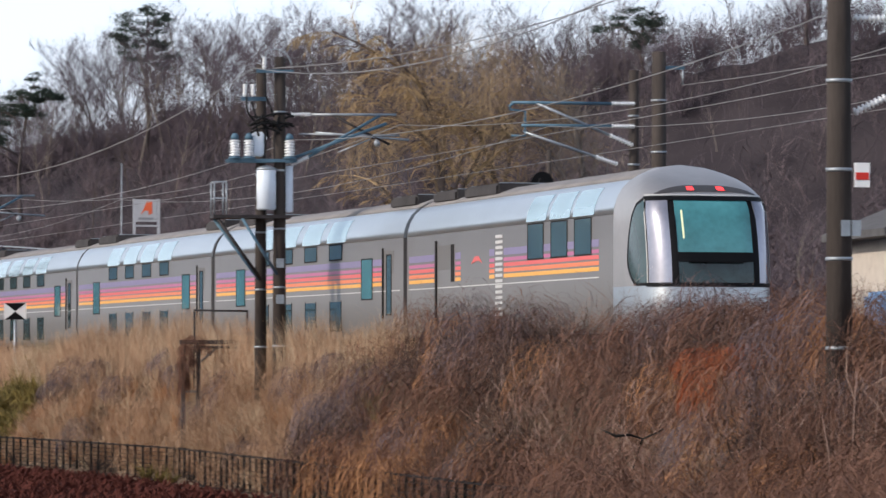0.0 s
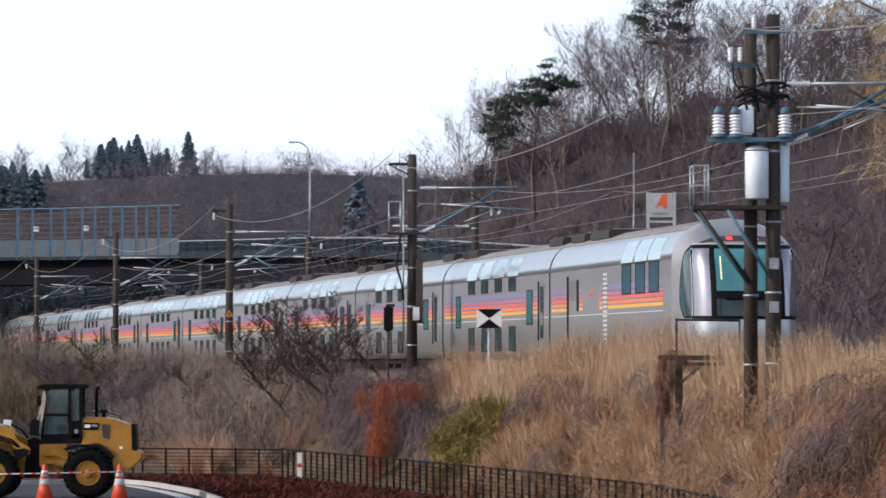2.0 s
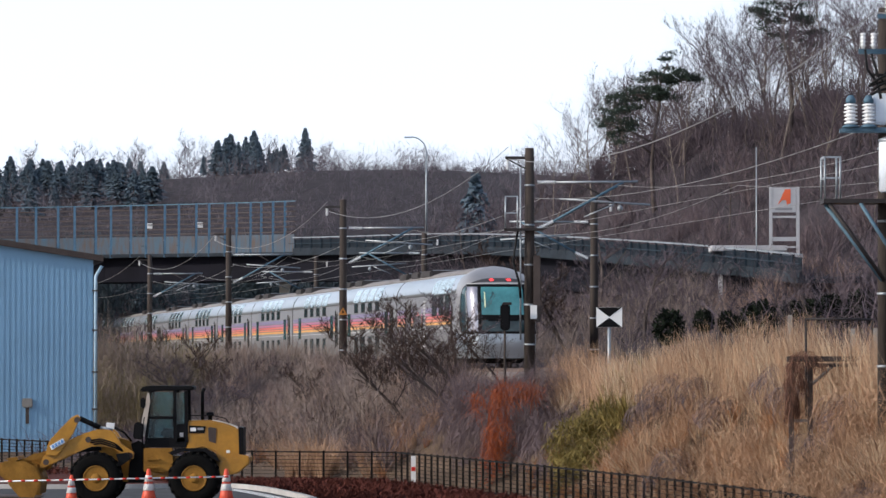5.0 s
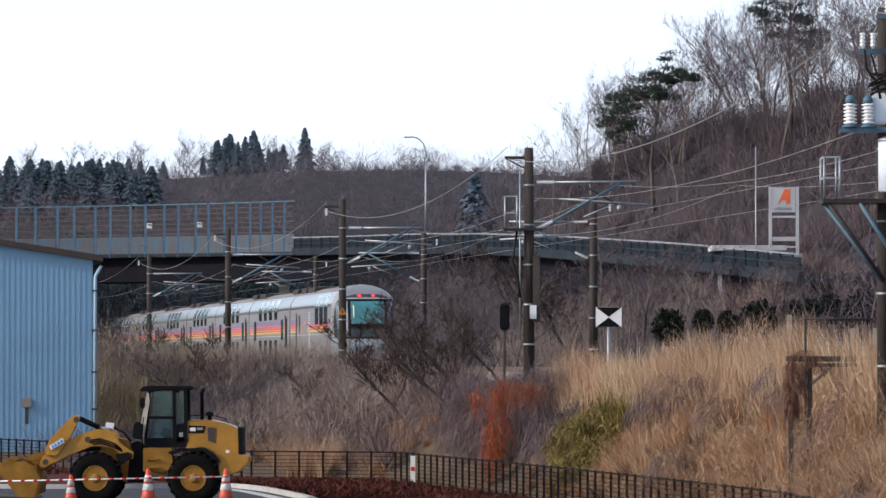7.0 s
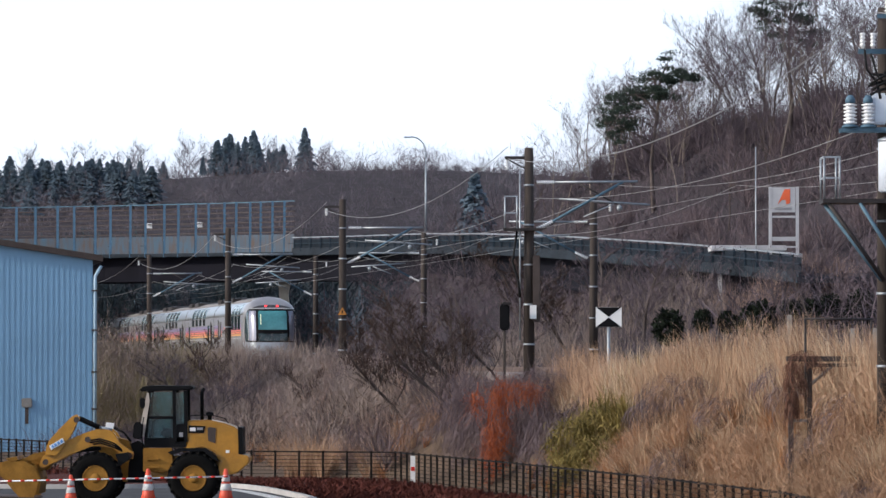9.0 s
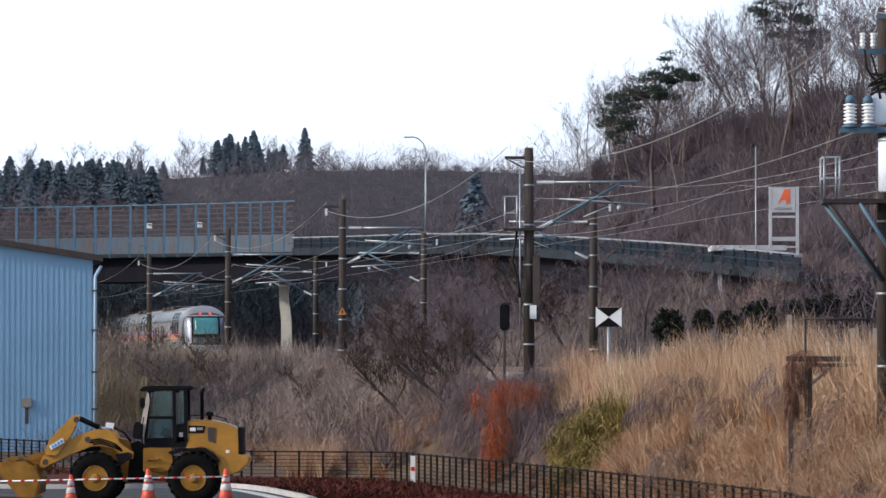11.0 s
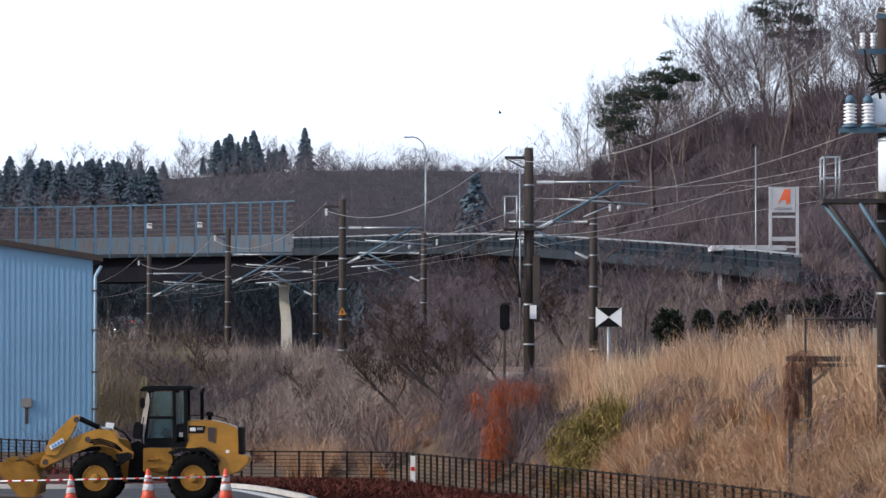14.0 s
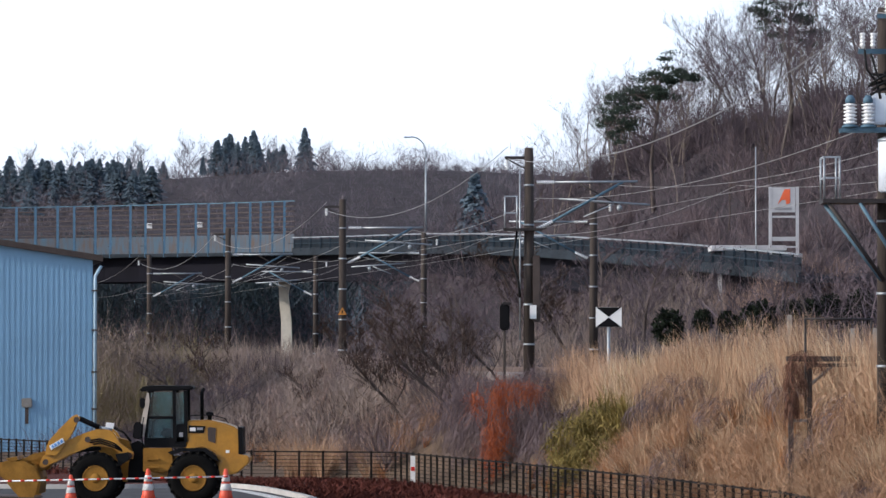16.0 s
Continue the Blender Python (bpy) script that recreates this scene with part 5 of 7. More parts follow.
    for z in (0.85, 1.08):
        part("step", boxbm(0.36, 0.72, -0.93, -0.84, z, z + 0.05), M["dullyellow"], L)
    plate("front_frame", [(-0.90, 0.5), (-0.20, 0.45), (-0.16, 1.0), (-0.05, 1.28), (-0.16, 1.62), (-0.62, 1.75), (-0.98, 1.45), (-1.10, 0.9)], -0.42, 0.42, M["dullyellow"])
    # added black block paints the shaded gap between the two frames
    plate("articulation_gap", [(-0.30, 0.42), (0.40, 0.42), (0.40, 1.45), (0.10, 1.62), (-0.20, 1.5)], -0.3, 0.3, M["black"], "black block for the dark gap between the wheels")
    # boom and bucket
    for y in (-0.55, 0.55):
        plate("boom", [(-2.71, 0.87), (-2.58, 1.20), (-2.18, 1.42), (-1.85, 1.65), (-1.45, 1.83), (-1.00, 1.97), (-0.71, 1.97), (-0.55, 1.84), (-0.38, 1.55), (0.00, 1.29), (-0.03, 1.10), (-0.29, 1.16), (-0.59, 1.41), (-0.92, 1.46), (-1.21, 1.46), (-1.85, 1.20), (-2.58, 0.84)], y - 0.09, y + 0.09, M["yellow"], "bent yellow lift arm", bev=0.015)
    plate("bell_crank", [(-2.52, 1.20), (-2.48, 1.46), (-2.39, 1.65), (-2.10, 1.97), (-1.76, 2.31), (-1.61, 2.38), (-1.51, 2.26), (-1.64, 2.07), (-1.71, 1.88), (-1.93, 1.54), (-2.18, 1.20)], -0.72, -0.50, M["yellow"], "upright yellow bell crank", bev=0.015)
    plate("tilt_link", [(-3.61, 1.02), (-3.10, 1.13), (-2.87, 1.25), (-2.48, 1.33), (-2.45, 1.20), (-2.90, 1.08), (-3.23, 0.99), (-3.55, 0.92)], -0.62, -0.5, M["dullyellow"])
    lab = plate("label_plate", [(-2.34, 1.36), (-1.95, 1.58), (-2.02, 1.70), (-2.40, 1.48)], -0.755, -0.735, M["white"], "white plate with blue marks")
    for k in range(4):
        plate("mark", [(-2.31 + k * 0.085, 1.41 + k * 0.048), (-2.25 + k * 0.085, 1.445 + k * 0.048), (-2.29 + k * 0.085, 1.52 + k * 0.048), (-2.35 + k * 0.085, 1.485 + k * 0.048)], -0.77, -0.758, M["signblue"], parent=lab)
    part("lift_cylinder", tubebm((-1.56, -0.6, 2.26), (-0.98, -0.6, 2.00), 0.075, 0.075, 12), M["black"], L, "black hydraulic cylinder")
    part("piston_rod", tubebm((-0.98, -0.6, 2.00), (-0.62, -0.6, 1.93), 0.045, 0.045, 10), M["steel"], L)
    plate("pump_block", [(-0.85, 1.95), (-0.6, 1.95), (-0.58, 2.12), (-0.8, 2.14)], -0.4, -0.2, M["porcelain"])
    for k in range(3):
        part("hose", path_tube(bmesh.new(), [(-1.35 + 0.1 * k, -0.66, 1.62 - 0.05 * k), (-0.95, -0.67, 1.68 - 0.06 * k), (-0.55, -0.66, 1.55 - 0.06 * k), (-0.2, -0.6, 1.25)], 0.022), M["black"], L, "black hydraulic hose")
    for x, z in ((-2.50, 1.02), (-1.62, 2.22), (-0.12, 1.20), (-1.30, 1.66)):
        pin = part("pin", lathebm([(0.085, -0.02), (0.085, 0.02)], 14, axis="y"), M["siding_trim"], L, "dark pivot pin")
        pin.matrix_basis = pose(x, -0.735, z)
    part("handrail", path_tube(bmesh.new(), [(0.26, -0.86, 1.45), (0.24, -0.9, 1.9), (0.30, -0.86, 2.3)], 0.018), M["black"], L)
    part("handrail", path_tube(bmesh.new(), [(1.55, -0.74, 2.2), (1.6, -0.76, 2.34), (2.2, -0.74, 2.36), (2.6, -0.72, 2.26), (2.7, -0.7, 2.12)], 0.014), M["black"], L)
    part("hose", path_tube(bmesh.new(), [(-0.6, -0.35, 2.0), (-0.3, -0.36, 1.85), (-0.1, -0.36, 1.6)], 0.035), M["black"], L)
    part("tilt_cylinder", tubebm((-1.72, -0.5, 1.35), (-0.95, -0.5, 1.43), 0.085, 0.085, 12), M["black"], L)
    part("front_axle", tubebm((-1.06, -0.7, 0.567), (-1.06, 0.7, 0.567), 0.16), M["dullyellow"], L)
    part("rear_axle", tubebm((1.72, -0.7, 0.567), (1.72, 0.7, 0.567), 0.16), M["dullyellow"], L)
    plate("fender", [(-0.5, 1.25), (-0.15, 1.3), (-0.1, 1.1), (-0.4, 0.9)], -0.95, -0.55, M["black"])
    bk = plate("bucket", [(-3.87, 1.00), (-3.55, 1.05), (-3.06, 1.05), (-2.77, 0.89), (-2.64, 0.57), (-2.71, 0.24), (-2.84, -0.06), (-3.13, -0.06), (-3.39, 0.23), (-3.65, 0.55), (-3.87, 0.71)], -1.1, -1.06, M["dullyellow"], "worn yellow bucket with scraped edge")
    plate("bucket_side", [(-3.87, 1.00), (-3.55, 1.05), (-3.06, 1.05), (-2.77, 0.89), (-2.64, 0.57), (-2.71, 0.24), (-2.84, -0.06), (-3.13, -0.06), (-3.39, 0.23), (-3.65, 0.55), (-3.87, 0.71)], 1.06, 1.1, M["dullyellow"], parent=bk)
    plate("bucket_back", [(-2.66, 0.12), (-2.60, 0.56), (-2.74, 0.95), (-2.80, 0.92), (-2.70, 0.56), (-2.74, 0.12)], -1.06, 1.06, M["dullyellow"], parent=bk)
    plate("bucket_floor", [(-2.70, 0.03), (-3.9, 0.06), (-4.1, 0.09), (-4.1, 0.05), (-3.9, 0.01), (-2.70, 0.0)], -1.12, 1.12, M["siding_trim"], parent=bk)
    plate("bucket_top", [(-3.25, 1.10), (-3.42, 1.02), (-3.62, 1.12), (-3.30, 1.18)], -1.1, 1.1, M["dullyellow"], parent=bk)
    plate("coupler", [(-2.8, 0.75), (-2.45, 0.8), (-2.2, 1.25), (-2.5, 1.35), (-3.0, 1.15)], -0.35, 0.35, M["dullyellow"], parent=bk)


wheel_loader()


def cones():
    first = None
    for x in (-9.97, -7.90, -5.82):
        m = pose(x, 118.2, 0.02) @ Matrix.Scale(1.19, 4)
        if first is None:
            c = base("traffic_cone", x, 118.2, 0.02, "orange traffic cone with white reflective band", "traffic cone", "traffic cones holding the bar")
            part("body", lathebm([(0.17, 0.03), (0.115, 0.25), (0.085, 0.42), (0.035, 0.70), (0.02, 0.71)], 18), M["cone"], c)
            part("foot", boxbm(-0.19, 0.19, -0.19, 0.19, 0.0, 0.04, bev=0.01), M["cone"], c)
            part("band", lathebm([(0.112, 0.30), (0.090, 0.42), (0.090, 0.425)], 18), M["white"], c, "white reflective band")
            part("band", lathebm([(0.083, 0.47), (0.062, 0.58), (0.062, 0.585)], 18), M["white"], c, "white reflective band")
            first = c
            c.scale = (1.19, 1.19, 1.19)
        else:
            copy_thing(first, m)
    b = base("barrier_bar", 0, 118.0, 0.02, "red and white striped bar across the cones", "barrier bar")
    x, k = -13.0, 0
    part("pole", tubebm((-13.0, 0, 0.65), (-5.75, 0, 0.80), 0.020, n=8), M["white"], b)
    while x < -5.85:
        z = 0.65 + (x + 13.0) / 7.25 * 0.15
        part("red_sleeve", tubebm((x, 0, z), (x + 0.11, 0, z + 0.0023), 0.026, n=8), M["redtape"], b)
        x += 0.34


cones()


# ---- plants ----
def tree_mesh(seed, height, spread, twigs, droop=0.0, levels=4, trunk_r=0.16, lean=0.0, first=0.28, upright=0.75):
    """Limbs and twigs of a leafless tree as two meshes: the trunk with its limbs, and the crown of thin twigs."""
    rng = random.Random(seed)
    limbs, thin = [], []

    def grow(p, d, length, r, lv):
        n = 4 if lv < 2 else 3 if lv == 2 else 2
        pts = [p]
        for i in range(n):
            d = (d + Vector((rng.gauss(0, 0.13), rng.gauss(0, 0.13), rng.gauss(0.03, 0.08) - droop * lv * 0.16))).normalized()
            p = p + d * (length / n)
            pts.append(p)
        radii = [r * (1 - 0.62 * i / n) for i in range(n + 1)]
        (limbs if lv <= 1 else thin).append((pts, radii))
        if lv >= levels:
            return
        kids = (rng.randint(8, 11), rng.randint(5, 7), rng.randint(4, 6), twigs)[min(lv, 3)]
        for k in range(kids):
            f = first + (1 - first) * (k + rng.random()) / kids if lv == 0 else 0.2 + 0.8 * (k + rng.random()) / kids
            j = min(n - 1, int(f * n))
            q = pts[j].lerp(pts[j + 1], f * n - j)
            az = rng.uniform(0, 2 * math.pi)
            out = Vector((math.cos(az), math.sin(az), 0))
            nd = (d * upright + out * spread * rng.uniform(0.5, 1.1) + Vector((0, 0, 0.25 if droop == 0 else 0.05))).normalized()
            grow(q, nd, length * rng.uniform(0.36, 0.56) * (1.15 - 0.5 * f if lv == 0 else 1), max(r * 0.42 * (1.2 - f * 0.5), 0.011), lv + 1)

    grow(Vector((0, 0, -0.3)), Vector((lean, rng.gauss(0, 0.05), 1)).normalized(), height * 0.82, trunk_r, 0)
    bm = bmesh.new()
    for pts, radii in limbs:
        for (p, q), (a, b) in zip(zip(pts[:-1], pts[1:]), zip(radii[:-1], radii[1:])):
            tube(bm, p, q, a, b, 5, caps=False)
    groups = {}
    for pts, radii in thin:
        groups.setdefault(len(pts), []).append((pts, radii))
    return bm, groups


def twig_object(name, groups, material, seed, thick=1.0):
    rng = np.random.default_rng(seed)
    vs, qs, nv = [], [], 0
    for k, items in groups.items():
        pts = np.array([[tuple(p) for p in it[0]] for it in items])
        wd = np.array([it[1] for it in items]) * 2 * thick
        n = len(items)
        ang = rng.uniform(0, math.pi, n)
        side = np.stack([np.cos(ang), np.sin(ang), rng.uniform(-0.5, 0.5, n)], 1)[:, None, :]
        v = np.stack([pts - side * wd[:, :, None] * 0.5, pts + side * wd[:, :, None] * 0.5], 2).reshape(n, k * 2, 3)
        idx = np.arange(n) * 2 * k + nv
        for j in range(k - 1):
            qs.append(np.stack([idx + 2 * j, idx + 2 * j + 1, idx + 2 * j + 3, idx + 2 * j + 2], 1))
        vs.append(v.reshape(-1, 3))
        nv += n * 2 * k
    return fast_mesh(name, np.concatenate(vs), np.concatenate(qs), material)


def bare_tree(seed, height, label, name="bare_tree", bark="bark", twig="twig", group="bare trees on the hill", thick=1.0, **k):
    bm, groups = tree_mesh(seed, height, **k)
    t = base(name, 0, 0, 0, label, "tree", group)
    part("trunk", bm, M[bark], t)
    c = twig_object("crown", groups, M[twig], seed, thick)
    c.parent = t
    return t


def place(t, x, y, rz=0.0, s=1.0, dz=0.0):
    t.scale = (s, s, s)
    t.location = (x, y, float(land(x, y)) + dz)
    t.rotation_euler = (0, 0, rz)


def hill_woods():
    rng = random.Random(11)
    # paler bark on every other tree paints sunlight on the trunks
    kinds = [bare_tree(20 + i, 10.0, ("tall leafless tree with a slender grey trunk", "bare deciduous tree with upswept twigs", "thin bare tree with tangled crown")[i % 3],
                       bark=("bark", "palebark")[i % 2], spread=(0.95, 1.15, 0.85)[i % 3], twigs=4, trunk_r=0.085, first=0.4, upright=0.66, thick=1.0) for i in range(6)]
    spots = []
    for i in range(1800):
        k = rng.random() * (len(RIDGE) - 1)
        j = int(k)
        a, b = RIDGE[j], RIDGE[j + 1]
        f = k - j
        x, y = a[0] + (b[0] - a[0]) * f, a[1] + (b[1] - a[1]) * f
        x, y = x + rng.gauss(-1.0, 5.0), y + rng.gauss(-1.0, 5.0)
        if x < 8.5 or x - float(track_x(y)) < 15 or y < 120 or (x > 40 and rng.random() < 0.3):
            continue
        if any((x - u) ** 2 + (y - v) ** 2 < 3.0 for u, v in spots):
            continue
        spots.append((x, y))
        if len(spots) >= 250:
            break
    for i, (x, y) in enumerate(spots):
        t = kinds[i] if i < 6 else copy_thing(kinds[rng.randrange(6)], Matrix())
        place(t, x, y, rng.uniform(0, 6.28), rng.uniform(0.72, 1.0) * (0.82 if x < 16.0 else 0.74 if x < 19.0 else 0.98 if y > 250 else 0.85 if y > 225 else 0.45 if y > 205 else 0.30))


hill_woods()


def saplings():
    rng = random.Random(21)
    kinds = [bare_tree(120 + i, 6.0, ("young leafless tree on the wooded slope", "slender bare sapling with pale stem")[i % 2], name="bare_sapling", bark=("bark", "palebark")[i % 2], group="saplings on the hill",
                       spread=0.95, twigs=0, levels=3, trunk_r=0.05, first=0.35, upright=0.7, thick=0.9) for i in range(4)]
    n = 0
    while n < 250:
        y = rng.uniform(118, 305 if n < 150 else 200)
        x = rng.uniform(0, 85)
        s = x - float(track_x(y))
        if s < 13 or s > 75 or (x < 20 and 205 < y < 262 and s < 27):
            continue
        place(kinds[n] if n < 4 else copy_thing(rng.choice(kinds), Matrix()), x, y, rng.uniform(0, 6.28), rng.uniform(0.5, 1.0) * (1.0 if y > 225 else 0.7))
        n += 1
    for k in range(60):
        f = rng.random()
        x, y = 29 + f * 14 + rng.gauss(0, 3), 240 - f * 40 + rng.gauss(0, 5)
        place(copy_thing(rng.choice(kinds), Matrix()), x, y, rng.uniform(0, 6.28), rng.uniform(0.7, 1.15))


saplings()


def pine(seed, height, label, tiers, lean):
    """A red pine: bare bent trunk, and flat tiers of needles (sideways, below the top, half width) with gaps between them."""
    rng = random.Random(seed)
    t = base("pine_tree", 0, 0, 0, label, "tree", "pines on the hill")
    bm = bmesh.new()
    pts = [Vector((lean * height * (i / 6) ** 1.5 + rng.gauss(0, 0.12), rng.gauss(0, 0.15), height * i / 6 - 0.3)) for i in range(7)]
    for i in range(6):
        tube(bm, pts[i], pts[i + 1], 0.16 * (1 - i / 8), 0.16 * (1 - (i + 1) / 8), 7, caps=False)
    nr = np.random.default_rng(seed)
    P = []
    for dx, drop, half in tiers:
        mid = Vector((dx, rng.gauss(0, 0.5), height - drop))
        g = min(0.93, max(0.4, (height - drop - 0.9) / height))
        i = int(g * 6)
        foot = pts[i].lerp(pts[i + 1], g * 6 - i)
        knee = foot.lerp(mid, 0.55) + Vector((0, 0, 0.2))
        path_tube(bm, [foot, knee, mid], [0.06, 0.045, 0.03], 5)
        for k in range(max(4, round(half * 9))):
            q = mid + Vector((rng.gauss(0, 0.6) * half, rng.gauss(0, 0.5) * half, rng.gauss(0, 0.30)))
            path_tube(bm, [mid, mid.lerp(q, 0.6) + Vector((0, 0, 0.08)), q], [0.025, 0.018, 0.008], 4)
            n = 120
            c = nr.normal(0, 1, (n, 3)) * np.array([0.27, 0.34, 0.09]) * rng.uniform(0.6, 1.3) + np.array(q) + np.array([0, 0, 0.05])
            d = nr.normal(0, 1, (n, 3)) * np.array([1, 1, 0.6]) + np.array([0, 0, 0.5])
            d /= np.linalg.norm(d, axis=1)[:, None]
            P.append(np.stack([c, c + d * 0.09, c + d * 0.20], 1))
    part("trunk", bm, M["bark"], t)
    P = np.concatenate(P)
    o = strips("crown", P, np.tile(np.array([[0.03, 0.07, 0.02]]), (len(P), 1)), M["needles"], nr)
    o.parent = t
    return t


LEANING = [(0.9, 0.0, 0.7), (0.1, 0.8, 1.5), (1.7, 0.9, 1.1), (-0.9, 1.7, 1.4), (0.6, 1.9, 0.8), (-2.2, 2.6, 1.2), (-2.9, 3.5, 1.0), (-2.0, 4.2, 0.7)]
OPEN = [(0.0, 0.0, 0.7), (-0.9, 0.8, 1.1), (0.9, 0.6, 0.9), (-1.6, 1.8, 1.0), (0.5, 1.9, 1.1), (-0.4, 2.9, 0.8), (1.3, 3.0, 0.6)]
BROAD = [(0.0, 0.0, 0.8), (-1.0, 0.7, 1.3), (1.1, 0.8, 1.2), (0.2, 1.6, 1.1)]
place(pine(1, 8.8, "dark green red pine leaning over the slope", LEANING, 0.06), 12.7, 268, 0, 1.0, 0.2)
place(pine(2, 9.6, "tall dark pine with open tiers of needles", OPEN, 0.02), 20.6, 262, 0, 1.02, -0.4)
place(pine(3, 6.0, "broad dark pine on the ridge", BROAD, 0.04), 39.5, 193, 0.0, 0.75, 0.0)
place(pine(4, 6.0, "broad dark pine on the ridge", BROAD, -0.04), 47, 188, 0.0, 0.85, 0.0)


def willow():
    t = bare_tree(77, 12.5, "large bare willow with yellowish hanging twigs", name="willow_tree", bark="bark", twig="willow", group="", thick=2.0,
                  spread=0.75, twigs=8, droop=0.55, trunk_r=0.24, first=0.18, upright=0.9)
    place(t, 24.6, 158, 0.4, 1.12)
    u = bare_tree(78, 11.5, "large bare willow with yellowish hanging twigs", name="willow_tree", bark="bark", twig="willow", group="", thick=2.0,
                  spread=0.8, twigs=8, droop=0.5, trunk_r=0.22, first=0.18, upright=0.9)
    place(u, 28.0, 162, 2.2)
    v = bare_tree(79, 11.5, "wide pale leafless tree beside the willow", name="bare_tree", bark="palebark", twig="palebark", group="", thick=1.2,
                  spread=0.9, twigs=6, trunk_r=0.2, first=0.2)
    place(v, 30.5, 158, 1.1)


willow()


def brush(name, count, xs_ys, hmin, hmax, material, seed, label, width=0.02, spread=0.35, arch=0.5, steps=5, lift=0.0, kind="stuff", category="brush"):
    """Arching canes or blades standing on the ground at the given places."""
    rng = np.random.default_rng(seed)
    x, y = xs_ys(rng, count)
    n = len(x)
    h = rng.uniform(hmin, hmax, n)
    tuft = np.sin(x * 1.7 + 0.6 * y) * np.sin(y * 0.43 - x * 0.8 + 1.0)
    h = h * (0.85 + 0.32 * tuft)
    az = 3.4 + 1.6 * np.sin(x * 0.9 + y * 0.35) + rng.normal(0, 1.1, n)
    out = np.abs(rng.normal(0, spread, n)) * h
    z0 = land(x, y) - 0.05 + lift
    pts = np.zeros((n, steps, 3))
    for k in range(steps):
        f = k / (steps - 1)
        pts[:, k, 0] = x + np.cos(az) * out * f ** 1.5 + rng.normal(0, 0.02, n) * h * f
        pts[:, k, 1] = y + np.sin(az) * out * f ** 1.5 + rng.normal(0, 0.02, n) * h * f
        pts[:, k, 2] = z0 + h * (f - arch * f ** 3)
    w = width * (1 - 0.75 * np.linspace(0, 1, steps))[None, :] * rng.uniform(0.6, 1.4, n)[:, None]
    ob = strips(name, pts, w, material, rng)
    return tagged(ob, label, category, kind=kind)


def tangle(name, count, centres, material, seed, label, width=0.018, step=0.28, kind="stuff", category="brush"):
    """Crooked twigs through ellipsoid clumps (x, y, z, rx, ry, rz)."""
    rng = np.random.default_rng(seed)
    c = np.array(centres, dtype=float)
    vol = c[:, 3] * c[:, 4] * c[:, 5]
    i = rng.choice(len(c), count, p=vol / vol.sum())
    d = rng.normal(0, 1, (count, 3))
    d /= np.linalg.norm(d, axis=1)[:, None]
    p = c[i, :3] + d * c[i, 3:] * rng.uniform(0.15, 1.0, count)[:, None] ** 0.45
    v = rng.normal(0, 1, (count, 3)) * np.array([1, 1, 0.8])
    v /= np.linalg.norm(v, axis=1)[:, None]
    pts = np.zeros((count, 4, 3))
    for k in range(4):
        pts[:, k] = p
        v += rng.normal(0, 0.35, (count, 3))
        v[:, 2] -= 0.10
        v /= np.linalg.norm(v, axis=1)[:, None]
        p = p + v * step * 1.3 * rng.uniform(0.6, 1.4, count)[:, None]
    w = width * np.array([1.0, 0.9, 0.65, 0.3])[None, :] * rng.uniform(0.6, 1.5, count)[:, None]
    ob = strips(name, pts, w, material, rng)
    return tagged(ob, label, category, kind=kind)


def tussocks(name, spots, blades, material, seed, label, width=0.012, wind=0.35, steps=6, category="grass"):
    """Fountains of long arching blades; spots (x, y, height)."""
    rng = np.random.default_rng(seed)
    c = np.repeat(np.array(spots, dtype=float), blades, axis=0)
    n = len(c)
    size = c[:, 2] * rng.uniform(0.55, 1.12, n)
    az = rng.uniform(0, 2 * math.pi, n)
    x = c[:, 0] + np.cos(az) * 0.13 * c[:, 2] * rng.uniform(0, 1, n)
    y = c[:, 1] + np.sin(az) * 0.13 * c[:, 2] * rng.uniform(0, 1, n)
    lean = np.repeat(rng.uniform(-0.6, 1.0, len(spots)), blades)
    dx = np.cos(az) * rng.uniform(0.2, 1.0, n) - wind * lean
    dy = np.sin(az) * rng.uniform(0.2, 1.0, n) - 0.25
    reach = size * rng.uniform(0.35, 0.85, n)
    bow = rng.uniform(0.25, 0.95, n)
    z0 = land(x, y) - 0.05
    pts = np.zeros((n, steps, 3))
    for k in range(steps):
        f = k / (steps - 1)
        pts[:, k, 0] = x + dx * reach * f ** 1.6
        pts[:, k, 1] = y + dy * reach * f ** 1.6
        pts[:, k, 2] = z0 + size * (f * 1.05 - bow * 0.62 * f ** 3)
    w = width * np.array([1.0, 1.0, 0.9, 0.75, 0.55, 0.25])[None, :steps] * rng.uniform(0.6, 1.4, n)[:, None]
    return tagged(strips(name, pts, w, material, rng), label, category, kind="stuff")


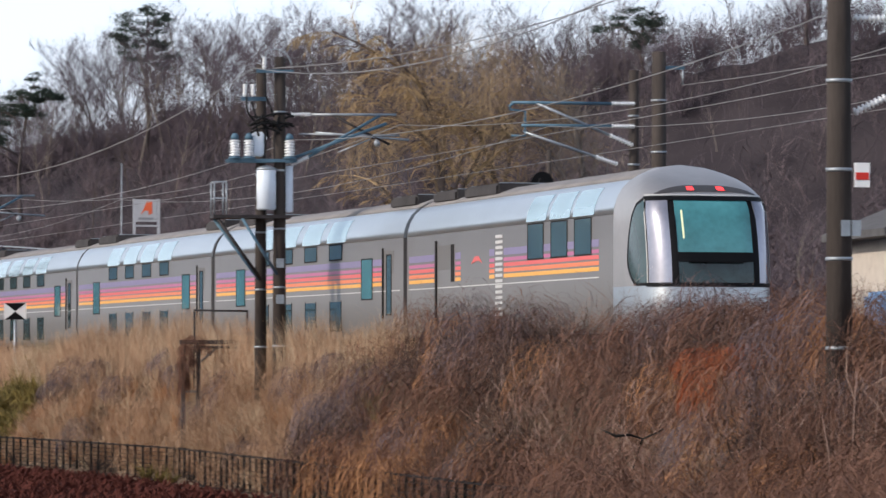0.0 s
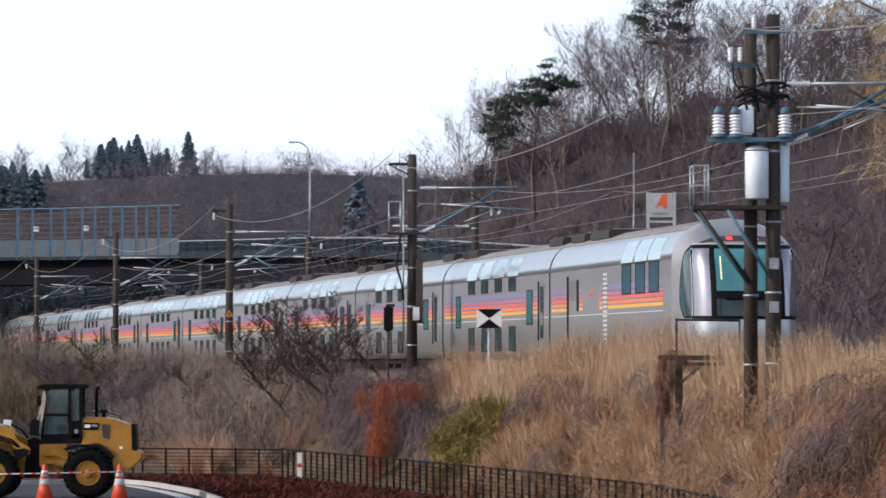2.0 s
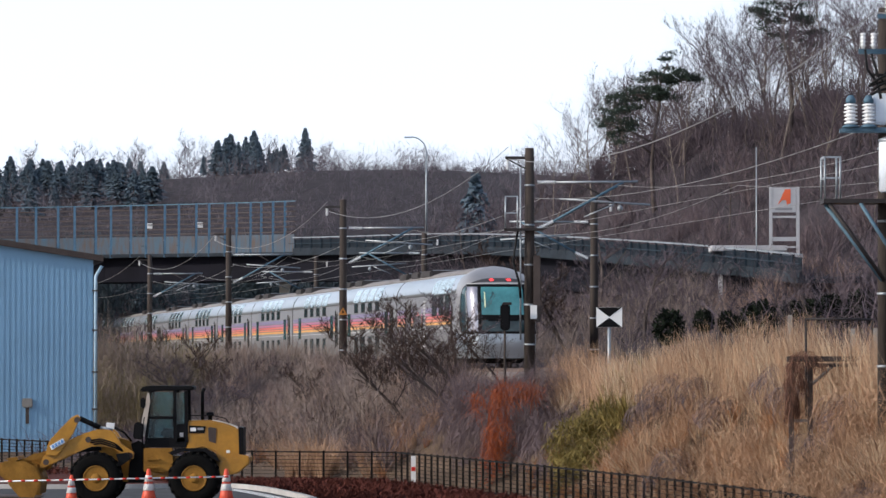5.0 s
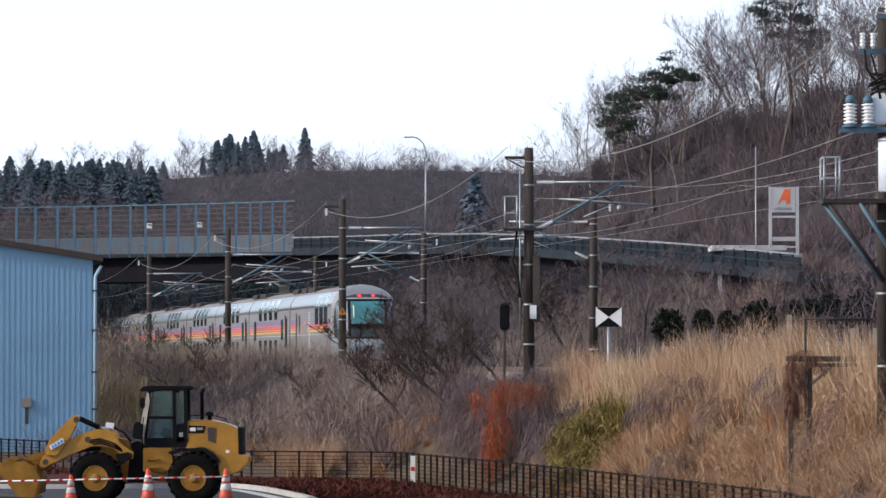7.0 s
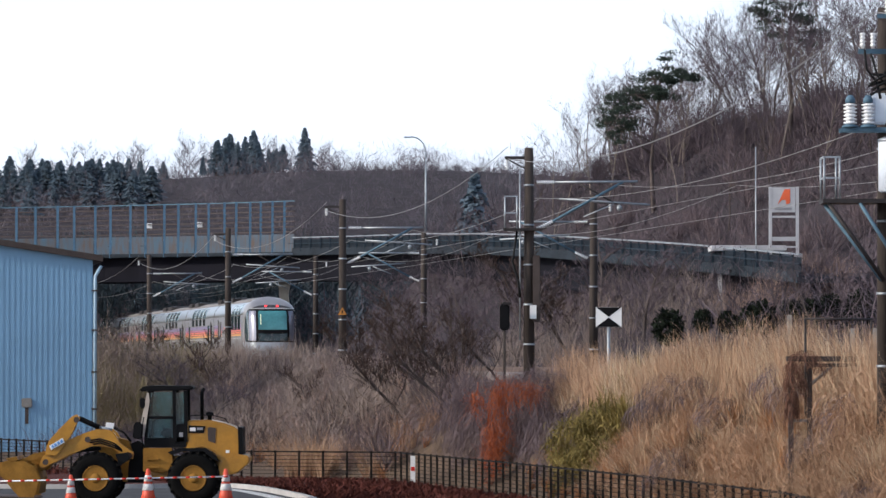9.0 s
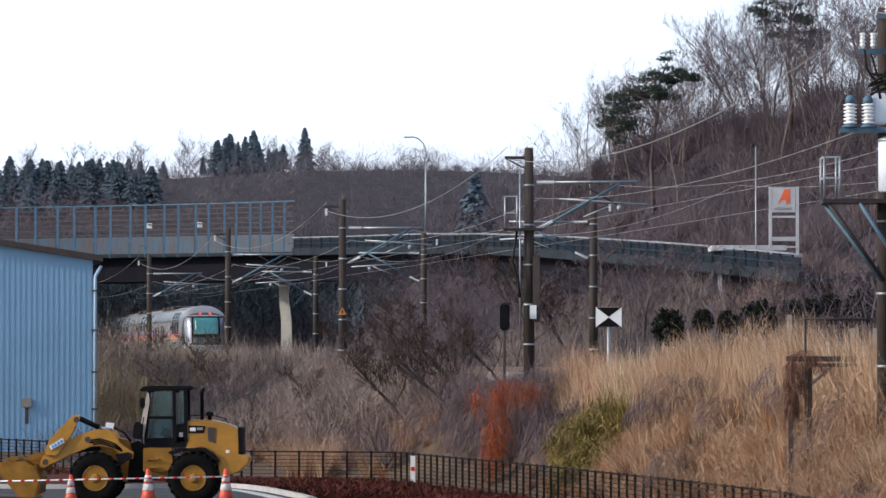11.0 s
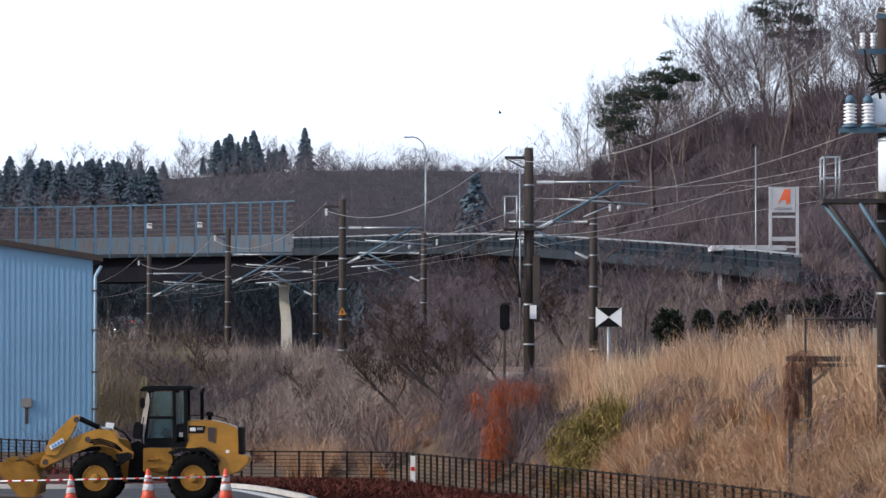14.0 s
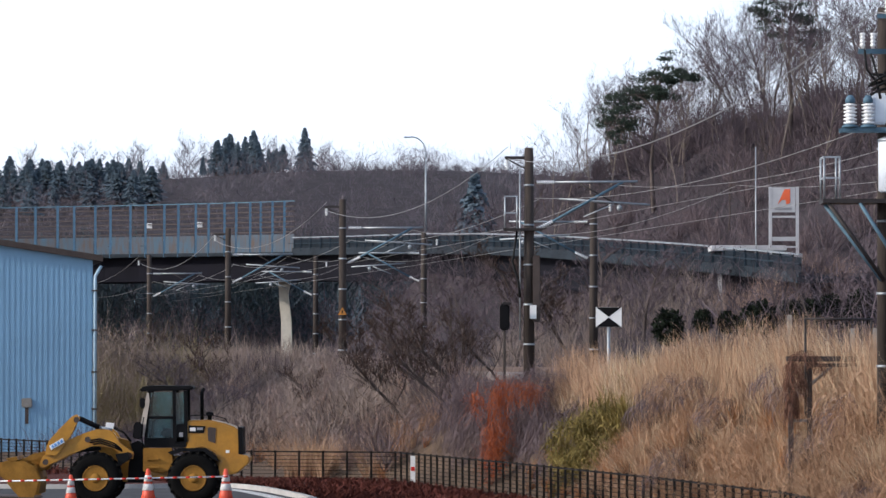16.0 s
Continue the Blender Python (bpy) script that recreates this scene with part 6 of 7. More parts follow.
def mounds(name, centres, strands, material, seed, label, width=0.013, category="brush"):
    """Canes that hang over rounded heaps (x, y, z, rx, ry, rz) like a shaggy coat."""
    rng = np.random.default_rng(seed)
    c = np.repeat(np.array(centres, dtype=float), strands, axis=0)
    n = len(c)
    th = rng.uniform(0.0, 1.25, n)
    ph = rng.uniform(0, 2 * math.pi, n)
    drop, turn = rng.uniform(0.25, 0.9, n), rng.normal(0, 0.55, n)
    r = rng.uniform(0.72, 1.08, n) + 0.10 * np.sin(ph * 3 + c[:, 0] * 5) + 0.08 * np.sin(th * 6 + c[:, 1] * 3)
    pts = np.zeros((n, 5, 3))
    for k in range(5):
        f = k / 4
        a, b = th + drop * f, ph + turn * f
        q = r + 0.10 * math.sin(f * math.pi) + rng.normal(0, 0.012, n)
        d = np.stack([np.sin(a) * np.cos(b), np.sin(a) * np.sin(b), np.cos(a)], 1)
        pts[:, k] = c[:, :3] + d * c[:, 3:] * q[:, None]
    w = width * np.array([1.0, 1.0, 0.85, 0.65, 0.3])[None, :] * rng.uniform(0.5, 1.5, n)[:, None]
    return tagged(strips(name, pts, w, material, rng), label, category, kind="stuff")


def fans(name, spots, twigs, material, seed, label, width=0.012, open_=0.75, category="brush"):
    """Leafless bushes: stems that fan up from one foot and fork into fine twigs; spots (x, y, height)."""
    rng = np.random.default_rng(seed)
    c = np.repeat(np.array(spots, dtype=float), twigs, axis=0)
    n = len(c)
    az = rng.uniform(0, 2 * math.pi, n)
    tilt = np.abs(rng.normal(0, open_, n)).clip(0, 1.35)
    d = np.stack([np.sin(tilt) * np.cos(az), np.sin(tilt) * np.sin(az), np.cos(tilt)], 1)
    start = rng.uniform(0, 1, n) ** 0.7 * 0.75
    length = c[:, 2] * (1 - start * 0.62) * rng.uniform(0.45, 0.8, n)
    p = np.stack([c[:, 0], c[:, 1], land(c[:, 0], c[:, 1]) - 0.05], 1) + d * (start * c[:, 2] * rng.uniform(0.7, 1.05, n))[:, None]
    v = d + rng.normal(0, 0.45, (n, 3)) * start[:, None]
    pts = np.zeros((n, 4, 3))
    for k in range(4):
        pts[:, k] = p
        v = v + rng.normal(0, 0.30, (n, 3)) + np.array([0, 0, 0.02])
        v /= np.linalg.norm(v, axis=1)[:, None]
        p = p + v * (length / 3)[:, None]
    w = width * (1.7 - 1.1 * start)[:, None] * np.array([1.0, 0.8, 0.55, 0.25])[None, :] * rng.uniform(0.6, 1.4, n)[:, None]
    return tagged(strips(name, pts, w, material, rng), label, category, kind="stuff")


def scatter(y0, y1, u0, u1, n, seed, lo, hi):
    """Places on the bank with a height each, kept a little apart."""
    rng = np.random.default_rng(seed)
    x, y = on_bank(y0, y1, u0, u1)(rng, n)
    return [(a, b, c) for a, b, c in zip(x, y, rng.uniform(lo, hi, n)) if not (118 < b < 129 and 2.0 < a < 6.0 or 125 < b < 142 and -1.5 < a < 3.4)]


def on_bank(y0, y1, u0, u1):
    def f(rng, n):
        y = rng.uniform(y0, y1, n)
        u = rng.uniform(u0, u1, n)
        fx, tx = foot_x(y), track_x(y)
        return fx + u * (tx - 2.3 - fx), y
    return f


def region(x0, x1, y0, y1, smin=None, smax=None):
    def f(rng, n):
        x, y = rng.uniform(x0, x1, n), rng.uniform(y0, y1, n)
        keep = np.ones(n, dtype=bool)
        if smin is not None:
            keep &= x - track_x(y) > smin
        if smax is not None:
            keep &= x - track_x(y) < smax
        return x[keep], y[keep]
    return f


def clumps(y0, y1, u0, u1, n, seed, r, h):
    rng = np.random.default_rng(seed)
    x, y = on_bank(y0, y1, u0, u1)(rng, n)
    z = land(x, y)
    s = rng.uniform(0.7, 1.3, n)
    return [(a, b, c + h * k * 0.45, r * k, r * k, h * k * 0.6) for a, b, c, k in zip(x, y, z, s)]


def hill_clumps(n, seed):
    rng = np.random.default_rng(seed)
    x, y = region(-6, 95, 118, 318, 10.0, 62)(rng, n)
    z = land(x, y)
    k = rng.uniform(0.7, 1.4, len(x))
    return [(a, b, c + 1.1 * q, 1.9 * q, 1.9 * q, 1.5 * q) for a, b, c, q in zip(x, y, z, k)]


def slope_clumps(n, seed):
    rng = np.random.default_rng(seed)
    x, y = region(20, 74, 112, 205, 11.0, 60)(rng, n)
    z = land(x, y)
    k = rng.uniform(0.6, 1.5, len(x))
    return [(a, b, c + 1.0 * q, 1.5 * q, 1.5 * q, 1.5 * q) for a, b, c, q in zip(x, y, z, k)]


def crest_clumps(n, seed):
    rng = np.random.default_rng(seed)
    r = np.array(RIDGE[:6], dtype=float)
    k = rng.uniform(0, 4.6, n)
    j = k.astype(int)
    f = (k - j)[:, None]
    p = r[j] * (1 - f) + r[j + 1] * f + rng.normal(0, 3.5, (n, 3)) + np.array([-2.0, -3.0, 0])
    z = land(p[:, 0], p[:, 1])
    s = rng.uniform(0.6, 1.3, n) * np.where(p[:, 1] < 225, 1.25, np.where(p[:, 0] > 19, 1.35, 0.8))
    return [(a, b, c + 1.2 * q, 1.9 * q, 1.9 * q, 1.7 * q) for (a, b, _), c, q in zip(p, z, s)]


def ridge_spots(n, seed, k0, k1, lo, hi, ahead):
    """Places along the ridge, up to so many metres down its near slope."""
    rng = np.random.default_rng(seed)
    r = np.array(RIDGE, dtype=float)
    k = rng.uniform(k0, k1, n)
    j = k.astype(int)
    f = (k - j)[:, None]
    p = r[j] * (1 - f) + r[j + 1] * f
    d = rng.uniform(-3, ahead, n)
    x, y = p[:, 0] - d * 0.35 + rng.normal(0, 1.5, n), p[:, 1] - d + rng.normal(0, 1.5, n)
    h = rng.uniform(lo, hi, n)
    return [(a, b, c) for a, b, c in zip(x, y, h) if a - float(track_x(b)) > 12]


def far_clumps(n, seed):
    rng = np.random.default_rng(seed)
    x, y = region(-150, 60, 720, 1165)(rng, n)
    k = rng.uniform(0.7, 1.4, len(x))
    return [(a, b, c + 1.2 * q, 4.2 * q, 4.2 * q, 3.2 * q) for a, b, c, q in zip(x, y, land(x, y), k)]


def shade_clumps(n, seed, x0, x1, y0, y1, z0, z1):
    rng = np.random.default_rng(seed)
    return [(a, b, c, 2.2, 2.0, 2.0) for a, b, c in zip(rng.uniform(x0, x1, n), rng.uniform(y0, y1, n), rng.uniform(z0, z1, n))]


# the bank, from the open end of the lot towards the overpass
tussocks("pampas_grass", scatter(80, 139, 0.04, 0.72, 330, 1, 0.85, 1.5), 105, M["grass"], 1, "arching tussocks of dry straw-coloured pampas grass", 0.010)
tussocks("russet_grass", scatter(79, 128, 0.06, 0.6, 130, 2, 0.5, 1.1), 90, M["rusty"], 2, "low russet tussocks of dead grass on the bank", 0.013)
tussocks("bleached_grass", scatter(84, 132, 0.05, 0.7, 90, 34, 0.7, 1.3), 70, M["paleplume"], 34, "bleached arching tussocks of dry grass", 0.010, 0.9)
tangle("matted_straw", 8000, [c for c in clumps(80, 128, 0.1, 0.66, 110, 35, 0.8, 1.1) if not (116 < c[1] < 130 and c[0] < 6.4)], M["grass"], 35, "matted straw between the tussocks", 0.009, 0.26, category="grass")
brush("pampas_grass", 6500, on_bank(114, 138, 0.62, 1.02), 0.9, 1.7, M["grass"], 22, "tall upright straw-coloured pampas grass along the crest", 0.010, 0.3, 0.2, category="grass")
brush("pampas_grass", 13000, on_bank(82, 124, 0.66, 1.02), 1.1, 2.0, M["grass"], 21, "tall upright straw-coloured pampas grass along the crest", 0.009, 0.22, 0.14, category="grass")
brush("grass_plumes", 3200, on_bank(82, 126, 0.6, 1.02), 1.3, 2.2, M["paleplume"], 3, "pale feathery seed heads of dry grass", 0.014, 0.22, 0.2, category="grass")
tussocks("russet_grass", [(2.5, 124.5, 0.6), (2.9, 123, 0.7), (3.0, 121.5, 0.6), (3.3, 120, 0.7), (3.7, 118.5, 0.8), (2.6, 126, 0.8), (4.4, 118.6, 0.8), (4.9, 118.2, 0.9), (5.3, 117.8, 0.8), (3.2, 125, 0.9), (5.8, 119, 1.0), (6.0, 121, 1.0), (6.3, 123, 1.0)], 110, M["rusty"], 66, "low russet tussocks round the bamboo", 0.012)
mounds("plum_thicket", [(2.75, 126.6, 0.7, 0.6, 0.8, 1.0), (3.1, 127.8, 1.2, 0.6, 0.8, 0.95), (3.5, 126.4, 1.5, 0.55, 0.8, 0.8), (2.9, 124.8, 0.3, 0.4, 0.7, 0.8), (4.0, 128.5, 2.0, 0.7, 0.8, 0.8)], 330, M["plum"], 67, "plum-grey bramble heaps beside the bamboo", 0.011)
tussocks("olive_weeds", [(x + 0.6, y, 0.5 + 0.3 * (k % 3)) for k, (x, y) in enumerate(((9.1, 80), (9.5, 81.5), (10.0, 79), (9.0, 83), (9.4, 77), (10.2, 82.5)))], 140, M["olive"], 13, "olive-green weeds at the foot of the bank", 0.014, category="weeds")
# these dark tufts paint the shaded gaps between tussocks
tussocks("gap_shade_tufts", scatter(80, 132, 0.0, 0.55, 75, 64, 0.5, 1.0), 80, M["darkbush"], 64, "dark tufts painting the shaded gaps between grasses", 0.014)
mounds("plum_thicket", [(x, y, float(land(x, y)) + 0.2, 0.75, 0.75, h) for x, y, h in scatter(84, 128, 0.2, 0.75, 16, 18, 0.6, 1.0)], 420, M["plum"], 18, "plum-grey bramble heaps among dry grass", 0.011)
mounds("bramble_thicket", [(x, y, float(land(x, y)) + 0.1, 1.15, 1.1, h) for x, y, h in scatter(30, 80, 0.12, 0.95, 62, 7, 0.8, 1.5)] + [(13.0, 43.5, 2.0, 1.2, 1.2, 1.8), (14.2, 44, 2.2, 0.9, 1.2, 1.5), (12.0, 45, 1.8, 1.2, 1.2, 1.7), (15.3, 43, 2.2, 1.0, 1.0, 1.0)], 300, M["bramble"], 7, "reddish brown bramble heaps on the bank", 0.011)
mounds("plum_thicket", [(x, y, float(land(x, y)) + 0.1, 1.0, 1.0, h) for x, y, h in scatter(32, 82, 0.2, 0.95, 30, 28, 0.9, 1.6)], 420, M["plum"], 28, "plum-grey bramble heaps on the bank", 0.010)
mounds("russet_thicket", [(x, y, float(land(x, y)) + 0.1, 0.9, 0.9, h) for x, y, h in scatter(34, 78, 0.0, 0.8, 24, 27, 0.8, 1.5)], 380, M["rusty"], 27, "russet heaps of dead creepers on the bank", 0.010)
mounds("foot_thicket", [(x, y, float(land(x, y)), 1.3, 1.3, h) for x, y, h in scatter(27, 47, -0.75, 0.2, 18, 29, 1.4, 2.1)], 600, M["bramble"], 29, "reddish brown bramble heaps hiding the fence", 0.010)
# dark cores paint shaded depth into the bramble heaps
tangle("thicket_shade", 16000, clumps(30, 82, 0.1, 0.92, 46, 26, 0.9, 1.25), M["darkbush"], 26, "dark tangled stems painting shade inside the thicket", 0.014, 0.2)
tangle("loose_canes", 4500, clumps(30, 80, 0.2, 0.9, 40, 20, 1.1, 1.6), M["pinkbush"], 20, "pale dry canes over the thicket", 0.009, 0.24)
tangle("curled_brambles", 24000, clumps(30, 82, 0.1, 0.92, 70, 59, 1.0, 1.4), M["bramble"], 59, "curled reddish brown bramble canes", 0.011, 0.17)
tussocks("russet_grass", scatter(40, 80, 0.08, 0.35, 60, 36, 0.5, 1.0), 90, M["rusty"], 36, "low russet tussocks of dead grass on the bank", 0.011)
tussocks("pampas_grass", scatter(52, 82, 0.10, 0.30, 26, 37, 0.5, 1.0), 90, M["grass"], 37, "low tan tussocks of dead grass by the fence", 0.011)
tangle("crooked_twigs", 15000, clumps(142, 212, 0.05, 0.7, 75, 57, 1.4, 1.7), M["greytwig"], 57, "crooked pale twigs over the bank", 0.014, 0.26)
tangle("dark_twigs", 3500, clumps(142, 212, 0.05, 0.75, 45, 58, 1.3, 1.6), M["darkbush"], 58, "crooked dark twigs over the bank", 0.018, 0.26)
brush("dry_weeds", 9000, on_bank(139, 215, 0.0, 0.85), 0.25, 0.8, M["brush"], 4, "dry brown weeds covering the bank", 0.016, 0.7, 0.5)
tussocks("reed_clump", scatter(140, 182, 0.04, 0.6, 75, 19, 0.8, 1.6), 90, M["grass"], 19, "tan tussocks of dry reeds on the bank", 0.013)
tussocks("russet_grass", scatter(139, 178, 0.04, 0.5, 80, 44, 0.5, 1.1), 80, M["rusty"], 44, "low russet tussocks of dead grass on the bank", 0.014)
tussocks("reed_clump", [(-4.6, 144.5, 1.9), (-4.2, 145.2, 2.1), (-3.9, 144, 1.7), (-5.0, 146, 1.8), (-1.0, 143.2, 1.2), (-0.4, 143.5, 1.1)], 160, M["grass"], 45, "tall tan reeds behind the fence", 0.013, 0.15)
fans("grey_bushes", scatter(143, 212, 0.12, 0.7, 95, 8, 1.2, 2.3), 170, M["greytwig"], 8, "pale grey leafless bushes on the bank", 0.016)
fans("plum_bushes", scatter(141, 212, 0.12, 0.75, 90, 43, 1.1, 2.2), 190, M["plum"], 43, "plum-grey leafless bushes on the bank", 0.018)
fans("dark_bushes", scatter(141, 215, 0.05, 0.7, 24, 30, 1.1, 2.0), 190, M["darkbush"], 30, "dark leafless bushes on the bank", 0.022)
fans("pink_bushes", scatter(142, 212, 0.1, 0.7, 70, 47, 1.0, 2.0), 170, M["pinkbush"], 47, "pale pinkish dry bushes on the bank", 0.015)
fans("verge_bushes", scatter(176, 215, 0.70, 1.0, 34, 49, 0.8, 1.4), 200, M["plum"], 49, "low bare bushes near the track", 0.012)
fans("verge_bushes", scatter(212, 300, 0.66, 1.0, 70, 48, 1.3, 2.2), 200, M["greytwig"], 48, "bare grey bushes near the track", 0.014)
fans("olive_bushes", [(-18.2, 224, 6.2), (-17.2, 222, 6.4), (-16.2, 225, 6.3), (-15.2, 223, 6.0), (-14.3, 225, 5.6), (-13.4, 226, 5.0), (-12.6, 225, 4.3), (-16.4, 217, 4.4), (-14.9, 216, 4.0), (-13.6, 217, 3.6), (-17.6, 216, 4.6)], 280, M["olive"], 39, "tall olive-brown thicket beside the shed", 0.017)
tangle("olive_twigs", 6000, [(-17.5, 221, 3.6, 1.4, 1.4, 1.6), (-16.0, 221, 3.8, 1.4, 1.4, 1.6), (-14.6, 222, 3.5, 1.3, 1.4, 1.4), (-13.4, 223, 3.0, 1.1, 1.4, 1.2), (-17.0, 217, 2.2, 1.5, 1.2, 1.2), (-15.2, 217, 2.0, 1.4, 1.2, 1.2)], M["greytwig"], 65, "crooked grey twigs in the thicket beside the shed", 0.014, 0.3)
fans("grey_bushes", [(-17.4, 227, 7.0), (-15.8, 229, 6.8), (-14.2, 228, 6.0), (-11.2, 226, 3.6), (-10.0, 222, 3.0)], 260, M["greytwig"], 40, "pale grey leafless bushes beside the shed", 0.014)
fans("dark_bushes", scatter(205, 320, 0.1, 0.6, 60, 9, 1.6, 3.0), 200, M["twig"], 9, "bare grey-brown bushes on the bank", 0.018)
brush("dry_weeds", 6000, on_bank(215, 340, 0.0, 0.8), 0.4, 1.1, M["brush"], 5, "dry brown weeds covering the bank", 0.030, 0.6, 0.5)
mounds("plum_thicket", [(2.2, 134, 2.2, 1.2, 0.9, 1.15), (3.1, 133, 2.9, 1.1, 0.8, 0.75), (1.1, 134, 1.4, 1.2, 0.9, 1.3), (-0.3, 140.5, 1.2, 1.1, 0.9, 1.2), (1.4, 138, 2.3, 1.3, 0.9, 1.0)], 700, M["plum"], 50, "plum-grey leafless bush behind the red vines", 0.010)
VINES = [(1.6, 129.5, 1.9, 0.32, 0.4, 1.35), (1.4, 129.5, 1.0, 0.28, 0.4, 0.9), (2.15, 129.5, 2.95, 0.8, 0.5, 0.32), (1.0, 130, 2.6, 0.22, 0.4, 0.4)]
mounds("red_vines", VINES, 90, M["vine"], 10, "rust-red dried vines draped over a bush", 0.011)
tangle("red_vines", 1900, VINES, M["vine"], 54, "rust-red dried vines draped over a bush", 0.013, 0.13)
mounds("plum_thicket", [(1.9, 131.5, 0.9, 1.0, 0.9, 1.2), (2.2, 130.5, 0.9, 0.9, 0.9, 1.3), (1.1, 135, 0.9, 1.0, 0.9, 1.2), (2.9, 128.5, 1.2, 0.7, 0.8, 1.2), (1.8, 132.5, 1.6, 1.2, 0.9, 1.3)], 420, M["plum"], 55, "plum-grey leafless bush below the red vines", 0.011)
tangle("plum_twigs", 7000, [(2.0, 131.5, 1.3, 1.0, 0.9, 1.1), (2.4, 131.5, 2.0, 1.1, 0.9, 1.2), (3.0, 133, 3.0, 1.2, 0.8, 0.7), (1.0, 136.5, 1.4, 1.0, 0.9, 1.1), (1.2, 134, 2.6, 1.4, 0.9, 0.9)], M["plum"], 56, "fine plum-grey twigs round the red vines", 0.011, 0.22)
mounds("red_vines", [(12.0, 49, 3.05, 0.6, 0.6, 0.55), (12.7, 49.8, 3.2, 0.55, 0.6, 0.45), (11.7, 48.2, 2.6, 0.35, 0.5, 0.6)], 260, M["vine"], 11, "rust-red dried vines draped over a bush", 0.009)
mounds("trestle_vine", [(8.05, 98.4, 3.66, 0.42, 0.28, 0.42), (7.84, 98.4, 3.2, 0.26, 0.25, 0.6), (7.78, 98.4, 2.6, 0.16, 0.2, 0.6)], 420, M["bramble"], 31, "dead vine hanging over the rusty trestle", 0.012)
tussocks("bamboo_grass", [(x, y, 0.9 + 0.35 * ((k * 7) % 5) / 4) for k, (x, y) in enumerate(on for on in ((3.7, 123), (3.9, 121.8), (4.2, 122.5), (4.7, 121.2), (4.9, 122), (5.3, 123), (3.9, 124), (4.6, 124), (5.2, 125), (5.7, 124.5), (5.9, 126), (4.0, 125), (5.0, 120.6), (6.2, 127), (5.5, 127.5), (4.8, 126.5)))], 110, M["bamboo"], 12, "yellow-green dwarf bamboo clump on the bank", 0.016, category="bamboo")
BAMBOO = [(3.5, 121.2, 0.6, 0.6, 0.6, 0.85), (4.1, 120.8, 0.9, 0.65, 0.6, 0.9), (4.8, 120.4, 1.1, 0.7, 0.6, 1.0), (3.6, 122.8, 1.5, 0.75, 0.7, 0.85), (4.4, 122.3, 1.9, 0.8, 0.7, 0.9), (5.2, 121.6, 1.7, 0.7, 0.7, 1.0), (5.7, 123.6, 2.4, 0.65, 0.7, 0.8), (5.3, 120, 0.9, 0.5, 0.6, 0.8)]
mounds("bamboo_leaves", BAMBOO, 160, M["bamboo"], 38, "yellow-green dwarf bamboo stems", 0.012, category="bamboo")
tangle("bamboo_leaves", 11000, BAMBOO, M["bamboo"], 52, "yellow-green dwarf bamboo leaves", 0.030, 0.075, category="bamboo")
tussocks("bamboo_grass", [(7.0, 97, 0.7), (7.4, 98, 0.8), (7.2, 95.5, 0.6), (6.8, 99, 0.8)], 120, M["bamboo"], 14, "yellow-green dwarf bamboo clump on the bank", 0.018, category="bamboo")
tangle("willow_twigs", 6000, [(21.8, 158, 14.2, 2.3, 2.2, 2.2), (24.8, 157, 15.6, 2.6, 2.2, 2.0), (27.9, 160, 14.6, 2.4, 2.2, 2.2), (20.9, 157, 12.2, 1.4, 2.0, 1.9), (25.5, 157, 12.8, 2.4, 2.0, 1.9), (29.8, 160, 12.4, 1.6, 2.0, 1.9)], M["willow"], 41, "hanging golden twigs of the willows", 0.012, 0.36, category="twigs")
fans("pink_bushes", [(15.2, 205, 2.6), (16.9, 206, 3.0), (18.6, 205, 2.6), (13.2, 206, 2.2), (14.2, 203, 2.0)], 420, M["pinkbush"], 41, "pale pinkish leafless bushes below the road", 0.014)
fans("grey_bushes", [(x, 198 + 4.5 * ((k * 5) % 8), 2.2 + 0.4 * (k % 4)) for k, x in enumerate(np.arange(2.6, 13.5, 0.62))], 260, M["greytwig"], 42, "pale grey leafless bushes beyond the tracks", 0.013)


def stray_canes():
    b = base("dead_branch", 0, 0, 0, "dark dead branch sticking out of the thicket", "branch")
    bm = path_tube(bmesh.new(), [(10.9, 50.6, 0.2), (11.0, 50.4, 1.4), (11.15, 50.1, 2.05), (10.9, 50.0, 2.12), (10.65, 49.9, 2.1), (10.42, 49.9, 2.2)], [0.02, 0.02, 0.024, 0.028, 0.03, 0.012])
    path_tube(bm, [(11.15, 50.1, 2.05), (11.4, 50.0, 2.16), (11.5, 50.0, 2.24)], [0.018, 0.012, 0.006])
    part("branch", bm, M["under"], b)
    for x, y, h, dx in ((12.05, 40, 2.2, -0.12), (12.45, 40.6, 2.5, 0.06), (11.2, 41, 1.7, -0.2), (12.9, 41, 2.3, 0.1)):
        c = base("pale_cane", x, y, float(land(x, y)) - 0.05, "long pale dry cane rising from the thicket", "cane", "pale canes in the thicket")
        part("stem", path_tube(bmesh.new(), [(0, 0, 0), (dx * 0.3, 0, h * 0.4), (dx * 0.8, 0, h * 0.75), (dx * 1.6, 0, h)], [0.012, 0.011, 0.009, 0.005]), M["pinkbush"], c)


stray_canes()
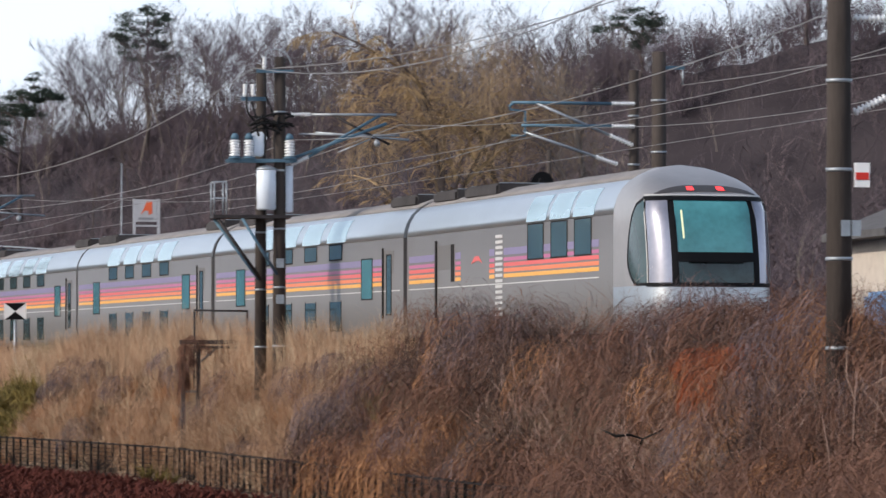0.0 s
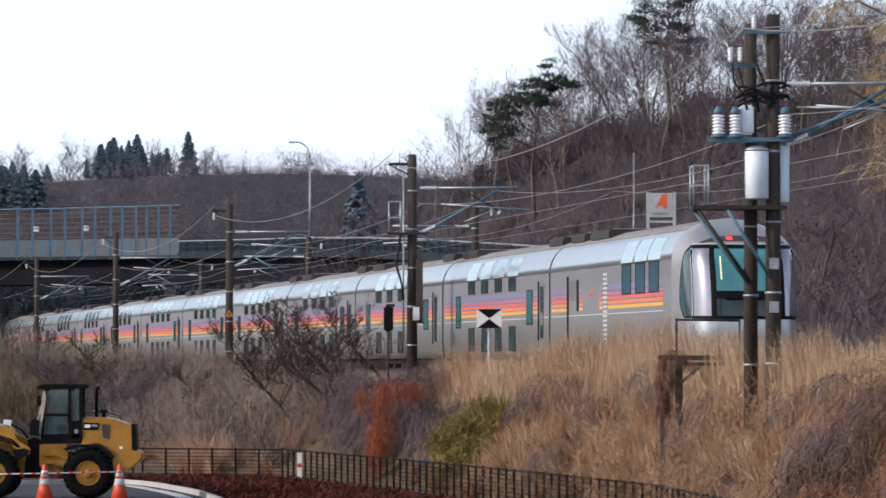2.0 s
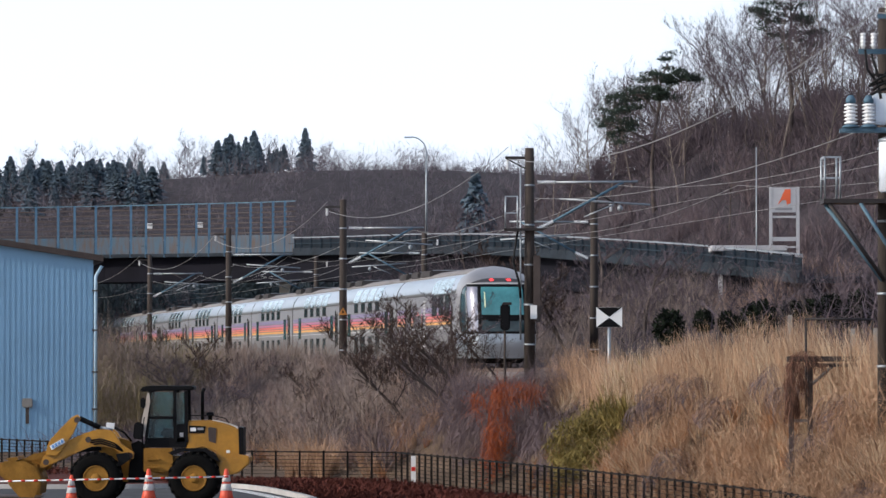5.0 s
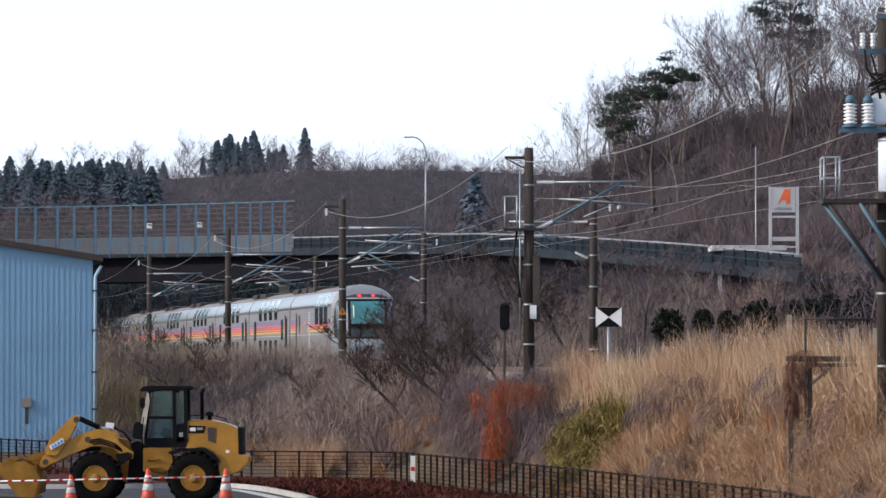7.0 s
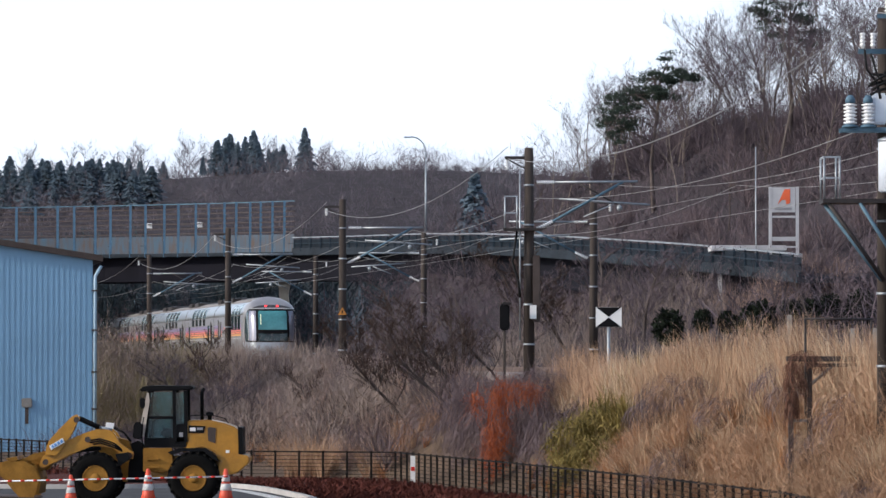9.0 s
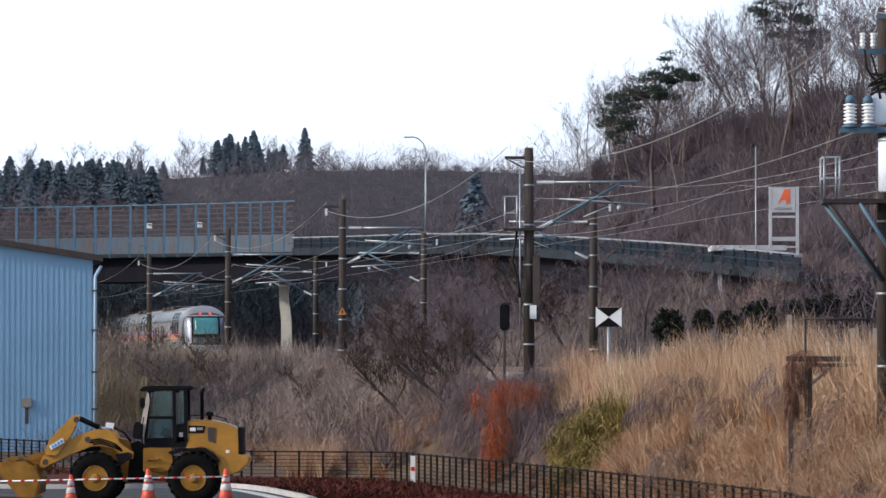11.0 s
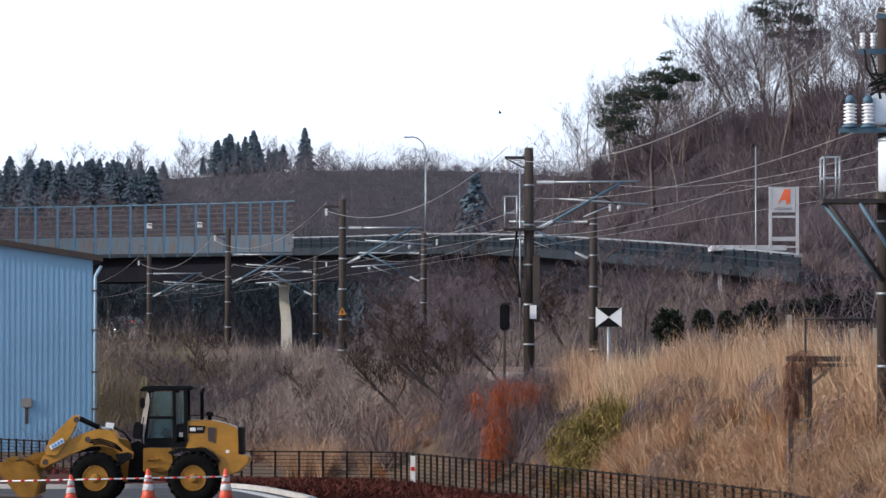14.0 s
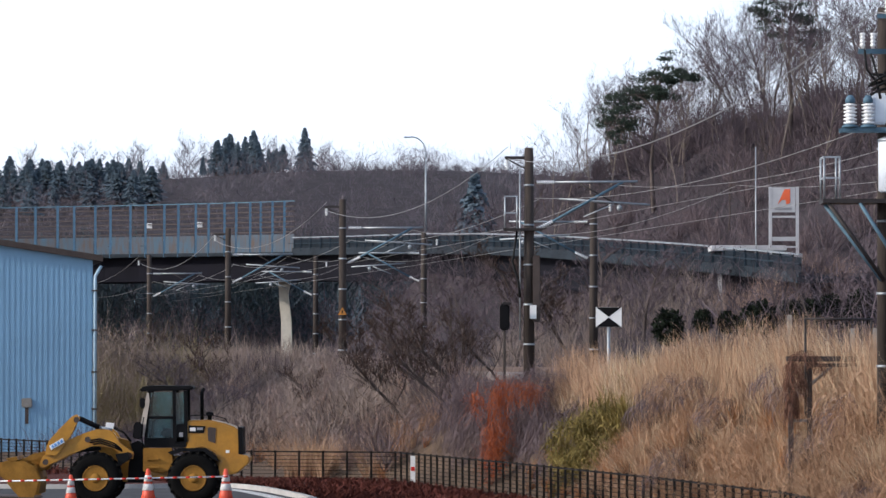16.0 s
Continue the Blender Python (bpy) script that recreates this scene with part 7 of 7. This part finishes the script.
# beyond the tracks and up the hill
brush("hill_brush", 40000, region(-10, 100, 110, 330, 9.0, 65), 0.6, 2.8, M["twig"], 14, "dense bare purple-brown undergrowth on the hillside", 0.035, 0.8, 0.3, 4)
tangle("hill_thicket", 30000, hill_clumps(700, 32), M["twig"], 32, "dense leafless thicket on the hillside", 0.03, 0.5)
tangle("crest_thicket", 9000, crest_clumps(120, 46), M["twig"], 46, "dense purple-brown thicket along the hill crest", 0.024, 0.5)
fans("crest_bushes", ridge_spots(110, 60, 0.0, 2.4, 2.0, 3.6, 8), 240, M["twig"], 60, "dense purple-grey bushes along the hill crest", 0.026)
fans("crest_bushes", ridge_spots(110, 61, 2.4, 5.6, 2.6, 4.2, 10), 240, M["twig"], 61, "dense purple-grey bushes along the hill crest", 0.024)
fans("slope_bushes", ridge_spots(130, 62, 0.0, 3.4, 1.6, 3.0, 42), 220, M["plum"], 62, "plum-grey bushes on the wooded slope", 0.022)
brush("verge_weeds", 14000, region(-20, 60, 84, 330, 7.0, 16), 0.4, 1.4, M["brush"], 15, "dry weeds beside the far track", 0.025, 0.6, 0.3, 4)
brush("shed_side_brush", 9000, region(-16, -6, 165, 260, None, -6.0), 0.6, 2.0, M["twig"], 16, "bare shrubs between shed and railway", 0.028, 0.6, 0.25, 5)
tangle("hill_thicket", 30000, slope_clumps(330, 53), M["plum"], 53, "dense reddish leafless thicket on the hillside", 0.022, 0.42)
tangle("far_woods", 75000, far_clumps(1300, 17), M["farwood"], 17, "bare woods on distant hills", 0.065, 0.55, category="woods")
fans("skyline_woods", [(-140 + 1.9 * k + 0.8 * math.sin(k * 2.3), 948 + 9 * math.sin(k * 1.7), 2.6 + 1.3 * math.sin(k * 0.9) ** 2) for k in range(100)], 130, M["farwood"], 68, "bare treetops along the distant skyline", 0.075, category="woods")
tangle("shaded_woods", 14000, shade_clumps(90, 33, -46, -3, 352, 372, 4, 12), M["fir"], 33, "dark shaded woods beyond the overpass", 0.10, 0.7, category="woods")
tangle("shaded_thicket", 7000, shade_clumps(50, 51, -26, 3, 342, 350, 3.5, 7.5), M["twig"], 51, "bare purple-grey thicket under the overpass", 0.035, 0.5)


def bank_shrubs():
    rng = random.Random(4)
    a = bare_tree(50, 4.6, "leaning leafless shrub tree with dark twisted limbs", name="bare_shrub", group="bare shrubs on the bank", bark="siding_trim", twig="darkbush", spread=1.1, twigs=5, trunk_r=0.07, lean=-0.8, first=0.15, upright=0.6, thick=1.2)
    place(a, 1.0, 147, 0.2, 1.0)
    b = bare_tree(51, 4.0, "leafless shrub tree with fine grey twigs", name="bare_shrub", group="bare shrubs on the bank", spread=1.1, twigs=5, trunk_r=0.08, first=0.12, upright=0.6, thick=0.9)
    place(b, -0.9, 152, 1.0, 1.05)
    place(copy_thing(a, Matrix()), 0.4, 143.6, 0.1, 0.95, 0.3)
    place(copy_thing(a, Matrix()), -1.2, 148.5, 0.5, 1.0, 0.3)
    for x, y, s in ((-2.5, 158, 1.1), (0.6, 156, 1.0), (2.0, 150, 0.7), (-7.6, 176, 0.8), (-10.0, 186, 0.9), (-5.2, 172, 0.75), (-12.0, 205, 1.2), (-13.5, 222, 1.5),
                    (-16.5, 240, 1.7), (-10.5, 215, 1.1), (3.4, 212, 1.5), (6.2, 216, 1.4), (9.4, 206, 1.3), (1.0, 232, 1.6), (10.8, 214, 1.2), (4.8, 236, 1.6), (-2.0, 262, 1.6), (7.9, 228, 1.5), (19.6, 170, 1.5), (21.0, 140, 1.4), (24, 128, 1.5), (26, 112, 1.4)):
        place(copy_thing(rng.choice((a, b)), Matrix()), x, y, rng.uniform(0, 6.3), s)


bank_shrubs()


def cedar(seed, height):
    rng = np.random.default_rng(seed)
    t = base("cedar_tree", 0, 0, 0, "dark narrow conifer on a distant hill", "tree", "conifers on the far hill")
    part("trunk", tubebm((0, 0, -0.5), (0, 0, height), 0.28, 0.03, 6), M["bark"], t)
    n = 1300
    f = rng.uniform(0.08, 1, n) ** 0.8
    az = rng.uniform(0, 6.28, n)
    tier = 0.8 + 0.2 * np.sin(f * 42 + az * 2)
    r = (1 - f) ** 0.7 * height * 0.33 * tier * rng.uniform(0.3, 1.1, n) + 0.1
    p0 = np.stack([np.cos(az) * r * 0.35, np.sin(az) * r * 0.35, f * height], 1)
    p2 = np.stack([np.cos(az) * r, np.sin(az) * r, f * height - r * 0.25], 1)
    pts = np.stack([p0, (p0 + p2) / 2 + np.array([0, 0, 0.1]), p2], 1)
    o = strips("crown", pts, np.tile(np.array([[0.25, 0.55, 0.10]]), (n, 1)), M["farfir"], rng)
    o.parent = t
    return t


def far_conifers():
    rng = random.Random(8)
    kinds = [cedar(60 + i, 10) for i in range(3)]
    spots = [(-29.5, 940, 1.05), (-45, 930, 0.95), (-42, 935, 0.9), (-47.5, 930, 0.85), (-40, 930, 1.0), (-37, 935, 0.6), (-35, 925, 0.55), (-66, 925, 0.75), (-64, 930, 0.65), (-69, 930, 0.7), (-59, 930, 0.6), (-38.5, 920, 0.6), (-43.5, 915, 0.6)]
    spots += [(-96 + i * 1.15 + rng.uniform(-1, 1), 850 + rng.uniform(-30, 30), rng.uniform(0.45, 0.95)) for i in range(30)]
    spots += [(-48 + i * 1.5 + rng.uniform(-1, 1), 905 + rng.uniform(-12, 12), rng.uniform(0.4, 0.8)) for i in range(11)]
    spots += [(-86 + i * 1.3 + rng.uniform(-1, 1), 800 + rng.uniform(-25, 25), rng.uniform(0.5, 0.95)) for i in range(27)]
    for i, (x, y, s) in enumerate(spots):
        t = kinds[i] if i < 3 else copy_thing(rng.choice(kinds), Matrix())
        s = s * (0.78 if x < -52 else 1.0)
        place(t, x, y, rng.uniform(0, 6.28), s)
        t.scale.x = t.scale.y = s * (rng.uniform(0.9, 1.3) if x > -52 else rng.uniform(1.1, 1.9))
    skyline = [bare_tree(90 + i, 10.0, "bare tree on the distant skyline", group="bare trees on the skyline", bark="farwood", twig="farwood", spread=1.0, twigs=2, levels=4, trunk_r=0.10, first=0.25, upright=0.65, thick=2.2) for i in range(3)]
    for i in range(46):
        x, y = -92 + i * 2.35 + rng.uniform(-1, 1), 955 + rng.uniform(-12, 20)
        s = rng.uniform(0.75, 1.2) * (1.0 if x < -22 else 0.36)
        place(skyline[i] if i < 3 else copy_thing(rng.choice(skyline), Matrix()), x, y, rng.uniform(0, 6), s)
    for x, y, s in ((2.4, 330, 1.05), (3.4, 333, 0.75), (1.7, 335, 0.7), (2.9, 328, 0.6), (4.1, 331, 0.55)):
        place(copy_thing(kinds[0], Matrix()), x, y, 1.0, s, 2.0)
    for i in range(16):
        place(copy_thing(rng.choice(kinds), Matrix()), -32 + i * 1.9 + rng.uniform(-0.5, 0.5), 395 + rng.uniform(0, 20), rng.uniform(0, 6), rng.uniform(0.55, 0.75))
    for i in range(3):
        place(copy_thing(kinds[i], Matrix()), 38.5 + i * 1.6, 128 + i * 3, i, 1.35, 0)


far_conifers()


def round_shrubs():
    rng = random.Random(3)
    nr = np.random.default_rng(31)
    first = None
    for x, y, top, s in ((9.4, 184, 6.05, 0.95), (10.85, 184, 6.05, 0.6), (11.9, 184.5, 6.0, 0.6), (13.2, 184, 6.4, 1.1), (14.6, 184.5, 6.45, 0.8), (15.4, 184, 6.5, 0.8), (16.2, 185, 6.7, 0.85), (17.0, 184, 6.2, 0.8), (17.6, 185, 6.85, 0.95), (12.5, 186, 5.8, 0.55)):
        if first is None:
            t = base("clipped_shrub", 0, 0, 0, "dark green rounded shrub behind the tall grass", "shrub", "row of dark shrubs")
            n = 900
            d = nr.normal(0, 1, (n, 3))
            d /= np.linalg.norm(d, axis=1)[:, None]
            c = d * np.array([0.62, 0.62, 0.72]) * nr.uniform(0.6, 1.0, n)[:, None] + np.array([0, 0, 0.85])
            e = d * 0.5 + nr.normal(0, 0.6, (n, 3))
            e /= np.linalg.norm(e, axis=1)[:, None]
            pts = np.stack([c, c + e * 0.1, c + e * 0.2], 1)
            o = strips("foliage", pts, np.tile(np.array([[0.06, 0.13, 0.04]]), (n, 1)), M["shrub"], nr)
            o.parent = t
            part("stem", tubebm((0, 0, -3.2), (0, 0, 0.9), 0.05), M["bark"], t)
            first = t
            place(t, x, y, 0, s * 1.1, top - 1.57 * s * 1.1 - float(land(x, y)))
        else:
            place(copy_thing(first, Matrix()), x, y, rng.uniform(0, 6), s * 1.1, top - 1.57 * s * 1.1 - float(land(x, y)))


round_shrubs()


def bird():
    b = base("bird", 0, 0, 15, "small dark bird gliding across the pale sky", "bird")
    body = bmesh.new()
    path_tube(body, [(-0.17, 0, 0), (-0.10, 0, 0.01), (0.0, 0, 0.02), (0.09, 0, 0.02), (0.14, 0, 0.03), (0.18, 0, 0.02)], [0.01, 0.035, 0.05, 0.04, 0.028, 0.006], 8)
    part("body", body, M["under"], b)
    for side in (-1, 1):
        wing = part("wing", prism(bmesh.new(), [(-0.07, 0), (0.07, 0), (0.03, 0.17), (-0.07, 0.29), (-0.09, 0.15)], -0.006, 0.006), M["under"], b)
        wing.matrix_basis = pose(0, 0, 0.03, side * -50, 0, 0)
    tail = part("tail", prism(bmesh.new(), [(-0.30, -0.03), (-0.30, 0.03), (-0.15, 0.015), (-0.15, -0.015)], -0.005, 0.005), M["under"], b)
    tail.matrix_basis = pose(0, 0, 0, 90)
    b.scale = (0.55, 0.55, 0.55)
    return b


BIRD = bird()
BIRD_ROWS = [(0.0, -128.0, 17.0), (6.0, -72.0, 15.5), (11.0, -26.0, 14.0), (13.0, -6.6, 13.9), (13.6, -1.0, 14.4), (14.0, 2.6, 15.15), (14.5, 7.3, 16.3), (16.0, 22.5, 19.2)]


def trackside_house():
    h = base("house", 27.5, 92, float(land(27.5, 92)), "low plastered house with dark tiled roof", "house")
    part("wall", boxbm(-1.5, 6, -3, 3, -0.3, 2.6), M["plaster"], h)
    part("roof", prism(bmesh.new(), [(-2.2, 2.4), (2.2, 4.2), (6.6, 2.4), (6.6, 2.2), (-2.2, 2.2)], -3.5, 3.5), M["tileroof"], h)
    w = part("window", boxbm(0.2, 1.6, -3.03, -2.98, 0.9, 2.0), M["cabglass"], h)
    part("window_frame", boxbm(0.1, 1.7, -3.05, -3.0, 0.8, 0.9), M["white"], w)
    for x, y, wd, z in ((20.9, 88, 3.3, 1.35), (24.6, 86, 4.4, 1.3)):
        t = base("sheet_covered_stack", x, y, float(land(x, y)), "low stack covered with a blue tarpaulin", "tarpaulin")
        bm = boxbm(0, wd, 0, 2.0, -0.2, z, bev=0.12)
        part("tarpaulin", bm, M["tarp"], t)


trackside_house()


def motions():
    for k, c in enumerate(COACHES):
        walk(c, [(0.5 * i, coach_pose(0.5 * i, k)) for i in range(33)])
    walk(BIRD, [(t, pose(x, 200, z, 0, -8)) for t, x, z in BIRD_ROWS])


motions()
